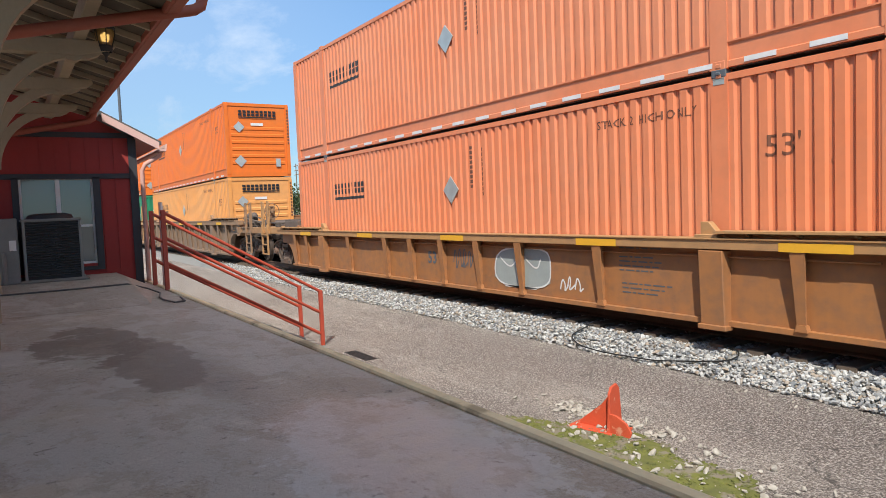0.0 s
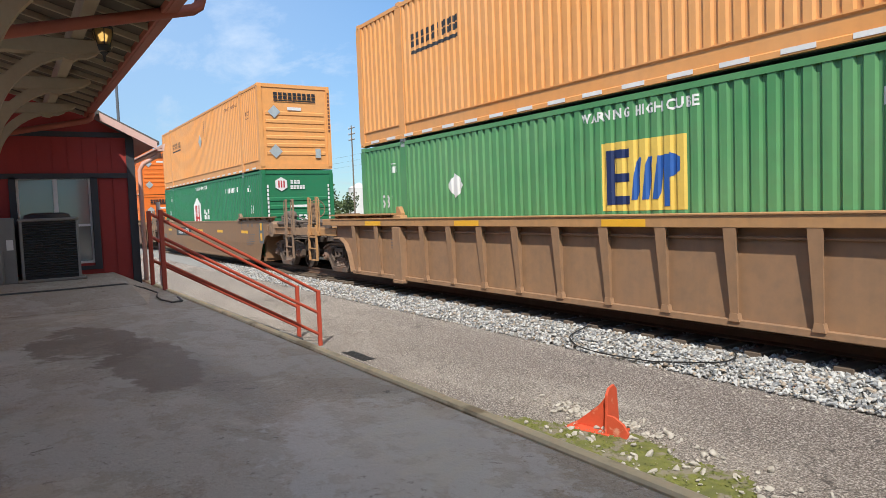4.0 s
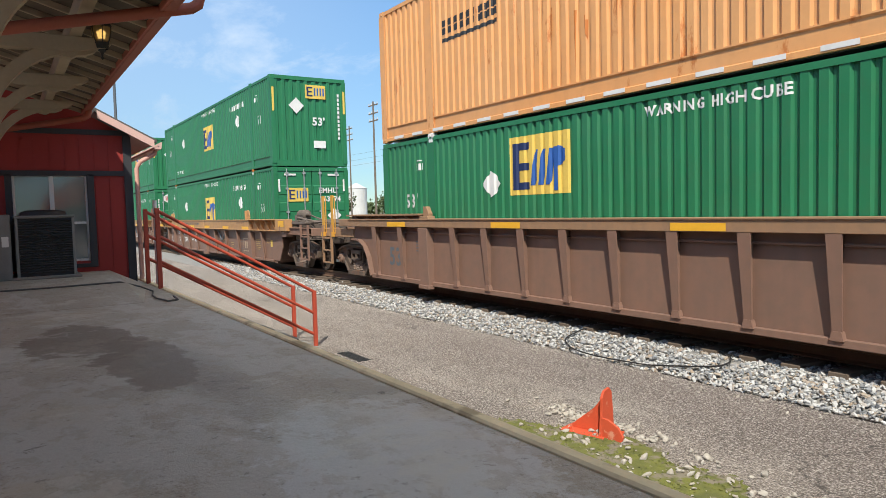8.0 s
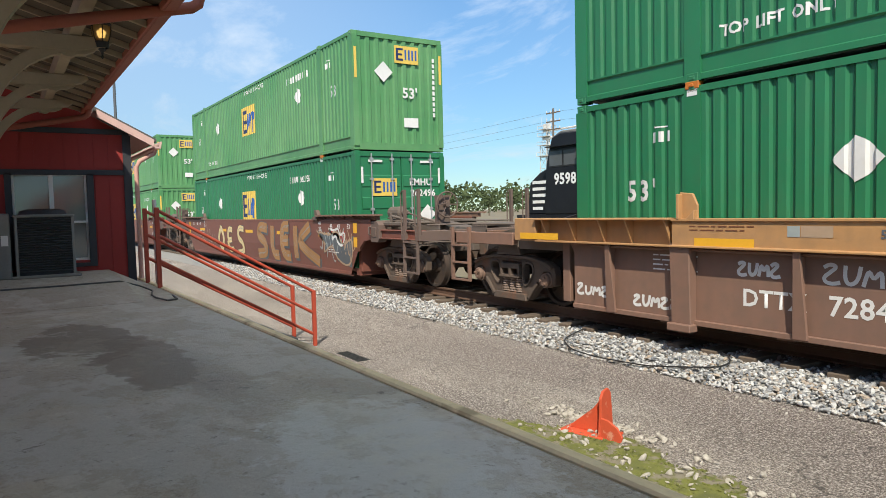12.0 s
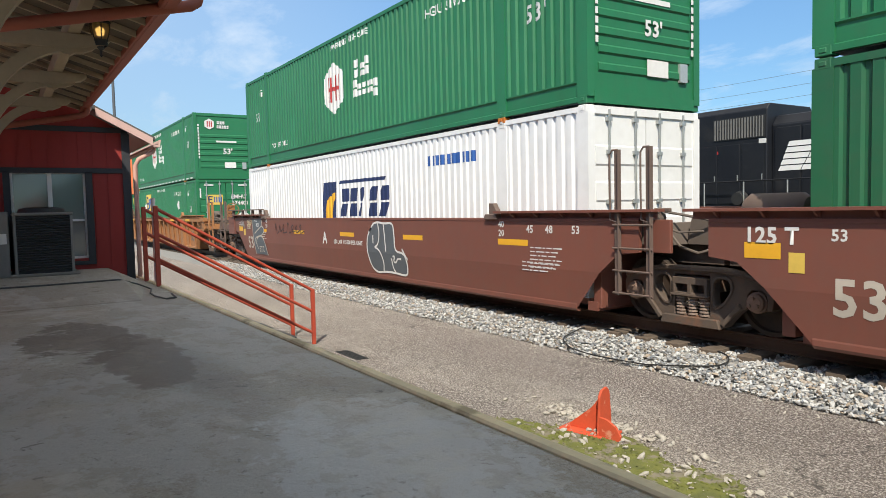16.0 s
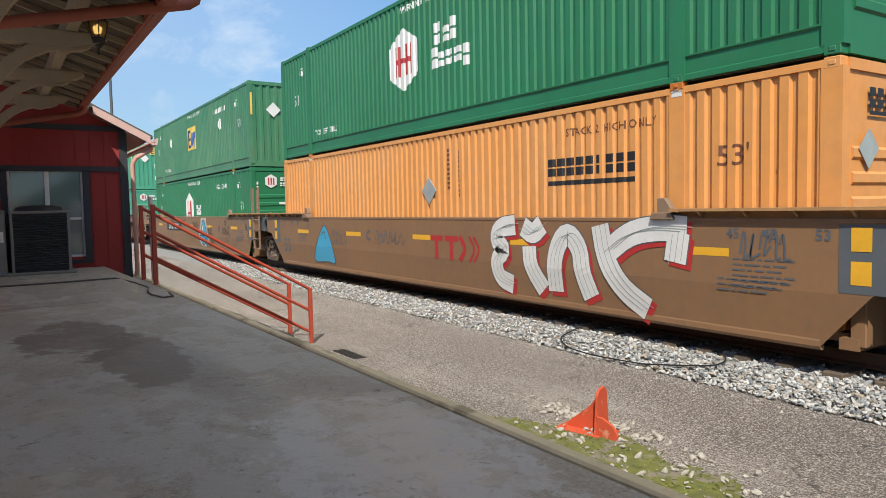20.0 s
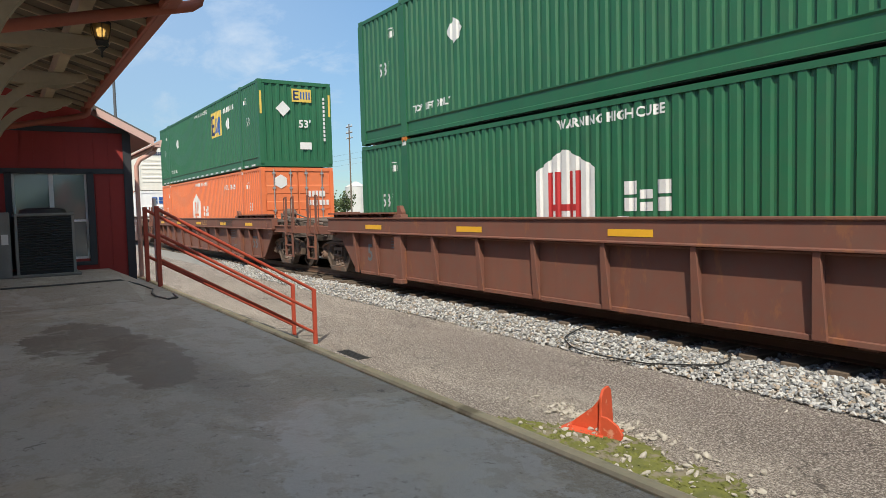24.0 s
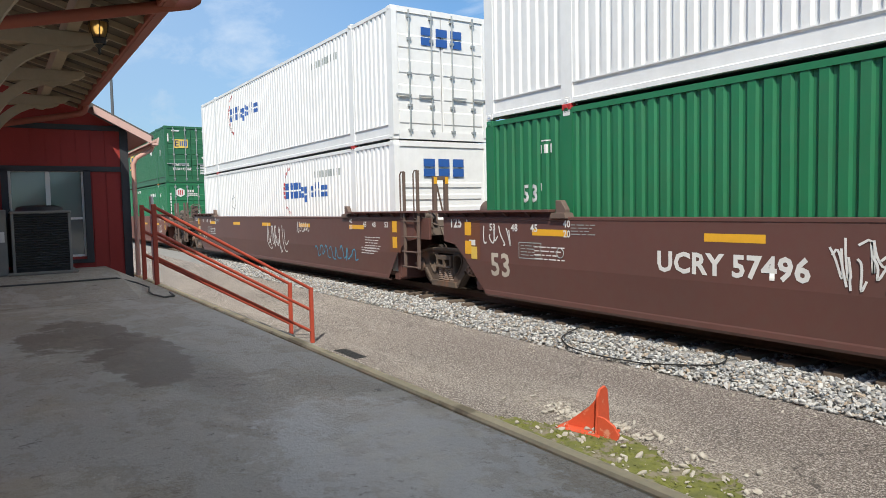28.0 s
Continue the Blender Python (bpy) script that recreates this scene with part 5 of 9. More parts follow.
MOUTH = [(2.16, 1.13), (2.4, 1.15), (2.35, 0.86), (2.17, 0.85)]
DOODLES = [[(5.5, 0.81), (5.62, 0.68), (5.85, 0.53)], [(5.6, 0.62), (5.64, 0.54)], [(5.97, 0.92), (6.04, 0.73), (6.0, 0.67)], [(5.38, 1.2), (5.43, 1.3), (5.67, 1.31), (5.66, 1.21), (5.44, 1.18)], [(7.72, 1.52), (7.76, 1.35), (7.88, 1.3), (7.99, 1.19), (8.09, 1.09), (8.18, 1.03), (8.32, 0.96), (8.09, 0.8)], [(7.99, 1.19), (7.98, 1.05), (8.09, 1.04), (8.14, 1.16), (8.03, 1.23)]]
GHOST_LINES = [[(-0.42, 0.67), (-0.08, 0.46), (0.19, 0.42), (0.26, 0.54), (-0.11, 0.68)], [(0.22, 0.66), (0.58, 0.46), (0.9, 0.7)], [(6.96, 0.73), (6.67, 0.47), (6.47, 0.45), (6.41, 0.51)], [(8.18, 0.88), (8.22, 0.61), (8.32, 0.6), (8.29, 0.89)], [(8.28, 0.55), (8.46, 0.57), (8.6, 0.44)]]
CROSS = [[(4.48, 1.15), (4.77, 0.92)], [(4.76, 1.14), (4.47, 0.91)]]
PEAK = [(0.0, 0.0), (0.4, 0.75), (0.75, 1.15), (1.0, 0.8), (1.15, 0.5), (1.25, 0.02), (0.85, 0.1)]
OLD_LETTERS = [[(-3.4, 1.2), (-3.85, 0.75), (-3.4, 0.3), (-2.95, 0.75), (-3.4, 1.2)], [(-1.9, 1.1), (-2.4, 1.15), (-2.5, 0.7), (-2.0, 0.75)], [(-2.5, 0.7), (-2.4, 0.35), (-1.8, 0.4)], [(-0.5, 1.15), (-1.1, 1.2), (-1.2, 0.85), (-0.6, 0.65), (-0.6, 0.35), (-1.3, 0.3)]]
TALL_LETTERS = [[(2.0, 1.2), (1.3, 1.28), (1.05, 1.0), (1.9, 0.72), (1.8, 0.4), (1.0, 0.36)], [(2.5, 1.28), (2.45, 0.4), (3.0, 0.38)], [(3.95, 1.28), (3.35, 1.28), (3.35, 0.42), (4.0, 0.4)], [(3.4, 0.85), (3.9, 0.85)], [(4.5, 1.3), (4.5, 0.36)], [(5.6, 1.3), (4.7, 0.9), (5.3, 0.6), (6.2, 0.34)]]
SHARD = [(0.0, 0.9), (0.5, 0.5), (0.35, 0.2), (0.9, 0.55), (1.1, 0.05), (1.8, -0.1), (2.0, 0.8), (1.4, 0.45), (1.2, 0.95), (0.7, 0.75)]


def wild(x, w, seed, lo=0.3, hi=1.3):
    """Tangled sprayed strokes of a tall scrawl."""
    rng = random.Random(seed)
    return [[(x + w * (i + rng.uniform(-0.2, 0.3)) / 5, rng.uniform(lo + 0.6 * (hi - lo), hi)), (x + w * (i + rng.uniform(-0.2, 1.0)) / 5, rng.uniform(lo + 0.3 * (hi - lo), hi)), (x + w * (i + rng.uniform(0, 1.2)) / 5, rng.uniform(lo, lo + 0.4 * (hi - lo))), (x + w * (i + rng.uniform(0.3, 1.5)) / 5, rng.uniform(lo, hi))] for i in range(5)]


def fat_strokes(car, y, lines, fill, back, w):
    """Broad sprayed strokes with a coloured shadow edge and a thin dark rim."""
    low, rim, top, thin = G(), G(), G(), G()
    for k, ln in enumerate(lines):
        d = 0.0004 * k
        ribbon(low, [(a + 0.07, b - 0.07) for a, b in ln], w, y - 0.001 - d)
        ribbon(rim, ln, w + 0.03, y - 0.004 - d)
        ribbon(top, ln, w, y - 0.007 - d)
        for j in range(3):
            o = (j - 1) * w * 0.28
            ribbon(thin, [(a + o, b + o * 0.3) for a, b in ln], 0.009, y - 0.0105 - d)
    for name, g, c in (("graffiti_shadow", low, back), ("graffiti_outline", rim, "slate"), ("graffiti", top, fill), ("graffiti_shading", thin, "grey")):
        part(name, g, ink(c), car, "broad sprayed strokes" if name == "graffiti" else "")


def strokes_on(car, y, lines, colour, w=0.035):
    g = G()
    for k, ln in enumerate(lines):
        ribbon(g, ln, w, y - 0.002 - 0.0008 * k)
    part("graffiti_tag", g, ink(colour), car, "sprayed scrawl")


def tag(car, y, x, z, w, h, seed, colour="white", strokes=5):
    """Quick sprayed scrawl of looping strokes."""
    rng = random.Random(seed)
    g = G()
    for i in range(strokes):
        cx, s = x - w / 2 + (i + 0.5) * w / strokes, w / strokes
        pts = [(cx - 0.5 * s, z + h * rng.uniform(-0.4, 0.1)), (cx - 0.2 * s, z + h * rng.uniform(0.2, 0.5)), (cx + rng.uniform(-0.2, 0.4) * s, z + h * rng.uniform(-0.1, 0.2)), (cx + rng.uniform(-0.6, 0.1) * s, z - h * rng.uniform(0.3, 0.55)), (cx + 0.6 * s, z + h * rng.uniform(-0.4, 0.0))]
        ribbon(g, pts, 0.026, y - 0.001 - 0.0006 * i)
    part("graffiti_tag", g, ink(colour), car, "sprayed scrawl")


SCRAWL = {
    "K": [[(0.1, 1.0), (0.15, 0.0)], [(0.85, 1.0), (0.15, 0.45), (0.95, 0.0)]], "C": [[(0.9, 0.85), (0.4, 1.0), (0.05, 0.5), (0.4, 0.0), (0.9, 0.15)]],
    "Z": [[(0.0, 0.8), (0.3, 1.0), (0.75, 0.9), (0.35, 0.55), (0.05, 0.3), (0.2, 0.05), (0.6, 0.0), (1.0, 0.1)]], "U": [[(0.05, 1.0), (0.1, 0.3), (0.4, 0.0), (0.8, 0.25), (0.85, 1.0)]],
    "M": [[(0.0, 0.0), (0.15, 1.0), (0.45, 0.35), (0.8, 1.0), (0.95, 0.0)]], "B": [[(0.1, 0.0), (0.1, 1.0), (0.7, 0.9), (0.65, 0.6), (0.15, 0.52)], [(0.2, 0.52), (0.9, 0.4), (0.85, 0.05), (0.1, 0.0)]],
    "T": [[(0.0, 1.0), (1.0, 0.95)], [(0.5, 0.98), (0.45, 0.0)]], "S": [[(0.9, 0.95), (0.3, 1.0), (0.1, 0.7), (0.8, 0.4), (0.75, 0.05), (0.05, 0.0)]], "P": [[(0.15, 0.0), (0.15, 1.0), (0.85, 0.9), (0.8, 0.5), (0.15, 0.45)]],
    "I": [[(0.5, 1.0), (0.45, 0.0)]], "!": [[(0.5, 1.0), (0.4, 0.3)], [(0.4, 0.08), (0.36, 0.0)]], "F": [[(0.9, 0.95), (0.1, 1.0), (0.15, 0.0)], [(0.15, 0.55), (0.7, 0.5)]], "O": [[(0.5, 1.0), (0.05, 0.7), (0.1, 0.2), (0.5, 0.0), (0.95, 0.3), (0.9, 0.8), (0.5, 1.0)]],
    "R": [[(0.1, 0.0), (0.1, 1.0), (0.8, 0.85), (0.2, 0.5), (0.95, 0.0)]], "G": [[(0.9, 0.85), (0.4, 1.0), (0.05, 0.5), (0.4, 0.0), (0.9, 0.15), (0.9, 0.5), (0.5, 0.45)]], "E": [[(0.9, 1.0), (0.1, 0.95), (0.1, 0.0), (0.95, 0.05)], [(0.1, 0.5), (0.7, 0.5)]],
    "A": [[(0.0, 0.0), (0.45, 1.0), (0.9, 0.0)], [(0.2, 0.4), (0.75, 0.4)]], "D": [[(0.1, 1.0), (0.15, 0.0), (0.8, 0.2), (0.8, 0.8), (0.1, 1.0)]], "X": [[(0.0, 1.0), (0.9, 0.0)], [(0.9, 1.0), (0.0, 0.0)]],
}


def scrawl(words, x, w, z, h, drop=0.0, colour="white", thick=0.042, y=-1.386):
    """Sprayed hand-drawn word: its first letter's foot at x, z, its whole width and height, and how far it sinks along the way."""
    def make(car):
        r = random.Random(int(x * 100) + len(words))
        step, lines = w / len(words), []
        for i, ch in enumerate(words):
            k = r.uniform(0.88, 1.1)
            for ln in SCRAWL[ch]:
                lines.append([(x + step * (i + 0.9 * u + 0.12 * v), z - drop * (i + u) / len(words) + h * k * v) for u, v in ln])
        strokes_on(car, y, lines, colour, thick)
    return make


def plain_word(key, words, size, x, z, colour, y=-1.389):
    return lambda car: word_on(car, key, words, size, x, z, y, colour, 0.006)


def sill_words(car):
    word_on(car, "gross", "52,900 LBS MAX GROSS WT FOR 20 FT CONTAINER", 0.122, -2.28, 1.33, -1.549, "slate", 0.004)
    part("data_sign", shared("sill_sign", lambda g: on_side(g, -0.17, 0.17, -0.06, 0.06, 0)), ink("sand"), car, "small worn pale data sign", at=(-4.37, -1.549, 1.35))
    part("data_sign", shared("sill_sign_small", lambda g: on_side(g, -0.07, 0.07, -0.06, 0.06, 0)), ink("grey"), car, "small round-cornered data sign", at=(-4.62, -1.549, 1.35))
    for x in (-5.5, 5.2):
        part("stencil", shared("sill_print", lambda g: small_print(g, 0, 0, 0.9, 2, 0, 0.022)), ink("brown"), car, "small stencilled print", at=(x, -1.549, 1.39))


def high_hose(car):
    """Slack hose hanging from the sill between two ribs."""
    part("brake_hose", shared("high_hose", lambda g: g.pipe([(-2.05, -1.47, 1.28), (-1.9, -1.47, 1.22), (-1.75, -1.47, 1.02), (-1.62, -1.47, 0.87), (-1.45, -1.47, 0.84), (-1.33, -1.47, 0.98), (-1.15, -1.47, 1.2), (-1.0, -1.47, 1.28)], 0.022, 6), 0, True), ink("sand"), car, "slack pale hose")
    part("hose_coupling", shared("hose_coupling", lambda g: g.box(-1.66, -1.42, -1.51, -1.45, 0.80, 0.89), 0.01), ink("rust"), car)


def side_boxes(car, boxes=False):
    """Box beams on the lower side near the ends, and a slack brake hose under the sill."""
    if boxes:
        part("side_box", shared("side_box_rear", lambda g: g.box(-8.39, -7.42, -1.52, -1.39, 0.61, 0.79), 0.01), BODY["dull_brown"], car)
        part("side_box", shared("side_box_front", lambda g: g.box(7.55, 8.44, -1.50, -1.39, 0.66, 0.92), 0.01), BODY["dull_brown"], car)
    part("brake_hose", shared("slack_hose", lambda g: g.pipe([(1.66, -1.43, 1.05), (1.85, -1.43, 1.05), (2.02, -1.43, 0.95), (2.15, -1.43, 0.78), (2.32, -1.43, 0.71), (2.5, -1.43, 0.74), (2.66, -1.43, 0.92), (2.8, -1.43, 1.03), (3.0, -1.43, 1.05)], 0.024, 6), 0, True), ink("slate"), car, "slack grey hose")


def with_art(base, *arts):
    def make(car):
        base(car)
        for a in arts:
            a(car)
    return make


# ---- brands drawn on containers ----


def end_word(c, colour, z, w, h, n, line=False):
    def make(g):
        end_blocks(g, 0.0, z, w, n, h)
        if line:
            end_bar(g, -w / 2, w / 2, z - h * 0.85, z - h * 0.65)
    draw("end_lettering", key_of("ew", z, w, n, line), make, ink(colour), c, "word mark on the end drawn as blocks")


END = [""]


def end_label(c, y, z, w=0.42, h=0.24):
    draw("end_sticker", key_of("lab", y, z, w), lambda g: end_bar(g, y - w / 2, y + w / 2, z - h / 2, z + h / 2), ink("white"), c, "white paper label")


def sch_rear(c):
    schneider(c, "rear")
    sch_end(c)


def sch_front(c):
    schneider(c, "front")
    sch_end(c)


def sch_end(c):
    end_word(c, "black", 2.5, 1.5, 0.22, 9, True)
    draw("placard", "end_pl", lambda g: end_diamond(g, -0.75, 1.95, 0.22), SILVER, c, "grey metal diamond placard")
    draw("placard", "end_pl_low", lambda g: end_diamond(g, -0.75, 0.62, 0.24), SILVER, c, "grey metal diamond placard")
    draw("end_sticker", "sch_caps", lambda g: (end_bar(g, -0.28, 0.22, 2.02, 2.12),), ink("white"), c, "small white label")
    draw("document_box", "docbox", lambda g: g.box(HALF - 0.03, HALF + 0.03, 0.68, 0.86, 0.4, 0.72), SILVER, c, "small grey document box")
    draw("end_serial", "end_ser_b", lambda g: [end_bar(g, 1.2, 1.27, 1.3 + 0.13 * i, 1.39 + 0.13 * i) for i in range(11)], ink("brown"), c)


def emp_end(c, panel):
    d = (0.0, 0.0) if END[0] == "doors" else (0.72, 0.42)
    def bar_at(g, y0, y1, z0, z1, off=0.0):
        end_bar(g, y0 + d[0], y1 + d[0], z0 + d[1], z1 + d[1], off)
    draw("end_panel", "emp_end" + END[0], lambda g: bar_at(g, -0.85, -0.15, 1.78, 2.22), ink(panel), c, "logo panel on the end")
    draw("end_logo", "emp_end2" + END[0], lambda g: (bar_at(g, -0.80, -0.74, 1.85, 2.16, 0.004), bar_at(g, -0.74, -0.60, 1.85, 1.90, 0.004), bar_at(g, -0.74, -0.60, 2.11, 2.16, 0.004), bar_at(g, -0.74, -0.62, 1.98, 2.03, 0.004)), ink("navy"), c, "dark bar mark")
    draw("end_logo", "emp_end3" + END[0], lambda g: [bar_at(g, -0.55 + 0.1 * i, -0.50 + 0.1 * i, 1.88, 2.13, 0.004) for i in range(4)], ink("blue"), c, "blue bar mark")
    if END[0] == "doors":
        draw("placard", "end_pl2", lambda g: end_diamond(g, 0.75, 1.30, 0.25), ink("white"), c, "white diamond placard")
        if SERIAL[0]:
            end_words(c, SERIAL[0][:4], 0.24, 0.55, 2.12, "white")
            end_words(c, SERIAL[0][5:], 0.24, 0.62, 1.84, "white")
        end_words(c, "WARNING", 0.17, -0.55, 0.92, "white")
        end_words(c, "HIGH CUBE", 0.17, -0.48, 0.70, "white")
        draw("end_print", "door_print", lambda g: [end_bar(g, 0.42, 1.0 - 0.13 * (i % 3), 0.45 + 0.085 * i, 0.49 + 0.085 * i) for i in range(6)], ink("white"), c, "small white print")
        for sgn in (-1, 1):
            draw("end_stripe", key_of("end_stripe", sgn), lambda g: end_bar(g, sgn * 1.12 - 0.03, sgn * 1.12 + 0.03, 2.1, 2.5), ink("white"), c, "white reflective strip")
            draw("end_stripe", key_of("end_top", sgn), lambda g: end_bar(g, sgn * 0.75 - 0.2, sgn * 0.75 + 0.2, 2.62, 2.68), ink("white"), c, "white reflective strip")
    else:
        draw("placard", "end_pl3", lambda g: end_diamond(g, -0.45, 1.95, 0.26), ink("white"), c, "white diamond placard")
        end_words(c, "53'", 0.36, 0.30, 1.45, "white", 0.01)
        end_label(c, 0.32, 0.72)
        draw("end_serial", "end_ser_u", lambda g: [end_bar(g, 0.98, 1.05, 0.9 + 0.14 * i, 1.0 + 0.14 * i) for i in range(11)], ink("white"), c, "upright serial drawn as bars")
        for sgn in (-1, 1):
            draw("end_stripe", key_of("end_side", sgn), lambda g: end_bar(g, sgn * 1.22 - 0.035, sgn * 1.22 + 0.035, 1.75, 2.5), ink("yellow" if panel == "yellow" else "white"), c, "upright height stripe")


def hub_end_badge(c):
    draw("end_badge", "hub_e", lambda g: (lambda x: g.quad(*[(x, -0.62 + 0.24 * math.cos(a), 2.42 + 0.24 * math.sin(a)) for a in (math.pi / 6 + i * math.pi / 3 for i in range(6))]))(HALF + 0.006), ink("white"), c, "white six-sided badge")


def hub_end(c):
    hub_end_badge(c)
    draw("end_logo", "hub_e2", lambda g: [end_bar(g, -0.73 + 0.09 * i, -0.68 + 0.09 * i, 2.3, 2.54, 0.004) for i in range(3)], ink("red"), c, "red bars")
    draw("end_lettering", "hub_e3", lambda g: (end_blocks(g, -0.12, 2.49, 0.34, 3, 0.13), end_blocks(g, -0.04, 2.31, 0.52, 5, 0.13)), ink("white"), c, "white word mark drawn as blocks")
    end_words(c, "53'", 0.34, 0.15, 1.22, "white", 0.01)
    if END[0] == "ribs":
        draw("end_lettering", "hub_e4", lambda g: end_bar(g, -0.35, 0.55, 1.62, 1.70), ink("white"), c, "small white warning line")
        end_label(c, 0.25, 0.62, 0.5, 0.26)
        draw("document_box", "docbox_h", lambda g: g.box(HALF - 0.03, HALF + 0.02, 0.78, 0.96, 0.45, 0.75), SILVER, c, "small grey document box")
    elif SERIAL[0]:
        end_words(c, SERIAL[0][:4], 0.22, 0.55, 2.3, "white")
        end_words(c, SERIAL[0][5:], 0.22, 0.62, 2.05, "white")
        end_words(c, "WARNING", 0.17, -0.55, 0.92, "white")
    for sgn in (-1, 1):
        draw("end_serial", key_of("end_ser_h", sgn), lambda g: [end_bar(g, sgn * 1.1 - 0.03, sgn * 1.1 + 0.03, 0.9 + 0.14 * i, 1.0 + 0.14 * i) for i in range(11)], ink("white"), c, "upright serial drawn as bars")


def emp_brand(panel="yellow", x=-2.6, zc=1.68):
    return lambda c: (emp(c, panel, x, zc), emp_end(c, panel))


def hub_brand(x=-1.15, low=True):
    return lambda c: (hub(c, x, "red", low), hub_end(c))


def stg_brand(x=-3.2, full=True):
    return lambda c: (stg(c, x, full), end_word(c, "blue" if full else "navy", 2.3, 1.1 if full else 0.8, 0.40 if full else 0.2, 3 if full else 8))


def hub_coral(c):
    hub(c, -0.9, PAINT["coral"])
    hub_end_badge(c)
    draw("end_lettering", "hub_c3", lambda g: [end_bar(g, 0.35 + 0.13 * i, 0.44 + 0.13 * i, 1.9, 2.1) for i in range(5)] + [end_bar(g, 0.35 + 0.13 * i, 0.44 + 0.13 * i, 1.6, 1.78) for i in range(6)], ink("white"), c)


def rust_runs(c, seed, x0, x1, count):
    """Rust runs down the side, each from its own start."""
    rng = random.Random(seed)
    def make(g):
        for i in range(count):
            x, w = rng.uniform(x0, x1), rng.uniform(0.012, 0.05)
            z = rng.uniform(0.9, 2.78)
            n = rng.uniform(0.3, 0.5) * min(2.4, z)
            paint_shape(g, [(x, z), (x + w, z), (x + w * 0.7, z - n), (x + w * 0.3, z - n)], 0.006 + 0.0003 * i)
    draw("rust_streaks", key_of("runs", seed), make, ink("rust"), c, "orange rust streaks")


# rear edge of each stack at the start, upper and lower container (paint, end, brand, reflector strip), car
CONSIST = [
    (-20.56, ("salmon", "ribs", sch_rear, True), ("salmon", "ribs", lambda c: (sch_rear(c), rust_runs(c, 3, 5.9, 6.3, 6)), False), "s0"),
    (-44.56, ("orange", "ribs", sch_rear, True), ("tan", "ribs", sch_rear, False), "s1"),
    (-64.58, ("orange", "ribs", sch_rear, True), ("sea_green", "upright", emp_brand("white", 3.4, 2.08), False), "s2"),
    (-84.58, ("tan", "ribs", sch_rear, True), ("pale_green", "upright", emp_brand("yellow", 0.5, 1.76), False), "s3"),
    (-108.58, ("tan", "ribs", sch_rear, True), ("green", "ribs", hub_brand(), False), "s4"),
    (-132.55, ("orange", "ribs", sch_rear, True), ("orange", "ribs", sch_rear, False), "s5"),
    (-156.53, ("rusty_tan", "ribs", lambda c: (sch_rear(c), rust_runs(c, 6, -2.7, -0.7, 30)), True), ("green", "doors", emp_brand("yellow", -2.85, 2.1), False), "s6"),
    (-180.30, ("green", "upright", emp_brand("yellow", 0.3, 1.65), False), ("green", "doors", emp_brand("yellow", 0.2, 1.65), False), "s7"),
    (-200.12, ("green", "upright", emp_brand("yellow", 2.95, 2.05), False), ("green", "doors", hub_brand(), False), "s8"),
    (-219.99, ("green", "upright", emp_brand("yellow", 3.7, 2.1), False), ("green", "doors", emp_brand("yellow", 0.9, 1.65), False), "s9"),
    (-244.01, ("pale_green", "upright", emp_brand("yellow", -0.2, 1.7), False), ("green", "doors", emp_brand("yellow", -0.5, 1.7), False), "s10"),
    (-268.49, ("pale_green", "upright", emp_brand("yellow", 0.0, 1.7), False), ("pale_green", "upright", emp_brand("yellow", 0.0, 1.7), False), "s11"),
    (-288.26, ("green", "ribs", hub_brand(-0.9, False), False), ("dark_green", "doors", emp_brand("yellow", 3.75, 2.1), False), "s12"),
    (-307.94, ("green", "ribs", hub_brand(-0.9, False), False), ("white", "doors", lambda c: swift(c, 0.1), False), "s13"),
    (-331.84, ("green", "ribs", hub_brand(-0.9, False), True), ("green", "doors", emp_brand("yellow", -3.1, 2.05), False), "s14"),
    (-355.95, ("coral", "upright", hub_coral, False), ("dark_green", "ribs", emp_brand("yellow", 2.55, 2.1), False), "s15"),
    (-375.77, ("green", "ribs", hub_brand(-0.9, False), False), ("tan", "ribs", sch_front, False), "s16"),
    (-395.27, ("worn_green", "upright", emp_brand("yellow", 0.05, 1.7), False), ("green", "ribs", hub_brand(-0.85), False), "s17"),
    (-419.35, ("teal", "upright", emp_brand("yellow", -0.4, 1.7), False), ("teal", "ribs", hub_brand(), False), "s18"),
    (-443.35, ("dark_green", "upright", emp_brand("white", 2.9, 2.1), False), ("dark_green", "ribs", hub_brand(), False), "s19"),
    (-467.25, ("dark_green", "upright", emp_brand("yellow", 2.85, 1.98), True), ("coral", "doors", hub_coral, False), "s20"),
    (-490.86, ("cream", "ribs", stg_brand(2.6, False), False), ("white", "ribs", stg_brand(2.5), False), "s21"),
    (-510.47, ("white", "ribs", stg_brand(2.7), False), ("green", "ribs", hub_brand(-0.8), False), "s22"),
    (-530.18, ("white", "doors", stg_brand(-2.7), False), ("white", "ribs", stg_brand(2.8), False), "s23"),
    (-554.08, ("dark_green", "doors", emp_brand("yellow", -2.0), False), ("green", "doors", hub_brand(), False), "s24"),
]
WORDS = {"orange": "bright orange", "tan": "faded light orange", "rusty_tan": "faded orange rust-streaked", "salmon": "sun-bleached salmon orange", "coral": "coral red", "green": "green", "dark_green": "dark green",
         "pale_green": "faded pale green", "worn_green": "weathered green", "sea_green": "sea green", "teal": "faded teal", "white": "white", "cream": "yellowed white"}
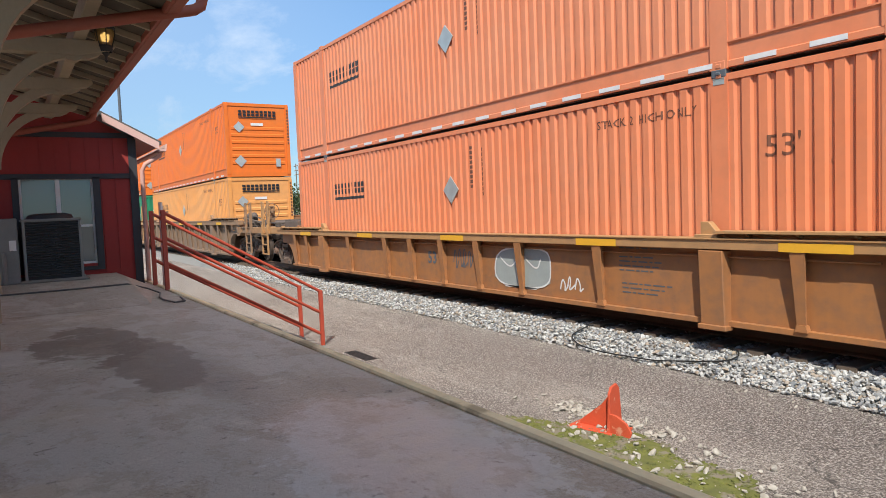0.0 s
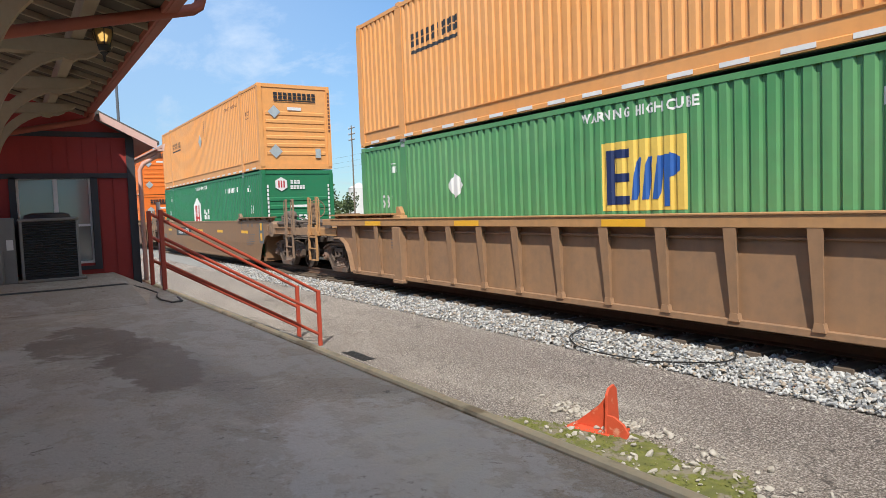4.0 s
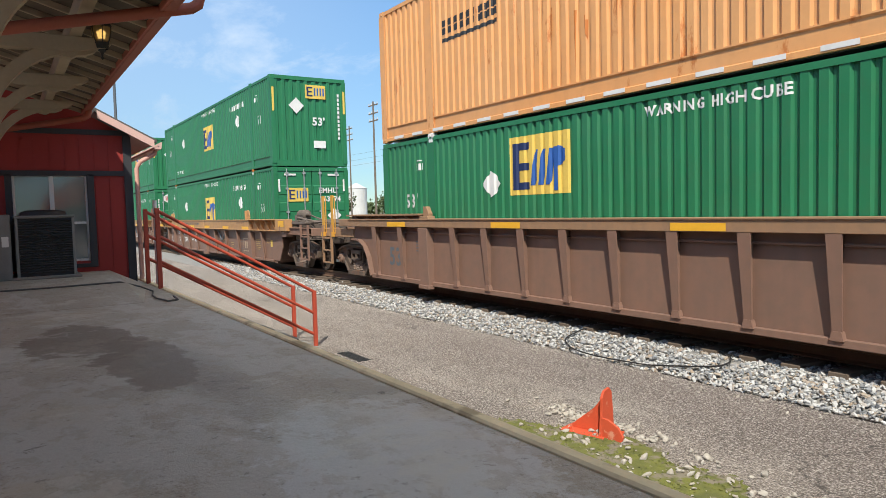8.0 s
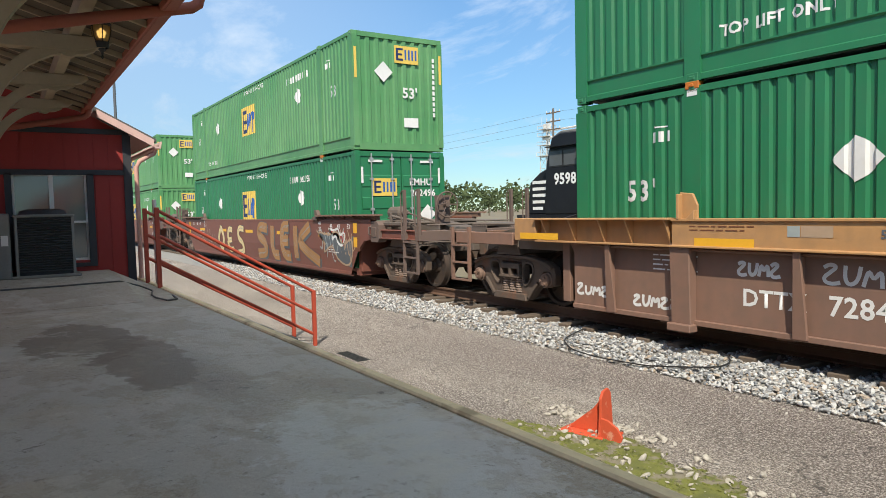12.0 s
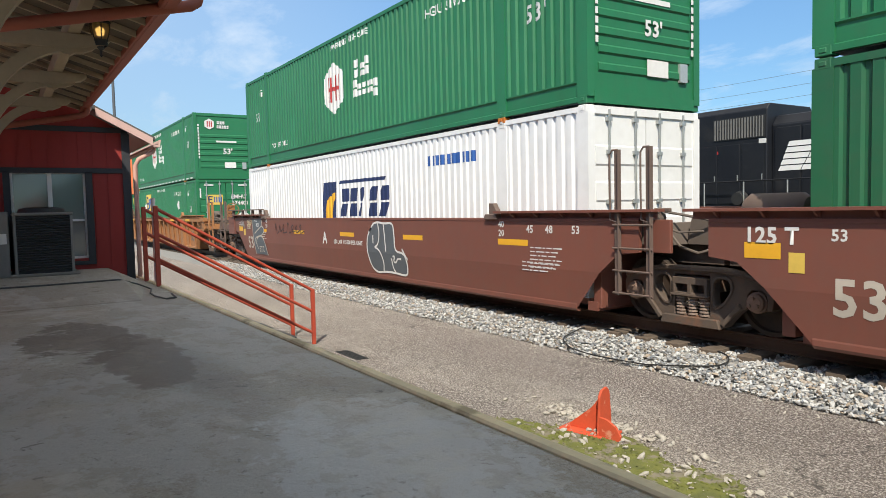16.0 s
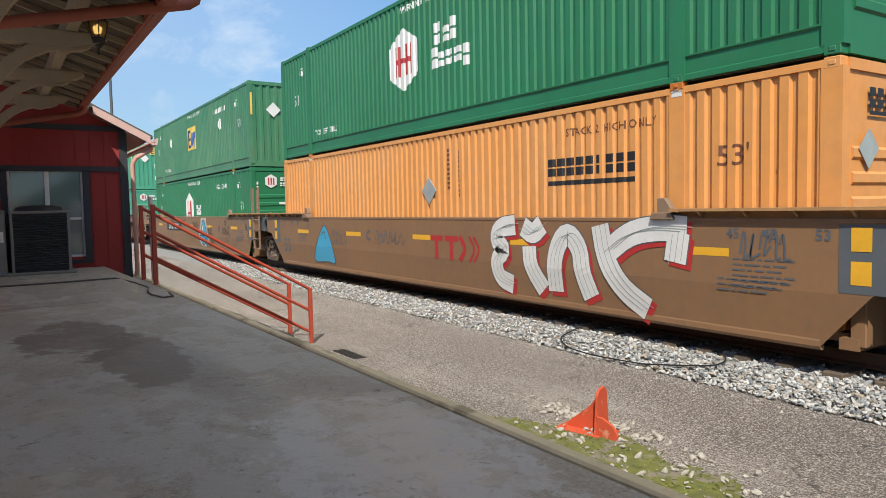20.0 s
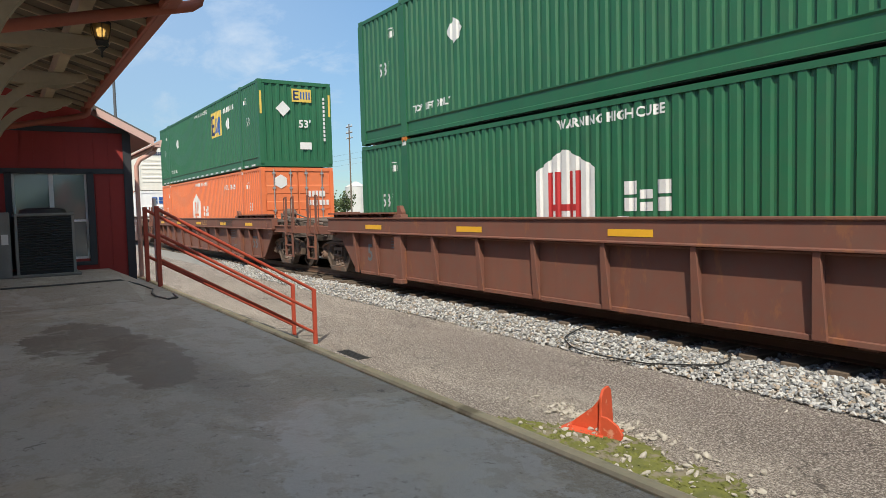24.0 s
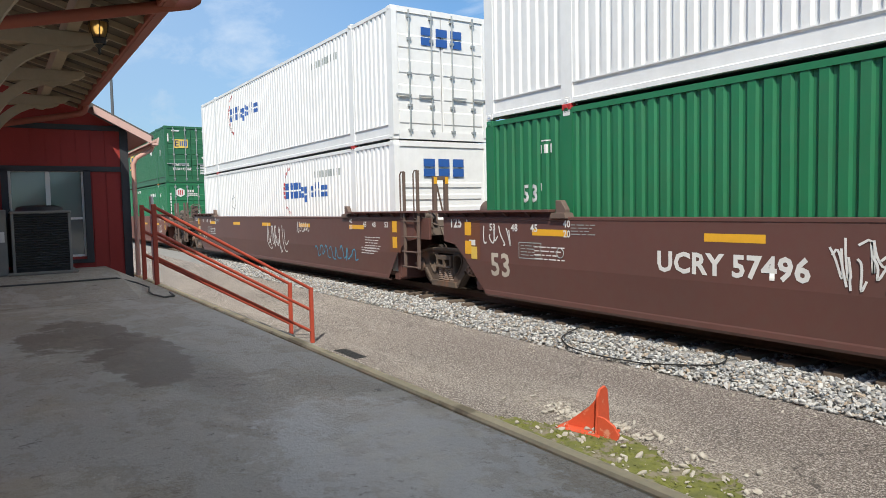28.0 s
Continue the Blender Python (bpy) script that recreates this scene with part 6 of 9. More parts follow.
def red_mark(car):
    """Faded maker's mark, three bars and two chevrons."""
    g = G()
    for x in (0.4, 0.92):
        on_side(g, x, x + 0.44, 1.03, 1.13, -1.505)
        on_side(g, x + 0.16, x + 0.28, 0.68, 1.03, -1.505)
    ribbon(g, [(1.42, 1.13), (1.62, 0.9), (1.42, 0.68)], 0.1, -1.506)
    ribbon(g, [(1.72, 1.13), (1.92, 0.9), (1.72, 0.68)], 0.05, -1.506)
    ribbon(g, [(1.86, 1.13), (2.06, 0.9), (1.86, 0.68)], 0.05, -1.506)
    part("painted_mark", g, ink("red"), car, "faded red maker's mark")


art = lambda f, *a, **k: (lambda car: f(car, PRINT_Y["smooth"], *a, **k))
artr = lambda f, *a, **k: (lambda car: f(car, PRINT_Y["ribbed"], *a, **k))


def end_panel(x, w):
    """Dark repainted end of a car side, with its small print."""
    def make(car):
        part("repainted_panel", shared("slate_panel%.1f" % w, lambda g: on_side(g, -w / 2, w / 2, 0.16, 1.12, 0)), ink("slate"), car, "dark slate repainted side panel", at=(x, -1.389, 0))
        part("stencil", shared("panel_print", lambda g: small_print(g, 0, 0.95, 0.6, 3, 0)), ink("white"), car, "small white stencilled print", at=(x, -1.394, 0))
    return make


def unit_marks(car):
    """Lettering along a ribbed unit: number, well length, boxed emblem and load print."""
    y = -1.389
    for k, words, size, x, colour in (("u125", "125-T", 0.3, -6.7, "white"), ("u_dt", "DTTX", 0.28, -4.98, "white"), ("u_no", "728473", 0.30, -3.84, "white"), ("u_53", "53", 0.5, 0.89, "slate")):
        word_on(car, k, words, size, x, 0.58, y, colour, 0.008)
    part("emblem", shared("boxed_emblem", lambda g: (on_side(g, -0.3, 0.3, 0.2, 0.23, 0), on_side(g, -0.3, 0.3, -0.23, -0.2, 0), on_side(g, -0.3, -0.27, -0.2, 0.2, 0), on_side(g, 0.27, 0.3, -0.2, 0.2, 0), on_side(g, -0.16, -0.02, -0.12, 0.12, 0), on_side(g, 0.04, 0.18, -0.12, 0.12, 0))), ink("sand"), car, "faded boxed emblem", at=(5.28, y, 0.6))
    for x, z, w, n in ((6.72, 0.8, 0.55, 6), (7.75, 0.85, 0.4, 3), (2.6, 0.72, 0.5, 3), (3.6, 0.62, 0.4, 4)):
        part("stencil", shared("load_print%.1f" % x, lambda g: small_print(g, 0, z, w, n, 0)), ink("yellow_old"), car, "faded yellow stencilled print", at=(x, y, 0))
    part("data_sign", shared("data_sign", lambda g: on_side(g, -0.09, 0.09, -0.11, 0.11, 0)), ink("yellow"), car, "small yellow data sign", at=(8.0, y, 0.72))


FLAG = [(-7.31, 1.44), (-7.26, 1.06), (-7.18, 0.66), (-7.08, 0.3), (-5.9, 0.3), (-6.0, 0.58), (-6.18, 0.81), (-6.36, 0.9), (-6.18, 0.98), (-6.11, 1.14), (-6.18, 1.22), (-6.35, 1.25), (-6.33, 1.44)]
FLAG_LINES = [[(-7.32, 1.44), (-7.29, 1.19), (-7.22, 0.79), (-7.07, 0.29)], [(-6.37, 1.44), (-6.32, 1.33), (-6.36, 1.22), (-6.75, 1.09), (-7.09, 0.96)], [(-6.36, 1.22), (-6.18, 1.18), (-6.12, 1.08), (-6.21, 0.97), (-6.42, 0.91), (-6.82, 0.87), (-7.05, 0.8), (-6.89, 0.59), (-6.78, 0.47)],
              [(-6.89, 0.59), (-6.88, 0.76), (-6.75, 0.86), (-6.42, 0.91), (-6.18, 0.81), (-6.01, 0.58), (-5.94, 0.36), (-5.88, 0.29)]]


def flag_panel(car):
    """Grey repainted patch with white sprayed loops and tags on it."""
    piece(car, -1.513, FLAG, (), "slate", None, 0.03, None, soft=0)
    strokes_on(car, -1.516, FLAG_LINES, "sand_white", 0.04)
    word_on(car, "flag_etc", "ETC", 0.26, -6.42, 0.46, -1.52, "sand_white", 0.004, "sprayed white word")
    word_on(car, "flag_831", "8-31", 0.17, -6.75, 1.25, -1.52, "white", 0.004, "sprayed white numerals")
    strokes_on(car, -1.516, [[(-7.1, 1.37), (-7.06, 1.41), (-7.0, 1.37)], [(-6.93, 1.41), (-6.97, 1.38), (-6.93, 1.36)], [(-6.85, 1.41), (-6.89, 1.38), (-6.78, 1.37)]], "white", 0.018)
    strokes_on(car, -1.508, wild(-7.9, 0.5, 5, 1.08, 1.42), "cream", 0.022)


def oxide_marks(car, joint=True):
    marks_for("smooth", "white", squares=False)(car)
    if joint:
        word_on(car, "joint125", "125 T", 0.26, -8.5, 1.28, -1.505, "white", 0.008)
    else:
        part("stencil", shared("joint_print", lambda g: small_print(g, 0, 1.3, 0.5, 3, 0)), ink("white"), car, "small white stencilled print", at=(-8.6, -1.505, 0))
    part("data_sign", shared("data_sign", lambda g: on_side(g, -0.09, 0.09, -0.11, 0.11, 0)), ink("yellow"), car, "small yellow data sign", at=(-8.2, -1.505, 1.0))
    part("reflector", shared("short_reflector", lambda g: on_side(g, -0.22, 0.22, -0.09, 0.09, 0)), ink("gold"), car, at=(-8.6, -1.505, 1.12))


def maroon_marks(car):
    """Small marks at the rear of a maroon car: load rating, boxed plate, tags and round emblem."""
    word_on(car, "joint125", "125 T", 0.26, -8.76, 1.37, -1.505, "white", 0.008)
    part("data_sign", shared("white_tag", lambda g: on_side(g, -0.1, 0.1, -0.05, 0.05, 0)), ink("white"), car, "small white data sign", at=(-8.36, -1.505, 1.02))
    part("data_sign", shared("data_sign", lambda g: on_side(g, -0.09, 0.09, -0.11, 0.11, 0)), ink("yellow"), car, "small yellow data sign", at=(-8.3, -1.505, 0.84))
    part("plate_border", shared("plate_border", lambda g: (on_side(g, -0.28, 0.28, 0.12, 0.135, 0), on_side(g, -0.28, 0.28, -0.135, -0.12, 0), on_side(g, -0.28, -0.265, -0.12, 0.12, 0), on_side(g, 0.265, 0.28, -0.12, 0.12, 0))), ink("grey"), car, "thin white painted box", at=(-6.76, -1.505, 0.94))
    part("stencil", shared("plate_print", lambda g: small_print(g, 0, 0.07, 0.46, 4, 0, 0.024)), ink("grey"), car, "small stencilled print", at=(-6.76, -1.505, 0.94))
    part("emblem", shared("round_emblem", lambda g: g.ring((0, 0, 0), "y", 0.075, 0.008, 20, 4)), ink("grey"), car, "small round emblem", at=(-6.05, -1.502, 0.93))
    part("stencil", shared("rear_print", lambda g: small_print(g, 0, 0, 0.5, 4, 0, 0.022)), ink("grey"), car, "small stencilled print", at=(-5.56, -1.505, 1.36))


def end_cabinet(car):
    """Shallow brown cabinet on the rear corner, with a small hatch."""
    box = part("end_cabinet", shared("end_cabinet", lambda g: g.box(-10.06, -9.34, -1.53, -1.38, 0.90, 1.52), 0.012), BODY["oxide"], car)
    part("hatch", shared("cabinet_hatch", lambda g: g.box(-9.72, -9.46, -1.545, -1.53, 1.28, 1.42), 0.006), BODY["oxide"], box)
    part("top_rail", shared("long_top_rail", lambda g: g.box(-9.93, -6.25, -1.56, -1.44, 1.74, 1.77)), BODY["grime"], car, "long grey rail plate")
    for x in (-9.5, -8.4, -7.3, -6.5):
        part("rail_bracket", shared("rail_bracket", lambda g: g.prism([(-0.10, 1.49), (0.10, 1.49), (0.05, 1.74), (-0.05, 1.74)], "y", -1.52, -1.46)), BODY["grime"], car, at=(x, 0, 0))
    strokes_on(car, -1.508, wild(-8.62, 0.45, 61, 1.1, 1.45) + wild(-8.6, 0.4, 62, 1.12, 1.4), "grey", 0.02)


CARS = {
    "s0": ("buff low-sided well car with graffiti panels", "low", "amber", "yellow_buff", "couple", "couple", with_art(marks_for("low", "slate", None), artr(piece, [(0, 0), (1.5, 0), (1.55, 0.5), (1.4, 0.68), (0.1, 0.66)], [[(0.2, 0.5), (0.5, 0.3), (0.7, 0.5)], [(0.9, 0.5), (1.2, 0.3), (1.3, 0.5)]], "grey", "white", 0.03, None, (1.5, 0.27), (1.0, 1.0), 1), artr(tag, 3.5, 0.42, 0.5, 0.3, 91, "white", 3), artr(tag, 0.6, 0.7, 0.8, 0.5, 92, "slate", 5), lambda car: word_on(car, "s0_53", "53", 0.34, -0.6, 0.65, -1.389, "slate", 0.01))),
    "s1": ("dusty buff ribbed well car, leading unit", "ribbed", "dusty", "buff", "couple", "joint", with_art(marks_for("ribbed", "slate", None), end_panel(-8.0, 1.5), lambda car: word_on(car, "b125w", "125T", 0.5, -8.1, 0.5, -1.394, "white", 0.012))),
    "s2": ("dusty buff ribbed well car, middle unit", "ribbed", "buff", "yellow_buff", "joint", "joint", with_art(marks_for("ribbed", "slate", None), end_panel(7.95, 1.1), end_panel(-7.7, 1.1), plain_word("b125x", "125T", 0.36, -7.72, 0.56, "white", -1.394), high_hose)),
    "s3": ("dusty buff ribbed well car, trailing unit", "ribbed", "buff", "yellow_buff", "joint", "couple", with_art(marks_for("ribbed", "slate", None), end_panel(7.9, 0.9))),
    "s4": ("tan smooth-sided well car with white lettering", "smooth", "tan_brown", "tan_brown", "couple", "couple", marks_for("smooth", "slate", plate=plate_dark("DTTX 646726", -3.2))),
    "s5": ("dull brown ribbed well car with red graffiti", "ribbed", "dull_brown", "buff", "couple", "couple", with_art(marks_for("ribbed", "slate", None), artr(tag, 0.9, 0.7, 0.7, 0.7, 5, "red", 7), plain_word("dt655", "DTTX 655397", 0.3, -5.0, 0.88, "sand_white"), scrawl("SMZA", -3.9, 0.72, 0.74, 0.30, 0.0, "grey", 0.022), scrawl("ZEBR", -3.9, 0.72, 0.42, 0.32, 0.0, "grey", 0.022))),
    "s6": ("dull brown ribbed well car with orange-tan top sill", "ribbed", "dull_brown", "buff", "couple", "couple", marks_for("ribbed", "slate")),
    "s7": ("brown ribbed well car with tan sill, leading unit", "boxed", "dull_brown", "yellow_buff", "couple", "joint", with_art(marks_for("boxed", "slate", None), unit_marks, sill_words, side_boxes, plain_word("unit_a7", "A", 0.26, -6.07, 0.85, "slate", -1.545), scrawl("TSPIT!", -7.0, 0.72, 0.36, 0.12), scrawl("ZUMZZ", -5.55, 0.8, 0.82, 0.17, 0.02), scrawl("ZUMZZ", -4.4, 1.14, 0.82, 0.19, 0.04), scrawl("ZUMZZ", -2.85, 1.05, 0.60, 0.23, 0.08))),
    "s8": ("brown ribbed well car with white graffiti and tan sill", "boxed", "dull_brown", "yellow_buff", "joint", "joint", with_art(
        marks_for("boxed", "white", None), sill_words, (lambda car: side_boxes(car, True)), plain_word("b125", "125-T", 0.29, -6.66, 0.61, "white"), plain_word("b53", "53", 0.38, -5.1, 0.58, "slate"), plain_word("unit_c8", "C", 0.24, -6.07, 0.85, "slate", -1.545), plain_word("half_tx", "TX", 0.44, -0.72, 0.63, "sand"),
        scrawl("ZUMZZ", 0.39, 1.14, 0.77, 0.22, 0.03), scrawl("TSPIT!", 0.42, 1.1, 0.50, 0.23, 0.03), scrawl("ZUMZZ", 1.85, 1.16, 0.44, 0.22, 0.08), scrawl("FORGE", 3.40, 1.14, 0.74, 0.26, 0.0, "sand", 0.026), scrawl("AUBOR", 3.5, 1.02, 0.42, 0.25, 0.0, "sand", 0.026),
        scrawl("ZUMZZ", -8.12, 0.66, 0.35, 0.14), scrawl("ZUMZZ", -7.02, 0.8, 0.30, 0.14), scrawl("ZUMZZ", -5.67, 1.06, 0.82, 0.18, 0.02), scrawl("TSPIT!", -5.65, 0.7, 0.32, 0.12), scrawl("ZUMZZ", -4.27, 1.05, 0.56, 0.20, 0.03), scrawl("TSPIT!", -4.23, 0.98, 0.34, 0.19, 0.03),
        scrawl("ZUMZZ", 5.0, 1.0, 0.5, 0.22, 0.05), scrawl("ZUMZZ", 6.5, 0.7, 0.34, 0.18, 0.0), scrawl("ZUMZZ", 7.65, 0.8, 0.30, 0.20, 0.02))),
    "s9": ("brown ribbed well car with scrawled graffiti and tan sill", "boxed", "dull_brown", "yellow_buff", "joint", "couple", with_art(
        marks_for("boxed", "white", None), sill_words, side_boxes, plain_word("dt728", "DTTX", 0.28, -4.95, 0.55, "white"), plain_word("no728", "728473", 0.30, -3.86, 0.55, "white"), plain_word("b53", "53", 0.38, 1.12, 0.60, "slate"), plain_word("l201", "L201-2", 0.15, 3.48, 0.66, "slate"), plain_word("twg", "TWG33", 0.2, 3.6, 0.48, "slate"), plain_word("perunit", "LD LMT PER UNIT", 0.13, -2.3, 0.38, "slate"),
        scrawl("ZUMZZ", 0.72, 0.72, 0.82, 0.18), scrawl("TSPIT!", 0.7, 0.75, 0.35, 0.15), scrawl("ZUMZZ", 1.85, 0.95, 0.46, 0.19, 0.09), scrawl("ZUMZZ", 3.2, 1.02, 0.82, 0.19, 0.04), scrawl("ZUMZZ", 4.75, 1.05, 0.64, 0.23, 0.06), scrawl("TSPIT!", 4.75, 1.0, 0.42, 0.21, 0.03),
        scrawl("ZUMZ", -8.1, 0.66, 0.36, 0.15), scrawl("ZUMZZ", -7.0, 0.78, 0.30, 0.15), scrawl("ZUMZ", -5.4, 0.55, 0.82, 0.15), scrawl("ZUMZZ", -4.4, 1.05, 0.80, 0.19, 0.02), scrawl("ZUMZZ", -2.8, 1.0, 0.60, 0.21, 0.06), scrawl("DEBUZ", -1.42, 1.22, 0.70, 0.25, 0.0, "sand", 0.026), scrawl("BXR", -1.15, 0.7, 0.45, 0.22, 0.0, "sand", 0.026))),
    "s10": ("oxide brown smooth well car covered in faded graffiti", "smooth", "oxide", "dull_brown", "couple", "couple", with_art(marks_for("smooth", "white", None), art(fat_strokes, OLD_LETTERS, "cream", "brown", 0.2), art(fat_strokes, TALL_LETTERS, "amber", "slate", 0.32), art(strokes_on, wild(-6.6, 2.4, 7), "sand"), art(piece, SHARD, (), "slate", "sand", 0.05, None, (6.1, 0.38), (1.15, 0.9), 0), art(piece, SHARD, (), "red", "white", 0.06, None, (6.9, 0.85), (0.5, 0.45), 0), art(strokes_on, wild(6.2, 1.6, 5), "grey"), art(strokes_on, wild(7.6, 0.8, 6), "sand"))),
    "s11": ("oxide brown smooth well car with pale graffiti", "smooth", "oxide", "oxide", "couple", "joint", with_art(oxide_marks, art(tag, -3.4, 1.0, 1.6, 0.5, 11, "cream", 9))),
    "s12": ("oxide brown smooth well car with scrawled tags", "smooth", "oxide", "oxide", "joint", "joint", with_art(oxide_marks, scrawl("ZUM", -4.9, 0.9, 0.95, 0.28, 0.0, "sand", 0.02, PRINT_Y["smooth"]), scrawl("DEBUE", -1.6, 1.5, 0.92, 0.28, 0.0, "sand", 0.022, PRINT_Y["smooth"]), scrawl("OUE", 1.65, 0.8, 0.92, 0.3, 0.0, "sand", 0.022, PRINT_Y["smooth"]), art(strokes_on, wild(3.1, 1.3, 91, 0.65, 1.2) + wild(3.2, 1.1, 92, 0.7, 1.15), "sand_white", 0.026), art(strokes_on, wild(5.0, 0.7, 93, 0.6, 1.2), "brown", 0.026))),
    "s13": ("oxide brown smooth well car with outlined graffiti letters", "smooth", "oxide", "oxide", "joint", "couple", with_art((lambda car: oxide_marks(car, False)), end_cabinet, scrawl("TIER", -7.95, 0.45, 1.32, 0.15, 0, "sand_white", 0.02, -1.504), scrawl("SEEK", -7.95, 0.45, 1.12, 0.15, 0, "sand_white", 0.02, -1.504), art(piece, FAT, FAT_IN, "slate", "white", 0.045), flag_panel, art(tag, -3.9, 1.2, 2.4, 0.4, 71, "black", 7), lambda car: word_on(car, "unit_a", "A", 0.42, -1.25, 0.95, -1.505, "white", 0.01), lambda car: word_on(car, "ldlmt", "LD LMT 115500 PER UNIT", 0.14, 0.15, 0.88, -1.505, "white", 0.004))),
    "s14": ("amber ribbed well car in worn paint", "ribbed", "amber", "amber", "couple", "couple", with_art(marks_for("ribbed", "slate"), artr(tag, -5.6, 0.65, 0.7, 0.6, 9, "grey", 6))),
    "s15": ("tan smooth well car with bubble graffiti, leading unit", "smooth", "tan_brown", "yellow_buff", "couple", "joint", with_art(marks_for("smooth", "slate", plate=plate_dark("DTTX 767293", 3.42)),
        art(piece, PALE, PALE_IN, "sand_white", "slate", 0.05, 0.13, (0, 0), (1, 1), 1), art(piece, BUBBLE, BUBBLE_IN, "mint", "black", 0.05, None, (0, 0), (1, 1), 1), lambda car: word_on(car, "unit_a2", "A", 0.36, 1.3, 1.02, -1.505, "black", 0.01), art(strokes_on, GHOST_LINES[:2], "brown", 0.018),
        scrawl("OUERUEGAPTIO", 2.22, 3.04, 1.25, 0.21, 0.0, "black", 0.024, PRINT_Y["smooth"]), scrawl("KOAST", 1.26, 1.66, 0.34, 0.41, 0.0, "black", 0.024, PRINT_Y["smooth"]), scrawl("CUUO", 4.54, 0.47, 0.31, 0.45, 0.0, "black", 0.024, PRINT_Y["smooth"]))),
    "s16": ("tan smooth well car with white and red graffiti", "smooth", "tan_brown", "yellow_buff", "joint", "joint", with_art(marks_for("smooth", "slate"), art(fat_strokes, [[(3.05, 1.36), (2.62, 1.32), (2.5, 1.08), (2.8, 0.95), (2.52, 0.78), (2.58, 0.45), (2.95, 0.36)], [(3.25, 1.34), (3.5, 1.2), (3.72, 1.38)], [(3.4, 1.02), (3.42, 0.7), (3.72, 0.34)], [(4.0, 0.34), (3.98, 0.9), (4.25, 1.3), (4.55, 1.05), (4.58, 0.7), (4.75, 0.32)], [(4.95, 1.38), (5.05, 0.9), (5.35, 0.5), (5.78, 0.26)], [(5.12, 1.02), (5.5, 1.28), (6.0, 1.36), (6.42, 1.34)], [(6.3, 1.3), (6.24, 0.92)]], "white", "red", 0.33), art(piece, PEAK, [[(0.55, 0.8), (0.75, 0.95), (0.8, 0.7)]], "aqua", "slate", 0.03, None, (-5.7, 0.24), (1.2, 0.95), 1), art(tag, -3.9, 1.0, 0.9, 0.5, 35, "slate", 5), art(tag, -1.3, 1.05, 1.3, 0.35, 36, "slate", 6), art(tag, 7.45, 1.2, 0.6, 0.5, 73, "slate", 5), lambda car: word_on(car, "unit_c", "C", 0.32, -2.3, 1.05, -1.505, "slate", 0.01), red_mark)),
    "s17": ("tan smooth well car with a blue graffiti figure", "smooth", "tan_brown", "yellow_buff", "joint", "couple", with_art(marks_for("smooth", "slate", plate=plate_dark("DTTX 767293", -3.2)),
        art(piece, HALO, (), "sand_white", None, 0.03, None), lambda car: piece(car, -1.5075, FIGURE, FIGURE_IN, "aqua", "black", 0.05, None, (0, 0), (1, 1), 1), lambda car: piece(car, -1.519, MOUTH, (), "white", "brown", 0.02, None, (0, 0), (1, 1), 0),
        art(strokes_on, DOODLES, "black", 0.026), art(strokes_on, GHOST_LINES, "brown", 0.018), art(strokes_on, CROSS[:1], "red", 0.045), art(strokes_on, CROSS[1:], "blue", 0.045), lambda car: word_on(car, "unit_b", "B", 0.28, -1.75, 1.05, -1.505, "black", 0.01),
        scrawl("TOBEX", 0.4, 1.07, 0.93, 0.33, 0.0, "black", 0.024, PRINT_Y["smooth"]), scrawl("OUIES", 2.79, 0.86, 0.81, 0.26, 0.0, "black", 0.024, PRINT_Y["smooth"]), scrawl("TMUAT", 2.99, 0.7, 0.6, 0.2, 0.0, "black", 0.024, PRINT_Y["smooth"]), scrawl("SBURT", 3.13, 0.72, 0.3, 0.27, 0.0, "black", 0.024, PRINT_Y["smooth"]), scrawl("KOAST", 5.08, 0.96, 0.82, 0.29, 0.0, "black", 0.024, PRINT_Y["smooth"]), scrawl("UREEMERA", -4.09, 2.19, 1.18, 0.21, 0.0, "black", 0.024, PRINT_Y["smooth"]), scrawl("ZUT", -1.41, 0.63, 1.13, 0.23, 0.0, "black", 0.024, PRINT_Y["smooth"]))),
    "s18": ("rusty ribbed well car with worn paint", "boxed", "rust", "rust", "couple", "couple", marks_for("boxed", "slate")),
    "s19": ("rust-brown ribbed well car with a rusty top sill", "boxed", "rust", "rust", "couple", "couple", marks_for("boxed", "slate")),
    "s20": ("rust-brown ribbed well car with scrawled top sill", "boxed", "rust", "rust", "couple", "couple", with_art(marks_for("boxed", "slate"), scrawl("UZRECORDS", 3.6, 1.9, 1.20, 0.20, 0.0, "black", 0.03, -1.541), scrawl("BUZO", 0.9, 0.9, 1.20, 0.2, 0.0, "amber", 0.03, -1.541))),
    "s21": ("maroon smooth well car with large outlined graffiti", "smooth", "maroon", "maroon", "couple", "joint", with_art(marks_for("smooth", "white", refl_z=1.24), maroon_marks, art(strokes_on, [[(0.95, 0.3), (1.2, 0.7), (1.2, 1.25), (2.0, 1.3), (1.9, 0.9), (1.5, 0.8), (2.1, 0.7), (2.3, 0.3)], [(2.3, 1.3), (2.35, 0.8), (2.7, 1.25), (2.9, 0.7), (2.8, 0.25)], [(3.1, 1.25), (3.0, 0.7), (3.5, 0.65), (3.1, 0.95), (3.7, 1.3)], [(3.9, 0.5), (4.0, 1.2), (4.35, 1.25), (4.4, 0.6), (4.9, 0.6), (5.2, 0.28)], [(4.5, 0.25), (4.85, 0.5), (4.6, 0.62)]], "cream", 0.045), lambda car: word_on(car, "uc2", "UCRY 57496", 0.36, -3.2, 0.90, -1.505, "white", 0.012))),
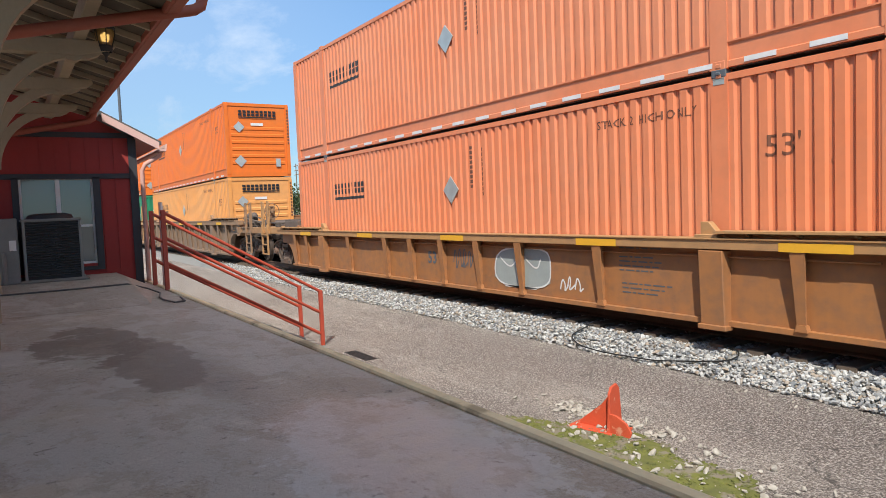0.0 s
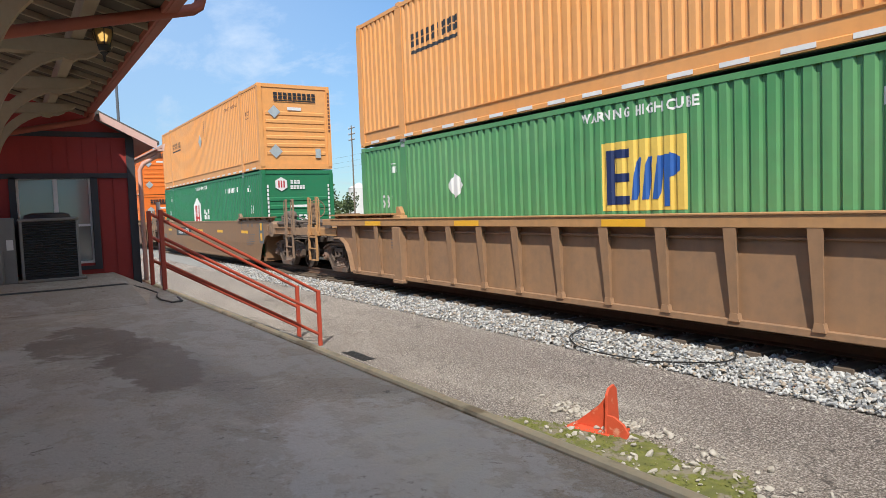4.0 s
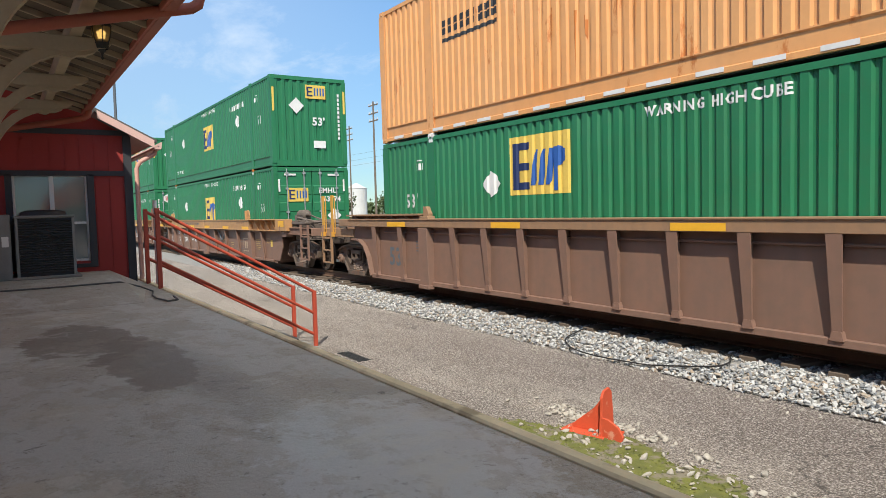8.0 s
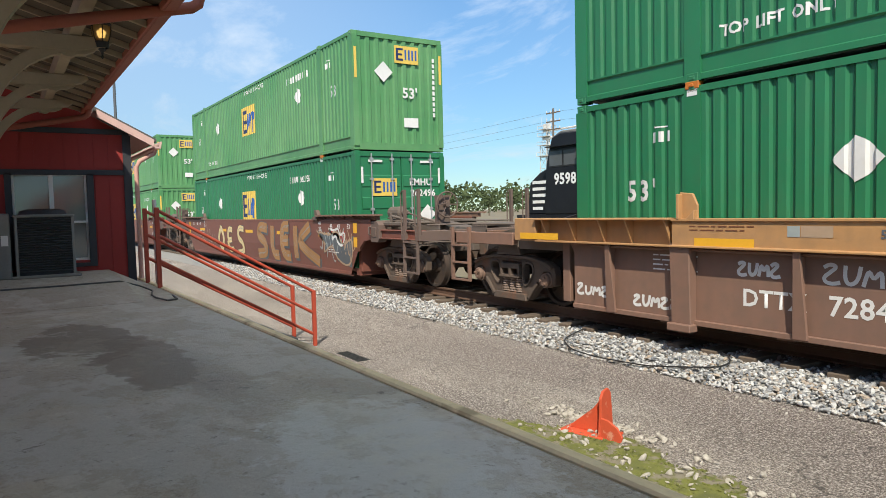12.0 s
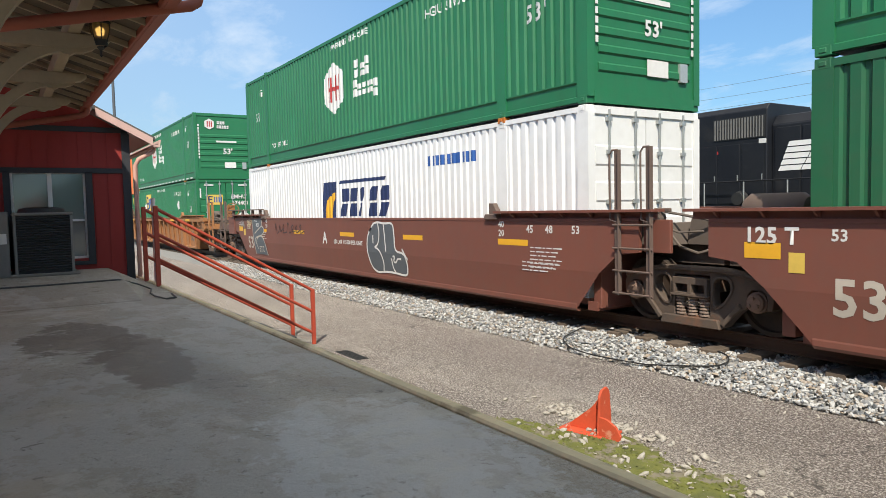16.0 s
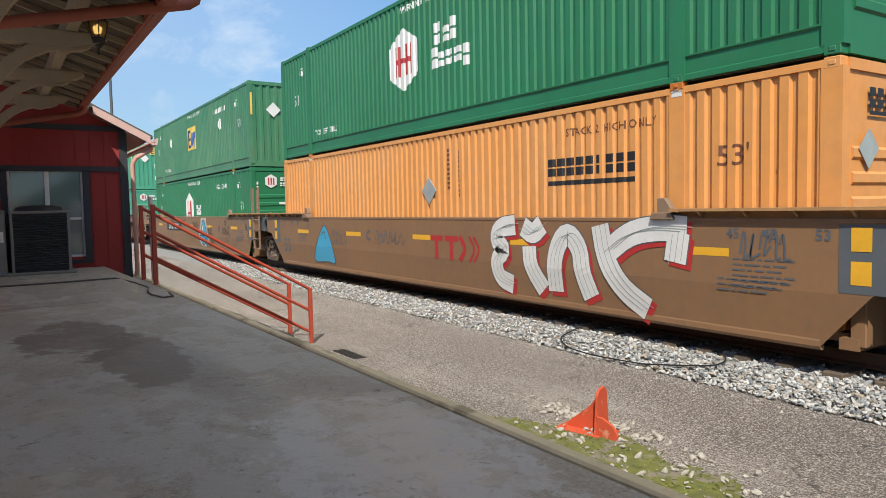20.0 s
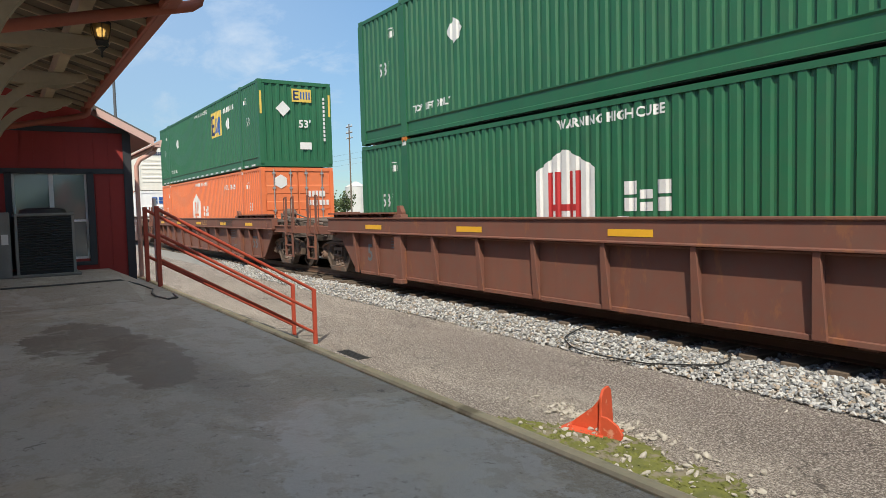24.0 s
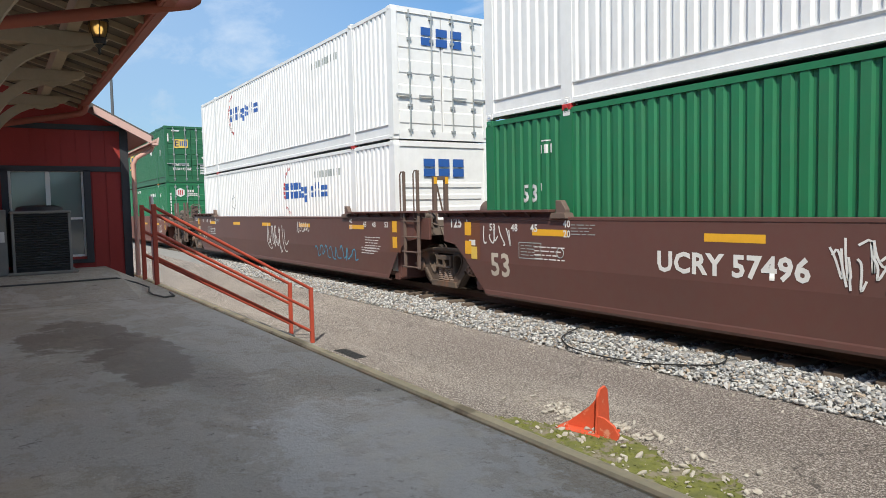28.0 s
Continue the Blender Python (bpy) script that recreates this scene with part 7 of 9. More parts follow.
    "s22": ("maroon smooth well car with white reporting mark", "smooth", "maroon", "maroon", "joint", "joint", with_art(marks_for("smooth", "white", refl_z=1.24), maroon_marks, lambda car: word_on(car, "uc2", "UCRY 57496", 0.36, -3.2, 0.90, -1.505, "white", 0.012), art(strokes_on, wild(-2.0, 0.75, 81, 0.75, 1.3) + wild(-1.95, 0.6, 82, 0.7, 1.2), "white", 0.026), art(strokes_on, wild(-8.0, 0.75, 83, 0.9, 1.35), "white", 0.028))),
    "s23": ("maroon smooth well car with white and blue tags", "smooth", "maroon", "maroon", "joint", "couple", with_art(marks_for("smooth", "white", refl_z=1.24), maroon_marks, art(strokes_on, wild(0.2, 1.8, 84) + wild(0.3, 1.5, 85), "white", 0.035), art(tag, 5.3, 0.6, 2.6, 0.5, 54, "aqua", 8), art(tag, 3.2, 1.2, 0.9, 0.4, 55, "white", 6))),
    "s24": ("brown smooth well car under green containers", "smooth", "oxide", "oxide", "couple", "couple", marks_for("smooth", "white")),
}
SERIALS = {("s2", False): "EMHU 643169", ("s6", False): "EMHU 275469", ("s7", False): "EMHU 263174", ("s8", False): "HGIU 525738", ("s9", False): "EMHU 262795", ("s10", False): "EMHU 262496", ("s11", False): "EMHU 271857", ("s12", False): "EMHU 245642", ("s13", True): "HGIU 514742", ("s14", False): "EMHU 274401", ("s17", False): "HGIU 508482", ("s19", False): "HGIU 518637", ("s20", False): "HGIU 636620", ("s21", False): "XPOU 420278", ("s22", False): "HGIU 503672"}
MOVING = []
for rear_x, upper, lower, car_key in CONSIST:
    mid = rear_x + HALF
    label, style, body, sill, front, rear, marks = CARS[car_key]
    MOVING.append((well_car(label, style, BODY[body], BODY[sill], front, rear, marks, deck=BODY["grime"] if body in ("oxide", "maroon") else BODY["dusty"] if body == "tan_brown" else (BODY["dull_brown"] if style == "boxed" and body != "rust" else None), posts="yellow" if car_key == "s6" else car_key not in ("s7", "s8", "s9")), mid, 0.0))
    for level, (paint, end, brand, strip) in ((3.19, upper), (0.27, lower)):
        spot = "on top of another container" if level > 1 else "sitting in a well car"
        ON_TOP[0] = ({"orange": "slate", "tan": "slate", "rusty_tan": "white", "salmon": "slate", "coral": "blue", "white": "red", "cream": "red", "teal": "white"}.get(paint, "rust")) if level > 1 else ""
        SERIAL[0] = SERIALS.get((car_key, level > 1), "")
        box = container(PAINT[paint], end, brand, WORDS[paint] + " corrugated steel container " + spot, strip)
        MOVING.append((box, mid, level))
for ob, x, z in MOVING:
    ob.matrix_basis = pose(x, TRACK_Y, z)


# ---- ground, track, platform ----
GROUND_Z, DECK_Z, EDGE_Y = -0.48, 0.65, 1.98
def patch_mask(n, l, cx, cy, a, b, wobble, soft=0.08, scale=1.2, rough=0.5):
    """1 inside a ragged patch on the floor, 0 outside."""
    t = n.new("ShaderNodeTexCoord")
    mp = n.new("ShaderNodeMapping")
    mp.inputs["Location"].default_value = (-cx / a, -cy / b, 0)
    mp.inputs["Scale"].default_value = (1 / a, 1 / b, 0)
    l.new(t.outputs["Object"], mp.inputs[0])
    ln = n.new("ShaderNodeVectorMath")
    ln.operation = "LENGTH"
    l.new(mp.outputs[0], ln.inputs[0])
    no = n.new("ShaderNodeTexNoise")
    no.inputs["Scale"].default_value, no.inputs["Detail"].default_value, no.inputs["Roughness"].default_value = scale, 8, rough
    l.new(t.outputs["Object"], no.inputs["Vector"])
    sc = n.new("ShaderNodeMath")
    sc.operation = "MULTIPLY_ADD"
    sc.inputs[1].default_value, sc.inputs[2].default_value = wobble, -wobble / 2
    l.new(no.outputs["Fac"], sc.inputs[0])
    ad = n.new("ShaderNodeMath")
    ad.operation = "ADD"
    l.new(ln.outputs["Value"], ad.inputs[0])
    l.new(sc.outputs[0], ad.inputs[1])
    mr = n.new("ShaderNodeMapRange")
    mr.inputs["From Min"].default_value, mr.inputs["From Max"].default_value, mr.inputs["To Min"].default_value, mr.inputs["To Max"].default_value = 1 - soft, 1 + soft, 1.0, 0.0
    l.new(ad.outputs[0], mr.inputs["Value"])
    return mr.outputs["Result"]


m, n, l, bs = nodes_of("old_asphalt")
c = mix(n, l, noise_fac(n, l, 0.5, 0.42, 0.60, detail=8, stretch=(0.5, 1.2, 1)), (0.355, 0.31, 0.265), (0.19, 0.162, 0.142))
c = mix(n, l, scaled(n, l, noise_fac(n, l, 1.6, 0.42, 0.66, detail=7, stretch=(0.45, 1, 1)), 0.55), c, (0.15, 0.127, 0.115))
c = mix(n, l, scaled(n, l, noise_fac(n, l, 0.42, 0.47, 0.56, detail=9, stretch=(0.42, 1.5, 1), rough=0.62), 0.62), c, (0.15, 0.118, 0.10))
c = mix(n, l, scaled(n, l, noise_fac(n, l, 0.9, 0.55, 0.66, detail=8, stretch=(0.3, 1.6, 1), rough=0.62), 0.6), c, (0.47, 0.43, 0.385))
c = mix(n, l, scaled(n, l, patch_mask(n, l, -6.0, 6.35, 6.0, 0.62, 1.5, 0.4, 0.9), 0.6), c, (0.15, 0.115, 0.105))
c = mix(n, l, scaled(n, l, patch_mask(n, l, -1.3, 5.9, 3.4, 1.15, 1.6, 0.35, 1.0), 0.72), c, (0.115, 0.09, 0.08))
c = mix(n, l, scaled(n, l, noise_fac(n, l, 46, 0.50, 0.56, detail=3, rough=0.75), 0.85), c, (0.56, 0.515, 0.475))
c = mix(n, l, scaled(n, l, noise_fac(n, l, 60, 0.52, 0.57, detail=3, rough=0.75), 0.92), c, (0.06, 0.052, 0.048))
c = mix(n, l, scaled(n, l, noise_fac(n, l, 17, 0.54, 0.60, detail=5, rough=0.8), 0.42), c, (0.085, 0.072, 0.066))
c = mix(n, l, scaled(n, l, noise_fac(n, l, 21, 0.56, 0.62, detail=5, rough=0.8), 0.75), c, (0.64, 0.59, 0.545))
tcv = n.new("ShaderNodeTexCoord")
vo = n.new("ShaderNodeTexVoronoi")
vo.feature = "DISTANCE_TO_EDGE"
vo.inputs["Scale"].default_value = 0.75
wob = n.new("ShaderNodeTexNoise")
wob.inputs["Scale"].default_value, wob.inputs["Detail"].default_value = 2.5, 6
l.new(tcv.outputs["Object"], wob.inputs["Vector"])
add = n.new("ShaderNodeMixRGB")
add.blend_type = "ADD"
add.inputs["Fac"].default_value = 0.5
l.new(tcv.outputs["Object"], add.inputs["Color1"])
l.new(wob.outputs["Color"], add.inputs["Color2"])
l.new(add.outputs["Color"], vo.inputs["Vector"])
crk = n.new("ShaderNodeMapRange")
crk.inputs["From Min"].default_value, crk.inputs["From Max"].default_value, crk.inputs["To Min"].default_value, crk.inputs["To Max"].default_value = 0.001, 0.007, 1.0, 0.0
l.new(vo.outputs["Distance"], crk.inputs["Value"])
gate = n.new("ShaderNodeMath")
gate.operation = "MULTIPLY"
l.new(crk.outputs["Result"], gate.inputs[0])
l.new(noise_fac(n, l, 0.6, 0.40, 0.55), gate.inputs[1])
c = mix(n, l, scaled(n, l, gate.outputs[0], 0.8), c, (0.05, 0.046, 0.042))
l.new(c, bs.inputs["Base Color"])
bs.inputs["Roughness"].default_value = 0.9
bump(n, l, bs, noise_fac(n, l, 42, 0.3, 0.7, detail=6, rough=0.7), 0.9, 0.018)
ASPHALT = m
DIRT = surface("dry_ground", (0.20, 0.17, 0.12), (0.14, 0.13, 0.08), rough=0.95, scale=0.15, fine=8, amount=0.8, relief=0.3)
BALLAST = surface("ballast_stone", (0.26, 0.255, 0.24), (0.17, 0.165, 0.155), rough=0.9, scale=14, fine=60, amount=0.9, relief=0.3)
RAIL = surface("rail_steel", (0.10, 0.055, 0.035), (0.14, 0.08, 0.05), rough=0.75, scale=6)
TIE = surface("tie_wood", (0.10, 0.075, 0.055), (0.16, 0.12, 0.09), rough=0.9, scale=3, fine=25, amount=0.8, relief=0.4)
ground = solid("ground", G().box(-900, 900, -400, 1500, GROUND_Z - 0.6, GROUND_Z - 0.03), DIRT, "dry open ground reaching the horizon", kind="structure")
solid("pavement", G().box(-140, 40, EDGE_Y - 0.02, 7.2, GROUND_Z - 0.25, GROUND_Z), ASPHALT, "sunlit weathered asphalt beside the platform", kind="structure")
bed = G()
for yc in (TRACK_Y, 20.8):
    bed.prism([(yc - 1.85, GROUND_Z - 0.1), (yc - 1.70, GROUND_Z + 0.005), (yc - 1.35, -0.24), (yc + 1.35, -0.24), (yc + 2.3, GROUND_Z - 0.1)], "x", -400, 60)
solid("ballast_bed", bed, BALLAST, "grey crushed stone ballast under the tracks", kind="structure")


def rail_profile(y):
    return [(y - 0.07, -0.17), (y - 0.07, -0.155), (y - 0.012, -0.13), (y - 0.012, -0.04), (y - 0.036, -0.03), (y - 0.036, -0.004), (y - 0.028, 0.0), (y + 0.028, 0.0), (y + 0.036, -0.004), (y + 0.036, -0.03), (y + 0.012, -0.04), (y + 0.012, -0.13), (y + 0.07, -0.155), (y + 0.07, -0.17)]


for yc in (TRACK_Y, 20.8):
    tr = thing("railway_track", "rusty steel rails on weathered wooden ties", "railway track", kind="structure", at=(0, yc, 0))
    for s in (-1, 1):
        part("rail", G().prism(rail_profile(s * 0.754), "x", -400, 60), RAIL, tr)
    tie = shared("tie", lambda g: g.box(-0.11, 0.11, -1.3, 1.3, -0.36, -0.172), 0.01)
    if yc < 10:
        for i in range(90):
            part("tie", tie, TIE, tr, at=(-42 + i * 0.53, 0, 0))
rng = random.Random(4)
ICO = [Vector(v).normalized() for v in ((-1, 0, 1.618), (1, 0, 1.618), (-1, 0, -1.618), (1, 0, -1.618), (0, 1.618, 1), (0, 1.618, -1), (0, -1.618, 1), (0, -1.618, -1), (1.618, 1, 0), (-1.618, 1, 0), (1.618, -1, 0), (-1.618, -1, 0))]
ICO_F = [(0, 4, 1), (0, 9, 4), (9, 5, 4), (4, 5, 8), (4, 8, 1), (8, 10, 1), (8, 3, 10), (5, 3, 8), (5, 2, 3), (2, 7, 3), (7, 10, 3), (7, 6, 10), (7, 11, 6), (11, 0, 6), (0, 1, 6), (6, 1, 10), (9, 0, 11), (9, 11, 2), (9, 2, 5), (7, 2, 11)]


def stones(spots):
    g = G()
    for x, y, z, r in spots:
        s = len(g.v)
        turn = Euler((rng.gauss(0, 0.5), rng.gauss(0, 0.5), rng.uniform(0, 6))).to_matrix()
        k = (r * rng.uniform(0.8, 1.5), r * rng.uniform(0.55, 1.0), r * rng.uniform(0.35, 0.7))
        for v in ICO:
            p = turn @ Vector((v.x * k[0] * rng.uniform(0.6, 1.3), v.y * k[1] * rng.uniform(0.65, 1.3), v.z * k[2] * rng.uniform(0.65, 1.3)))
            g.v.append((x + p.x, y + p.y, z + p.z))
        g.f += [tuple(s + i for i in q) for q in ICO_F]
    me = bpy.data.meshes.new("stones")
    me.from_pydata(g.v, [], g.f)
    return me


def bed_height(y):
    d = y - TRACK_Y
    if d < -1.75:
        return GROUND_Z + 0.02 + max(0.0, (d + 2.4)) * 0.0
    if d < -1.35:
        return GROUND_Z + 0.02 + (d + 1.75) / 0.4 * (-0.24 - GROUND_Z - 0.02)
    return -0.24


m, n, l, bs = nodes_of("ballast_pebble")
geo = n.new("ShaderNodeNewGeometry")
rp = n.new("ShaderNodeValToRGB")
rp.color_ramp.elements[0].color, rp.color_ramp.elements[1].color = (0.13, 0.15, 0.17, 1), (0.56, 0.57, 0.56, 1)
for pos_, col_ in ((0.3, (0.30, 0.31, 0.32, 1)), (0.45, (0.34, 0.27, 0.20, 1)), (0.6, (0.42, 0.43, 0.43, 1))):
    rp.color_ramp.elements.new(pos_).color = col_
l.new(geo.outputs["Random Per Island"], rp.inputs["Fac"])
l.new(mix(n, l, scaled(n, l, noise_fac(n, l, 30, 0.4, 0.7), 0.4), rp.outputs["Color"], (0.25, 0.22, 0.18)), bs.inputs["Base Color"])
bs.inputs["Roughness"].default_value = 0.85
PEBBLE = m
GRIT = surface("pale_grit", (0.46, 0.43, 0.38), (0.28, 0.26, 0.22), rough=0.9, scale=20, fine=60, amount=0.9, relief=0.2)
spots = []
for i in range(26000):
    x = -1.0 - 27 * rng.random() ** 1.5
    y = 6.95 + 0.75 * rng.random() if rng.random() < 0.8 else rng.uniform(7.6, 8.6)
    spots.append((x, y, bed_height(y) + rng.uniform(-0.01, 0.02), 0.014 + 0.026 * rng.random() ** 1.5))
solid("ballast_stones", stones(spots), PEBBLE, "loose pale crushed ballast stones", "gravel", kind="stuff")



m, n, l, bs = nodes_of("platform_concrete")
c = mix(n, l, noise_fac(n, l, 0.8, 0.35, 0.7, detail=8), (0.42, 0.375, 0.30), (0.30, 0.27, 0.22))
c = mix(n, l, scaled(n, l, noise_fac(n, l, 2.2, 0.45, 0.7, detail=9, rough=0.65, stretch=(1, 1.6, 1)), 0.5), c, (0.38, 0.345, 0.305))
c = mix(n, l, scaled(n, l, noise_fac(n, l, 5.5, 0.67, 0.70, detail=9, rough=0.75), 0.75), c, (0.085, 0.075, 0.07))
c = mix(n, l, scaled(n, l, noise_fac(n, l, 40, 0.44, 0.60, detail=5, rough=0.8), 0.5), c, (0.47, 0.44, 0.40))
c = mix(n, l, scaled(n, l, noise_fac(n, l, 55, 0.50, 0.58, detail=5, rough=0.8, stretch=(1, 1.3, 1)), 0.6), c, (0.22, 0.20, 0.17))
c = mix(n, l, scaled(n, l, noise_fac(n, l, 1.3, 0.50, 0.55, detail=11, rough=0.72, stretch=(0.8, 1.4, 1)), 0.55), c, (0.33, 0.30, 0.25))
c = mix(n, l, scaled(n, l, noise_fac(n, l, 9.0, 0.60, 0.64, detail=9, rough=0.74, stretch=(1.3, 0.8, 1)), 0.8), c, (0.11, 0.095, 0.08))
worn = noise_fac(n, l, 0.75, 0.50, 0.525, detail=11, rough=0.62, stretch=(0.8, 1.3, 1))
c = mix(n, l, scaled(n, l, worn, 0.6), c, (0.45, 0.44, 0.40))
c = mix(n, l, scaled(n, l, patch_mask(n, l, -2.5, 1.40, 0.95, 0.5, 2.0, 0.04, 3.4, 0.75), 0.7), c, (0.52, 0.53, 0.52))
c = mix(n, l, scaled(n, l, noise_fac(n, l, 3.2, 0.63, 0.66, detail=10, rough=0.78, stretch=(1.1, 0.8, 1)), 0.8), c, (0.10, 0.082, 0.066))
c = mix(n, l, scaled(n, l, noise_fac(n, l, 0.9, 0.55, 0.68, detail=9, rough=0.66), 0.55), c, (0.40, 0.335, 0.235))
c = mix(n, l, scaled(n, l, noise_fac(n, l, 16, 0.60, 0.66, detail=8, rough=0.75), 0.7), c, (0.17, 0.15, 0.125))
c = mix(n, l, scaled(n, l, patch_mask(n, l, -6.45, 0.53, 1.0, 0.44, 1.3, 0.03, 2.6, 0.72), 0.85), c, (0.17, 0.135, 0.105))
c = mix(n, l, scaled(n, l, patch_mask(n, l, -5.4, 0.86, 1.1, 0.27, 1.4, 0.04, 2.8, 0.72), 0.78), c, (0.17, 0.135, 0.105))
c = mix(n, l, scaled(n, l, patch_mask(n, l, -4.6, 1.05, 0.9, 0.2, 1.2, 0.5), 0.5), c, (0.20, 0.18, 0.16))
c = mix(n, l, scaled(n, l, noise_fac(n, l, 3.6, 0.52, 0.56, detail=12, rough=0.78, stretch=(0.9, 1.3, 1)), 0.42), c, (0.30, 0.255, 0.19))
c = mix(n, l, scaled(n, l, noise_fac(n, l, 1.1, 0.57, 0.60, detail=12, rough=0.74, stretch=(1.2, 0.9, 1)), 0.5), c, (0.52, 0.50, 0.43))
l.new(c, bs.inputs["Base Color"])
wet = patch_mask(n, l, -2.8, 1.35, 1.0, 0.42, 1.2, 0.2, 2.0)
rgh = n.new("ShaderNodeMapRange")
rgh.inputs["To Min"].default_value, rgh.inputs["To Max"].default_value = 0.62, 0.34
l.new(wet, rgh.inputs["Value"])
l.new(rgh.outputs["Result"], bs.inputs["Roughness"])
bump(n, l, bs, noise_fac(n, l, 22, 0.3, 0.7, detail=8, rough=0.75), 0.55, 0.012)
PLATFORM = m
EDGE = surface("edge_board", (0.84, 0.70, 0.44), (0.62, 0.53, 0.33), rough=0.85, scale=2.5, fine=40, amount=0.8, relief=0.4, stain=(0.34, 0.27, 0.16), stain_scale=3.5, stain_lo=0.54, stain_hi=0.64)
solid("platform_floor", G().box(-12.6, 9, -6, EDGE_Y - 0.088, GROUND_Z - 0.2, DECK_Z), PLATFORM, "dark stained concrete loading platform in shade", kind="structure", bevel=0.01)
solid("platform_edge", G().box(-12.6, 9, EDGE_Y - 0.078, EDGE_Y, GROUND_Z - 0.2, DECK_Z + 0.012), EDGE, "worn pale edge beam of the platform", kind="structure", bevel=0.012)

# ---- moss and loose stones along the platform foot ----
MOSS = surface("moss", (0.15, 0.16, 0.034), (0.085, 0.095, 0.03), rough=0.95, scale=9, fine=70, amount=0.9, relief=0.8, stain=(0.20, 0.175, 0.14), stain_scale=7.0, stain_lo=0.52, stain_hi=0.60)
mg, rows_, tufts = G(), {}, []
for i in range(150):
    for j in range(40):
        x, y = -6.2 + i * 0.035, EDGE_Y + 1.85 + j * 0.035
        w = noise.noise((x * 2.3, y * 2.3, 3.0)) * 0.35 + noise.noise((x * 7, y * 7, 1.0)) * 0.2
        lim = 4.72 + 0.18 * math.sin(x * 1.1 + 1.0) + 0.05 * (x + 4)
        h = (lim - y) * 1.2 + w - max(0.0, (-4.75 - x)) * 0.9
        if h > 0.05:
            rows_[i, j] = len(mg.v)
            mg.v.append((x, y, GROUND_Z + 0.002 + min(0.008, 0.01 * h)))
            for _ in range(3):
                if rng.random() < min(1.0, h * 1.6) * (0.46 + 1.2 * noise.noise((x * 4, y * 4, 8.0))):
                    tufts.append((x + rng.uniform(-0.03, 0.03), y + rng.uniform(-0.03, 0.03), GROUND_Z + 0.008, rng.uniform(0.007, 0.02)))
for (i, j), k in rows_.items():
    q = [rows_.get((i + a, j + b)) for a, b in ((0, 0), (1, 0), (1, 1), (0, 1))]
    if None not in q:
        mg.f.append(tuple(q))
solid("moss_patch", mg, MOSS, "yellow-green moss along the platform foot", "moss", kind="stuff")
solid("moss_tufts", stones(tufts), MOSS, "small tufts of yellow-green moss", "moss", kind="stuff")
spots = []
for i in range(420):
    x = -5.4 + 4.2 * rng.random()
    y = 4.1 + 0.85 * rng.random() + (0.1 if x < -4 else 0.0)
    spots.append((x, y, GROUND_Z + 0.02, rng.choice((0.005, 0.007, 0.010, 0.020, 0.034)) * rng.uniform(0.7, 1.3)))
for i in range(240):
    spots.append((-4.95 + rng.gauss(0, 0.4), 4.9 + rng.gauss(0, 0.1), GROUND_Z + 0.012, rng.uniform(0.010, 0.034)))
for i in range(500):
    spots.append((-1.2 - 12 * rng.random(), 6.9 - abs(rng.gauss(0, 0.25)), GROUND_Z + 0.008, rng.uniform(0.006, 0.018)))
solid("loose_gravel", stones(spots), GRIT, "scattered pale gravel on the asphalt", "gravel", kind="stuff")

# ---- stairs and railings ----
CONCRETE = surface("step_concrete", (0.24, 0.225, 0.20), (0.17, 0.16, 0.15), rough=0.9, scale=2, fine=40, amount=0.6)
RED = surface("red_oxide_rail_paint", (0.42, 0.065, 0.032), (0.33, 0.05, 0.03), rough=0.5, scale=5, fine=30, amount=0.6)
st = thing("stairs", "grey concrete steps down from the platform", "stairs", kind="structure")
for i in range(6):
    part("step", G().box(-11.5, -10.3, EDGE_Y + 0.005 + 0.38 * i, EDGE_Y + 0.38 * (i + 1), GROUND_Z - 0.1, DECK_Z - 0.188 * (i + 1) + 0.188 * 0), CONCRETE, st, bevel=0.012)
for x in (-10.45, -11.4):
    r = thing("stair_railing", "red painted steel pipe railing beside the platform steps", "railing", "stair railings")
    top0, top1 = Vector((x, 1.9, 1.765)), Vector((x, 4.22, 0.40))
    part("post", G().box(x - 0.03, x + 0.03, 1.87, 1.93, DECK_Z, 1.80), RED, r, bevel=0.006)
    part("post", G().box(x - 0.028, x + 0.028, 4.19, 4.25, GROUND_Z, 0.42), RED, r, bevel=0.006)
    for d in (0.0, 0.36, 0.72):
        part("rail", G().tube(top0 - Vector((0, 0, d)), top1 - Vector((0, 0, d * 0.97)), 0.024, 10), RED, r, smooth=True)

# ---- depot annex ----
SIDING = surface("red_board_siding", (0.33, 0.030, 0.024), (0.25, 0.024, 0.02), rough=0.7, scale=1.5, fine=30, amount=0.6)
TRIM = surface("dark_trim_paint", (0.035, 0.038, 0.045), rough=0.6, scale=4)
WHITE = surface("pale_pink_trim_paint", (0.62, 0.42, 0.37), (0.52, 0.34, 0.30), rough=0.6, scale=4)
ROOFING = surface("roof_shingle", (0.10, 0.095, 0.09), (0.07, 0.066, 0.064), rough=0.9, scale=6)
WX = -11.9
walls = thing("annex_wall", "red board-and-batten gable wall of the depot annex", "wall", kind="structure")
part("gable_wall", G().prism([(-6.0, GROUND_Z), (0.19, GROUND_Z), (0.19, 5.6), (-2.2, 5.6), (-6.0, 4.0)], "x", WX - 0.2, WX), SIDING, walls)
part("wall_above", G().prism([(0.19, 2.36), (1.18, 2.36), (1.8, 2.36), (1.8, 2.96), (0.19, 3.82)], "x", WX - 0.2, WX), SIDING, walls)
part("wall_below", G().box(WX - 0.2, WX, 0.19, 1.18, GROUND_Z, 1.03), SIDING, walls)
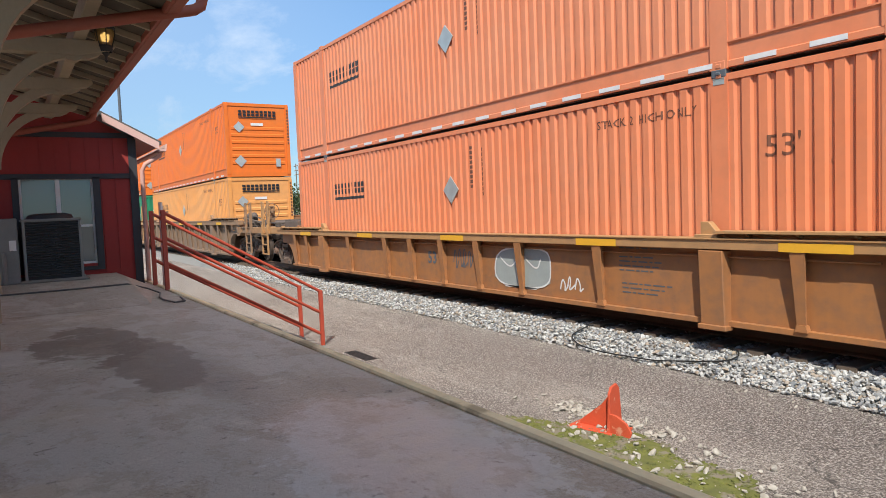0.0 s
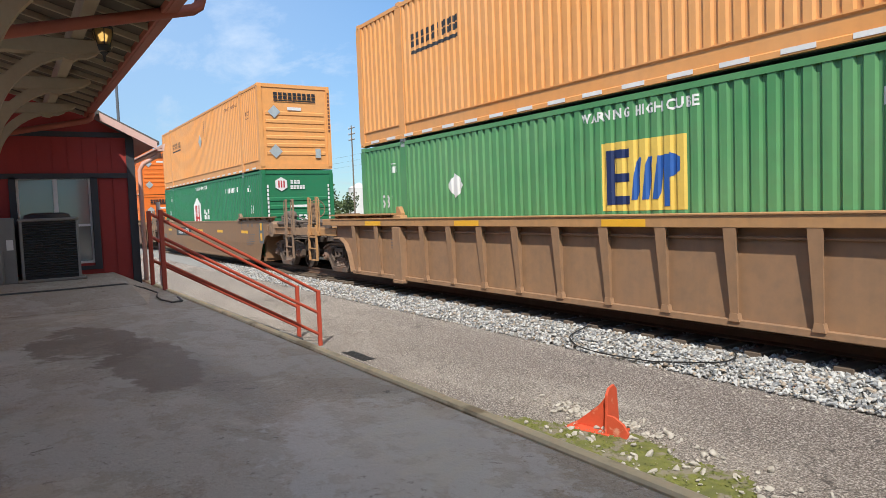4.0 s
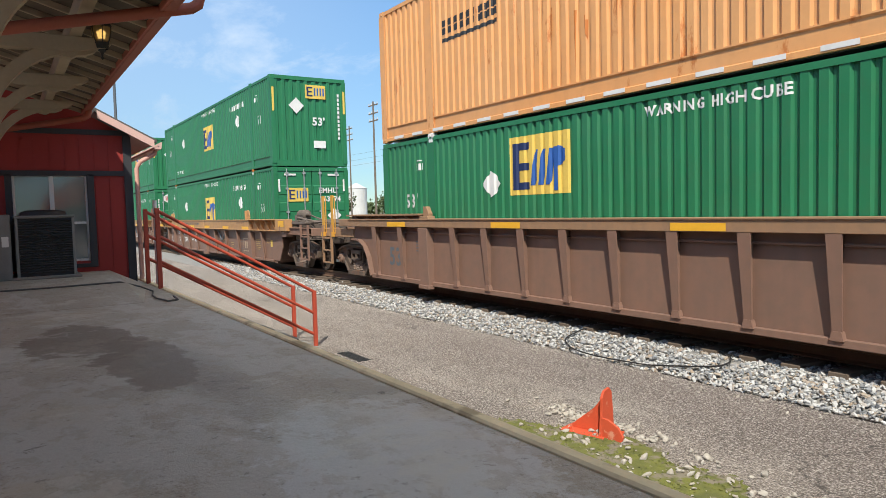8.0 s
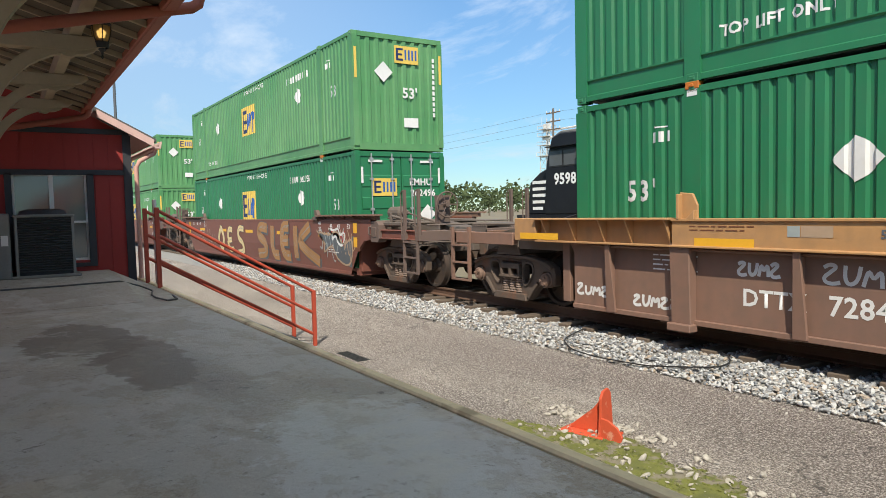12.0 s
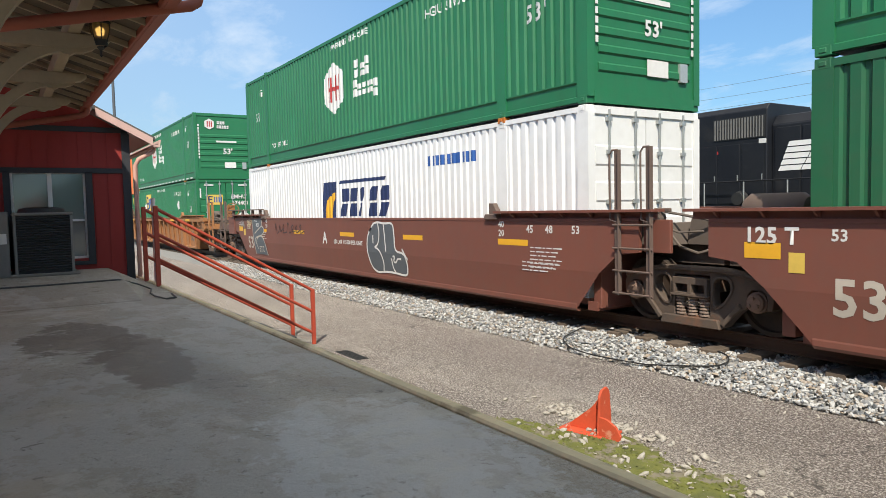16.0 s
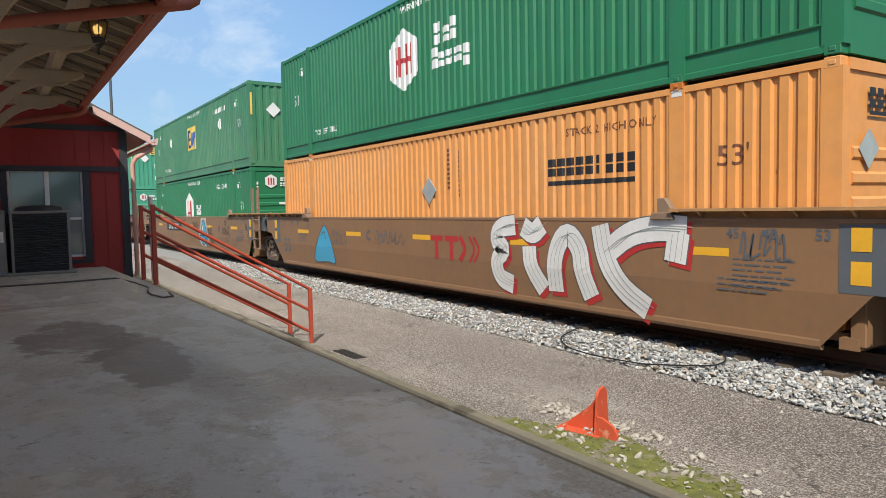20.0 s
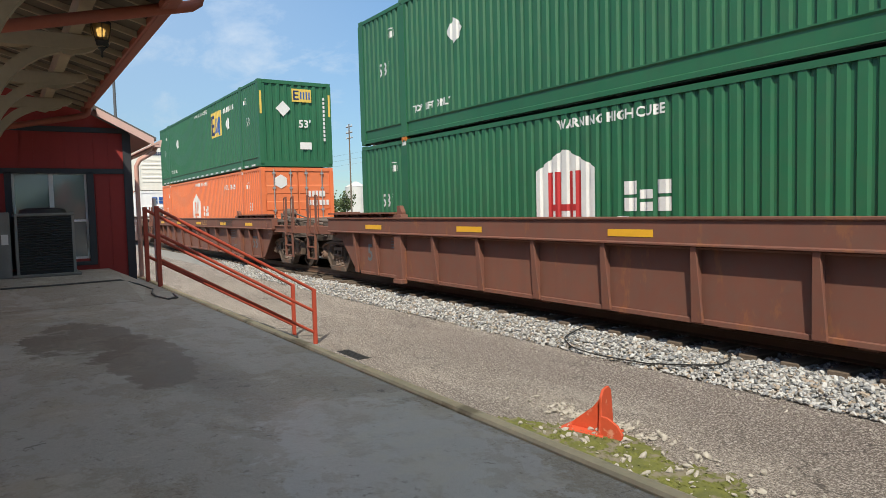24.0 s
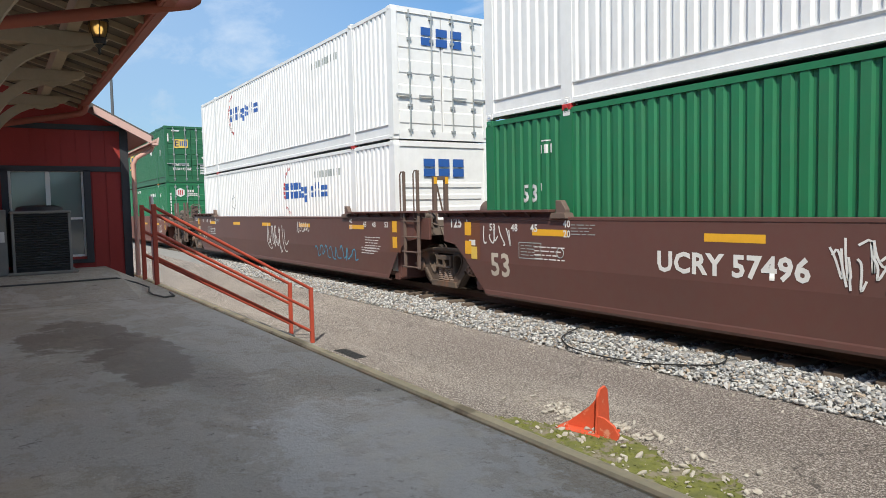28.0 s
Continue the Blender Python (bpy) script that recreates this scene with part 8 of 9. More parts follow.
part("wall_corner", G().box(WX - 0.2, WX, 1.18, 1.8, GROUND_Z, 2.36), SIDING, walls)
part("track_side_wall", G().box(-22, WX - 0.2, 1.62, 1.8, GROUND_Z, 3.0), SIDING, walls)
for y in [-0.9 + 0.2 * i for i in range(14)]:
    for z0, z1 in ((DECK_Z + 0.2, 2.36), (2.44, 3.0)):
        if z0 < 2 and 0.1 < y < 1.24:
            continue
        part("batten", shared("batten%.1f" % z0, lambda g: g.box(0, 0.012, -0.012, 0.012, z0, z1)), SIDING, walls, at=(WX, y, 0))
for name, y0, y1, z0, z1 in (("corner_board", 1.70, 1.82, 0.55, 3.0), ("belt_board", -1.0, 1.70, 2.33, 2.41), ("upper_belt_board", -1.0, 1.75, 2.96, 3.04), ("window_casing", 1.17, 1.27, 0.98, 2.36), ("window_casing", 0.10, 0.19, 0.98, 2.36), ("window_sill", 0.10, 1.27, 0.93, 0.99)):
    part(name, G().box(WX + 0.003, WX + 0.03, y0, y1, z0, z1), TRIM, walls, bevel=0.004)
roof = thing("annex_roof", "shingled annex roof with a white fascia", "roof", kind="structure")
part("roof_slope", G().prism([(2.16, 2.84), (2.16, 2.89), (1.3, 3.35), (1.3, 3.29)], "x", -22, WX + 0.28), ROOFING, roof)
part("fascia", G().prism([(2.12, 2.76), (2.12, 2.875), (1.33, 3.30), (1.33, 3.185)], "x", WX + 0.28, WX + 0.32), WHITE, roof)
part("soffit", G().prism([(2.1, 2.80), (2.1, 2.83), (1.8, 3.0), (1.8, 2.96)], "x", -22, WX + 0.28), WHITE, roof)
part("gutter", G().prism([(2.12, 2.74), (2.22, 2.74), (2.24, 2.85), (2.22, 2.85), (2.20, 2.77), (2.12, 2.77)], "x", -22, WX + 0.3), WHITE, roof)
PIPE_RED = surface("pink_red_pipe_paint", (0.62, 0.36, 0.30), (0.52, 0.28, 0.23), rough=0.5, scale=5)
solid("downspout", G().pipe([(WX + 0.12, 2.17, 2.76), (WX + 0.12, 2.15, 2.68), (WX + 0.1, 1.93, 2.55), (WX + 0.08, 1.88, 2.45), (WX + 0.08, 1.88, 0.7)], 0.036, 10), PIPE_RED, "pale red downspout on the annex corner", "downspout", smooth=True)
win = thing("window_1", "white-framed sliding window with a dark screen", "window", kind="structure")
ALU = surface("white_window_frame", (0.78, 0.78, 0.76), rough=0.4, scale=5, amount=0.3)
m, n, l, bs = nodes_of("window_glass")
bs.inputs["Base Color"].default_value = (0.15, 0.175, 0.18, 1)
bs.inputs["Roughness"].default_value = 0.06
bs.inputs["Metallic"].default_value = 0.0
bs.inputs["Specular IOR Level"].default_value = 1.0
GLASS = m
fr = G()
for a in ((0.19, 0.225, 1.03, 2.36), (1.145, 1.18, 1.03, 2.36), (0.225, 1.145, 1.03, 1.065), (0.225, 1.145, 2.325, 2.36), (0.665, 0.725, 1.065, 2.325), (0.725, 1.145, 1.60, 1.635)):
    fr.box(WX - 0.09, WX - 0.02, *a)
part("window_frame", fr, ALU, win)
for y0, y1 in ((0.225, 0.665), (0.725, 1.145)):
    part("pane", G().box(WX - 0.075, WX - 0.065, y0, y1, 1.065, 2.325), GLASS, win)
APRON = G().prism([(-8.9, 0.3), (-8.9, 0.653), (-10.9, 0.86), (WX, 0.86), (WX, 0.3)], "y", -4, 1.42)
solid("concrete_ramp", APRON, PLATFORM, "concrete ramp rising to the annex wall", kind="structure")
ck = G()
ck.v += [(-8.9, 1.42, 0.654), (-10.9, 1.42, 0.86), (WX, 1.42, 0.86), (-8.9, 1.5, 0.652), (-10.9, 1.78, 0.655), (WX, 1.80, 0.665)]
ck.f += [(0, 1, 4, 3), (1, 2, 5, 4)]
solid("ramp_edge", ck, PLATFORM, "pale sloped edge of the concrete ramp", kind="structure")

# ---- air conditioner ----
AC_GREY = surface("grey_cabinet_paint", (0.20, 0.20, 0.19), rough=0.5, scale=5)
AC_DARK = surface("dark_grille", (0.02, 0.021, 0.022), rough=0.6, scale=6)
AC_SLAT = surface("black_louvre_paint", (0.045, 0.047, 0.05), rough=0.5, scale=6)
ac = thing("air_conditioner", "grey outdoor air conditioning unit with black louvred sides", "air conditioner")
X0, X1, Y0, Y1, Z0, Z1 = -11.72, -11.0, 0.18, 0.90, 0.90, 1.74
part("base_pad", G().box(X0 - 0.05, X1 + 0.06, Y0 - 0.06, Y1 + 0.06, 0.86, Z0), CONCRETE, ac, bevel=0.01)
part("casing", G().box(X0 + 0.02, X1 - 0.02, Y0 + 0.02, Y1 - 0.02, Z0, Z1 - 0.03), AC_DARK, ac)
for x, y in ((X0, Y0), (X1 - 0.035, Y0), (X0, Y1 - 0.035), (X1 - 0.035, Y1 - 0.035)):
    part("corner_post", G().box(x, x + 0.035, y, y + 0.035, Z0, Z1 - 0.04), AC_GREY, ac)
slat = shared("ac_slat", lambda g: g.prism([(X1 - 0.012, 0.0), (X1 + 0.004, 0.006), (X1 - 0.012, 0.02)], "y", Y0 + 0.04, Y1 - 0.04))
for i in range(22):
    part("louvre", slat, AC_SLAT, ac, at=(0, 0, Z0 + 0.05 + i * 0.034))
part("top_cover", G().box(X0 - 0.01, X1 + 0.01, Y0 - 0.01, Y1 + 0.01, Z1 - 0.04, Z1), AC_GREY, ac, bevel=0.012)
part("fan_guard", G().lathe([(Z1, 0.30), (Z1 + 0.05, 0.28), (Z1 + 0.075, 0.2), (Z1 + 0.08, 0.0)], "z", ((X0 + X1) / 2, (Y0 + Y1) / 2, 0), 20), AC_DARK, ac, smooth=True)
ac2 = thing("electrical_cabinet", "grey metal service cabinet with a small label", "cabinet")
part("body", G().box(-11.7, -11.02, -0.7, 0.13, 0.86, 1.76), AC_GREY, ac2, bevel=0.012)
part("label_plate", G().box(-11.02, -11.012, 0.02, 0.10, 1.32, 1.46), ink("white"), ac2)
part("conduit", G().tube((-11.0, -0.05, 0.86), (-11.0, -0.05, 1.3), 0.025), AC_GREY, ac2)

# ---- canopy ----
BEAM = surface("beige_beam_paint", (0.35, 0.28, 0.19), (0.26, 0.205, 0.14), rough=0.8, scale=2.5, fine=30, amount=0.6)
DECKING = surface("dark_roof_boards", (0.11, 0.086, 0.06), (0.07, 0.054, 0.04), rough=0.85, scale=3, fine=30, amount=0.7)
FASCIA_RED = surface("red_fascia_paint", (0.32, 0.085, 0.05), (0.24, 0.065, 0.04), rough=0.6, scale=3, fine=25, amount=0.6)
EY, EZ, SL = 1.16, 3.29, 0.30
CX0, CX1 = WX + 0.05, 4.0
cn = thing("canopy_roof", "weathered wooden platform canopy with exposed rafters", "canopy", kind="structure")
part("roof_boards", G().prism([(EY - 0.03, EZ + 0.02), (EY - 0.03, EZ + 0.06), (-2.3, EZ + 0.06 + SL * (EY + 2.3)), (-2.3, EZ + 0.02 + SL * (EY + 2.3))], "x", CX0, CX1), DECKING, cn)
part("fascia", G().box(CX0, CX1, EY - 0.03, EY, EZ - 0.03, EZ + 0.07), FASCIA_RED, cn, bevel=0.005)
part("eave_gutter", G().prism([(EY, EZ - 0.03), (EY + 0.09, EZ - 0.015), (EY + 0.11, EZ + 0.06), (EY + 0.09, EZ + 0.06), (EY + 0.07, EZ + 0.01), (EY, EZ + 0.0)], "x", CX0, CX1), FASCIA_RED, cn)
raf = shared("rafter", lambda g: g.prism([(EY - 0.035, EZ - 0.035), (EY - 0.035, EZ + 0.018), (-2.2, EZ + 0.018 + SL * (EY + 2.17)), (-2.2, EZ - 0.035 + SL * (EY + 2.17))], "x", -0.018, 0.018))
for i in range(35):
    part("rafter", raf, BEAM, cn, at=(CX0 + 0.2 + i * 0.45, 0, 0))
BRACKETS = [-10.45, -8.6, -6.75, -4.42, -2.5, -0.65, 1.2, 3.05]
for bx in BRACKETS:
    br = thing("canopy_bracket", "beige timber bracket beam with a curved brace", "bracket", "canopy brackets")
    part("beam", G().prism([(-2.2, 3.10), (-2.2, 3.235), (0.90, 3.235), (0.92, 3.20), (0.86, 3.155), (0.62, 3.10)], "x", bx - 0.06, bx + 0.06), BEAM, br, bevel=0.006)
    arc = [(math.cos(a), math.sin(a)) for a in (math.pi * (0.5 + 0.5 * i / 12) for i in range(13))]
    part("curved_brace", G().prism([(0.72 + 0.72 * c, 2.385 + 0.72 * s) for c, s in arc] + [(0.72 + 0.82 * c, 2.385 + 0.82 * s - 0.104 * max(0, 1 + c * 3)) for c, s in reversed(arc)], "x", bx - 0.05, bx + 0.05), BEAM, br)
    part("end_scroll", G().prism([(0.50, 3.10), (0.54, 3.06), (0.60, 3.05), (0.64, 3.075), (0.70, 3.08), (0.78, 3.115), (0.80, 3.14), (0.62, 3.102)], "x", bx - 0.045, bx + 0.045), BEAM, br)
    solid("canopy_post", G().box(bx - 0.08, bx + 0.08, -0.26, -0.10, DECK_Z, 3.10), BEAM, "square beige timber post under the canopy", "post", "canopy posts", bevel=0.01)
part("purlin", G().box(CX0, CX1, 0.585, 0.685, 3.237, 3.39), BEAM, cn, bevel=0.006)
for px_, y0_, z0_, z1_ in ((-5.75, 1.44, 3.365, 2.49), (-11.45, 1.20, 3.20, 2.52)):
    solid("drain_pipe", G().pipe([(px_, -2.2, z1_ - 0.03), (px_, y0_ - 0.25, z0_ - 0.085), (px_, y0_ - 0.06, z0_ - 0.04), (px_, y0_ - 0.01, z0_ - 0.005), (px_, y0_ + 0.005, z0_ + 0.05), (px_, y0_ + 0.005, z0_ + 0.09)], 0.045, 14), FASCIA_RED, "rusty red drain pipe running under the canopy", "drain pipe", "canopy drain pipes", smooth=True)
# roof strip out of view, added only to cast shade on the stair rails
solid("freight_house_roof", G().prism([(1.18, 5.0), (1.18, 5.1), (0.0, 5.5), (0.0, 5.4)], "x", -7.0, 6.5), ROOFING, "unseen roof strip added to shade the platform steps", kind="structure")

# wall out of view, added to close the back for bounced light
solid("depot_wall", G().box(-12.1, 9.2, -6.25, -6.0, GROUND_Z - 0.2, 4.3), SIDING, "unseen red board wall added behind the platform", kind="structure")

# ---- lantern ----
m, n, l, bs = nodes_of("lantern_glass")
bs.inputs["Base Color"].default_value = (0.42, 0.30, 0.15, 1)
bs.inputs["Roughness"].default_value = 0.25
bs.inputs["Transmission Weight"].default_value = 0.5
LGLASS = m
m, n, l, bs = nodes_of("lantern_bulb")
bs.inputs["Emission Color"].default_value = (1.0, 0.72, 0.28, 1)
bs.inputs["Emission Strength"].default_value = 2.2
BULB = m
lan = thing("hanging_lantern", "black metal lantern with amber glass, lit", "lantern", at=(-6.72, 0.84, 3.085))
part("finial", G().lathe([(-0.025, 0.004), (-0.012, 0.014), (0.0, 0.008), (0.03, 0.012), (0.05, 0.030), (0.06, 0.034), (0.065, 0.02)], "z", (0, 0, 0), 12), AC_DARK, lan)
part("gallery", G().lathe([(0.065, 0.050), (0.072, 0.056), (0.10, 0.060), (0.108, 0.066), (0.118, 0.066), (0.12, 0.05)], "z", (0, 0, 0), 14), AC_DARK, lan)
part("glass", G().lathe([(0.118, 0.054), (0.16, 0.068), (0.22, 0.080), (0.255, 0.078)], "z", (0, 0, 0), 14), LGLASS, lan, smooth=True)
part("bulb", G().lathe([(0.15, 0.0), (0.16, 0.018), (0.21, 0.026), (0.235, 0.0)], "z", (0, 0, 0), 10), BULB, lan, smooth=True)
part("cap", G().lathe([(0.25, 0.084), (0.262, 0.092), (0.272, 0.088), (0.30, 0.062), (0.315, 0.03), (0.34, 0.012), (0.42, 0.008)], "z", (0, 0, 0), 14), AC_DARK, lan, smooth=True)
for i in range(6):
    a = i * math.pi / 3
    part("cage_bar", G().pipe([(0.056 * math.cos(a), 0.056 * math.sin(a), 0.115), (0.072 * math.cos(a), 0.072 * math.sin(a), 0.16), (0.084 * math.cos(a), 0.084 * math.sin(a), 0.22), (0.083 * math.cos(a), 0.083 * math.sin(a), 0.26)], 0.005, 5), AC_DARK, lan)

# ---- small things on the asphalt ----
ORANGE = surface("orange_steel_paint", (0.60, 0.085, 0.032), (0.46, 0.07, 0.03), rough=0.7, scale=6, fine=40, amount=0.7, stain=(0.62, 0.28, 0.18), stain_scale=7.0, stain_lo=0.60, stain_hi=0.66)
ch = thing("steel_wheel_stop", "orange painted steel bumper bracket bolted to the asphalt", "wheel stop", at=pose(-4.60, 4.68, GROUND_Z, 0, 0, 14) @ Matrix.Scale(0.88, 4))
part("base_plate", G().box(-0.42, 0.12, -0.17, 0.14, 0.0, 0.018), ORANGE, ch, "worn pale orange base plate", bevel=0.004)
part("gusset", G().prism([(-0.40, 0.018), (0.05, 0.018), (0.05, 0.38), (0.0, 0.37), (-0.08, 0.27), (-0.34, 0.06)], "y", -0.02, 0.012), ORANGE, ch, bevel=0.004)
part("upright", G().prism([(-0.14, 0.0), (0.14, 0.0), (0.11, 0.30), (0.09, 0.46), (0.04, 0.51), (-0.06, 0.49), (-0.11, 0.42), (-0.11, 0.30)], "x", 0.05, 0.08), ORANGE, ch, bevel=0.004)
part("front_gusset", G().prism([(0.08, 0.0), (0.31, 0.0), (0.33, 0.06), (0.27, 0.15), (0.16, 0.21), (0.08, 0.22)], "y", -0.13, -0.10), ORANGE, ch, bevel=0.004)
for bx_, by_ in ((-0.32, -0.1), (-0.32, 0.1), (0.2, 0.1)):
    part("bolt", shared("stop_bolt", lambda g: g.tube((0, 0, 0.02), (0, 0, 0.04), 0.018, 6)), ORANGE, ch, at=(bx_, by_, 0))
RUBBER = surface("black_rubber", (0.018, 0.018, 0.018), rough=0.6, scale=8, amount=0.4)
loop = [(-7.76, 7.1), (-7.62, 7.32), (-7.5, 7.55), (-7.0, 7.68), (-6.4, 7.66), (-5.7, 7.6), (-5.25, 7.48), (-5.0, 7.3), (-5.1, 7.18), (-5.5, 7.08), (-6.08, 6.96), (-6.78, 6.85), (-7.31, 6.93)]
loop = rounded(loop, 2)
loop = [(x, y, bed_height(y) + 0.05) for x, y in loop + loop[:1]]
HOSE = surface("grey_hose_rubber", (0.09, 0.088, 0.085), (0.06, 0.058, 0.056), rough=0.6, scale=8, amount=0.4)
solid("cable_loop", G().pipe(loop, 0.010, 6), RUBBER, "black cable lying in a loop on the ballast", "cable", smooth=True)
solid("floor_hose", G().pipe([(-10.2, -2.5, 0.80), (-10.2, 0.5, 0.80), (-10.25, 1.35, 0.805), (-10.3, 1.6, 0.72), (-10.0, 1.72, DECK_Z + 0.018), (-9.5, 1.62, DECK_Z + 0.018), (-9.1, 1.6, DECK_Z + 0.018), (-8.7, 1.66, DECK_Z + 0.018), (-8.75, 1.78, DECK_Z + 0.018), (-9.1, 1.8, DECK_Z + 0.03)], 0.011, 8), HOSE, "black hose lying along the platform", "hose", smooth=True)
gr = thing("drain_grate", "dark iron drain grate set in the asphalt", "grate", at=pose(-9.3, 4.34, GROUND_Z) @ Matrix.Scale(0.76, 4))
part("frame", G().box(-0.5, 0.5, -0.13, 0.13, -0.02, 0.006), AC_DARK, gr)
for i in range(14):
    part("bar", shared("grate_bar", lambda g: g.box(-0.012, 0.012, -0.11, 0.11, 0.006, 0.012)), AC_DARK, gr, at=(-0.46 + i * 0.071, 0, 0))
PLASTER = surface("white_post_paint", (0.7, 0.7, 0.68), rough=0.6, scale=4)
solid("marker_post", G().tube((-14.5, 2.6, GROUND_Z), (-14.5, 2.6, 2.0), 0.04, 10), PLASTER, "thin white post behind the railing", "post")


# ---- parked locomotive on the far track ----
LY = 20.8
BLACK = surface("black_loco_paint", (0.010, 0.012, 0.017), (0.020, 0.022, 0.026), rough=0.5, scale=1.2, fine=20, amount=0.6, stain=(0.045, 0.042, 0.04), stain_scale=0.9, stain_lo=0.6, stain_hi=0.8)
BLACK.node_tree.nodes["Principled BSDF"].inputs["Specular IOR Level"].default_value = 0.3
STRIPE = surface("white_stripe_paint", (0.82, 0.83, 0.82), (0.74, 0.75, 0.74), rough=0.5, scale=2, amount=0.4)
DARKGLASS = surface("dark_cab_glass", (0.10, 0.11, 0.12), rough=0.1, scale=5, amount=0.2, relief=0)
loco = thing("diesel_locomotive", "black diesel locomotive with white stripes, parked", "locomotive", at=(0, LY, 0))
N = -24.0
part("cab", G().prism([(N + 2.0, 1.35), (N + 5.2, 1.35), (N + 5.2, 4.60), (N + 3.0, 4.66), (N + 2.5, 4.5), (N + 2.15, 3.45)], "y", -1.56, 1.56), BLACK, loco, bevel=0.05)
part("nose", G().prism([(N + 0.35, 1.35), (N + 2.1, 1.35), (N + 2.1, 3.45), (N + 1.2, 3.15), (N + 0.55, 2.75)], "y", -1.1, 1.1), BLACK, loco, bevel=0.06)
part("cab_roof", G().prism([(N + 2.45, 4.52), (N + 5.3, 4.62), (N + 5.3, 4.72), (N + 3.0, 4.74)], "y", -1.5, 1.5), AC_GREY, loco, bevel=0.03)
for x0, x1 in ((N + 2.4, N + 3.15), (N + 3.25, N + 4.05)):
    wf = part("window_frame", G().box(x0 - 0.06, x1 + 0.06, -1.572, -1.55, 3.28, 4.0), AC_DARK, loco, bevel=0.008)
    part("side_window", G().box(x0, x1, -1.58, -1.565, 3.34, 3.94), DARKGLASS, wf)
part("cab_door", G().box(N + 4.2, N + 4.95, -1.575, -1.55, 1.5, 3.5), BLACK, loco, bevel=0.012)
part("window_visor", G().prism([(N + 2.3, 4.1), (N + 4.1, 4.1), (N + 4.1, 4.13), (N + 2.3, 4.13)], "y", -1.75, -1.55), BLACK, loco)
part("mirror", G().box(N + 4.15, N + 4.2, -1.78, -1.6, 3.5, 3.9), AC_DARK, loco)
part("long_hood", G().prism([(-1.0, 1.5), (1.0, 1.5), (1.0, 3.95), (0.75, 4.25), (-0.75, 4.25), (-1.0, 3.95)], "x", N + 11.8, N + 19.8), BLACK, loco, bevel=0.03)
part("equipment_box", G().box(N + 5.25, N + 8.4, -1.5, 1.5, 3.3, 4.62), BLACK, loco, bevel=0.03)
part("lower_cabinet", G().box(N + 5.25, N + 8.4, -1.5, 1.5, 1.35, 3.28), BLACK, loco, bevel=0.03)
part("dynamic_brake_box", G().prism([(-1.25, 1.35), (1.25, 1.35), (1.25, 4.45), (1.1, 4.62), (-1.1, 4.62), (-1.25, 4.45)], "x", N + 8.4, N + 11.8), BLACK, loco, bevel=0.02)
part("radiator", G().prism([(-1.0, 4.2), (-1.55, 4.4), (-1.55, 4.7), (1.55, 4.7), (1.55, 4.4), (1.0, 4.2)], "x", N + 19.8, N + 22.6), BLACK, loco)
GRILLE = surface("rusty_grille", (0.22, 0.075, 0.045), (0.10, 0.06, 0.055), rough=0.8, scale=3)
for x0 in (N + 5.75, N + 6.82):
    gl = part("intake_grille", G().box(x0, x0 + 0.92, -1.52, -1.5, 3.5, 4.5), GRILLE, loco)
    part("grille_frame", G().box(x0 - 0.06, x0, -1.56, -1.5, 3.45, 4.55).box(x0 + 0.92, x0 + 0.98, -1.56, -1.5, 3.45, 4.55), AC_GREY, gl)
    for i in range(9):
        part("grille_slat", shared("gslat", lambda g: g.box(0, 0.92, -1.55, -1.52, 0, 0.04)), AC_DARK, gl, at=(x0, 0, 3.54 + i * 0.107))
lv = part("louvre_panel", G().box(N + 5.85, N + 6.9, -1.515, -1.5, 2.0, 2.9), AC_DARK, loco)
for i in range(11):
    part("louvre", shared("llouvre", lambda g: g.box(0, 0.05, -1.535, -1.515, 2.04, 2.86)), AC_GREY, lv, at=(N + 5.9 + i * 0.088, 0, 0))
vg = part("vent_grille", G().box(N + 9.96, N + 11.75, -1.27, -1.25, 3.6, 4.28), AC_DARK, loco)
for i in range(18):
    part("vent_slat", shared("vslat", lambda g: g.box(0, 0.035, -1.29, -1.27, 3.63, 4.25)), AC_GREY, vg, at=(N + 10.02 + i * 0.096, 0, 0))
for x in (N + 9.54, N + 10.2, N + 11.45):
    part("warning_tab", shared("warning_tab", lambda g: g.box(-0.11, 0.11, -1.262, -1.25, 3.18, 3.28)), ink("red"), loco, "small red warning plate", at=(x, 0, 0))
part("step_light", G().box(N + 11.55, N + 11.78, -1.27, -1.25, 3.42, 3.56), ink("white"), loco, "small white plate")
part("frame_sill", G().box(N + 0.2, N + 22.4, -1.55, 1.55, 1.05, 1.35), BLACK, loco)
part("sill_stripe", G().box(N + 1.5, N + 22.4, -1.556, -1.55, 1.10, 1.19), STRIPE, loco, "white sill stripe")
part("fuel_tank", G().box(N + 8.2, N + 14.2, -1.45, 1.45, 0.3, 1.05), BLACK, loco, bevel=0.06)
part("road_number", text_mesh("road_no", "9598", 0.62, 1.05, 0.02), STRIPE, loco, "white road number", at=(N + 3.3, -1.568, 2.78))
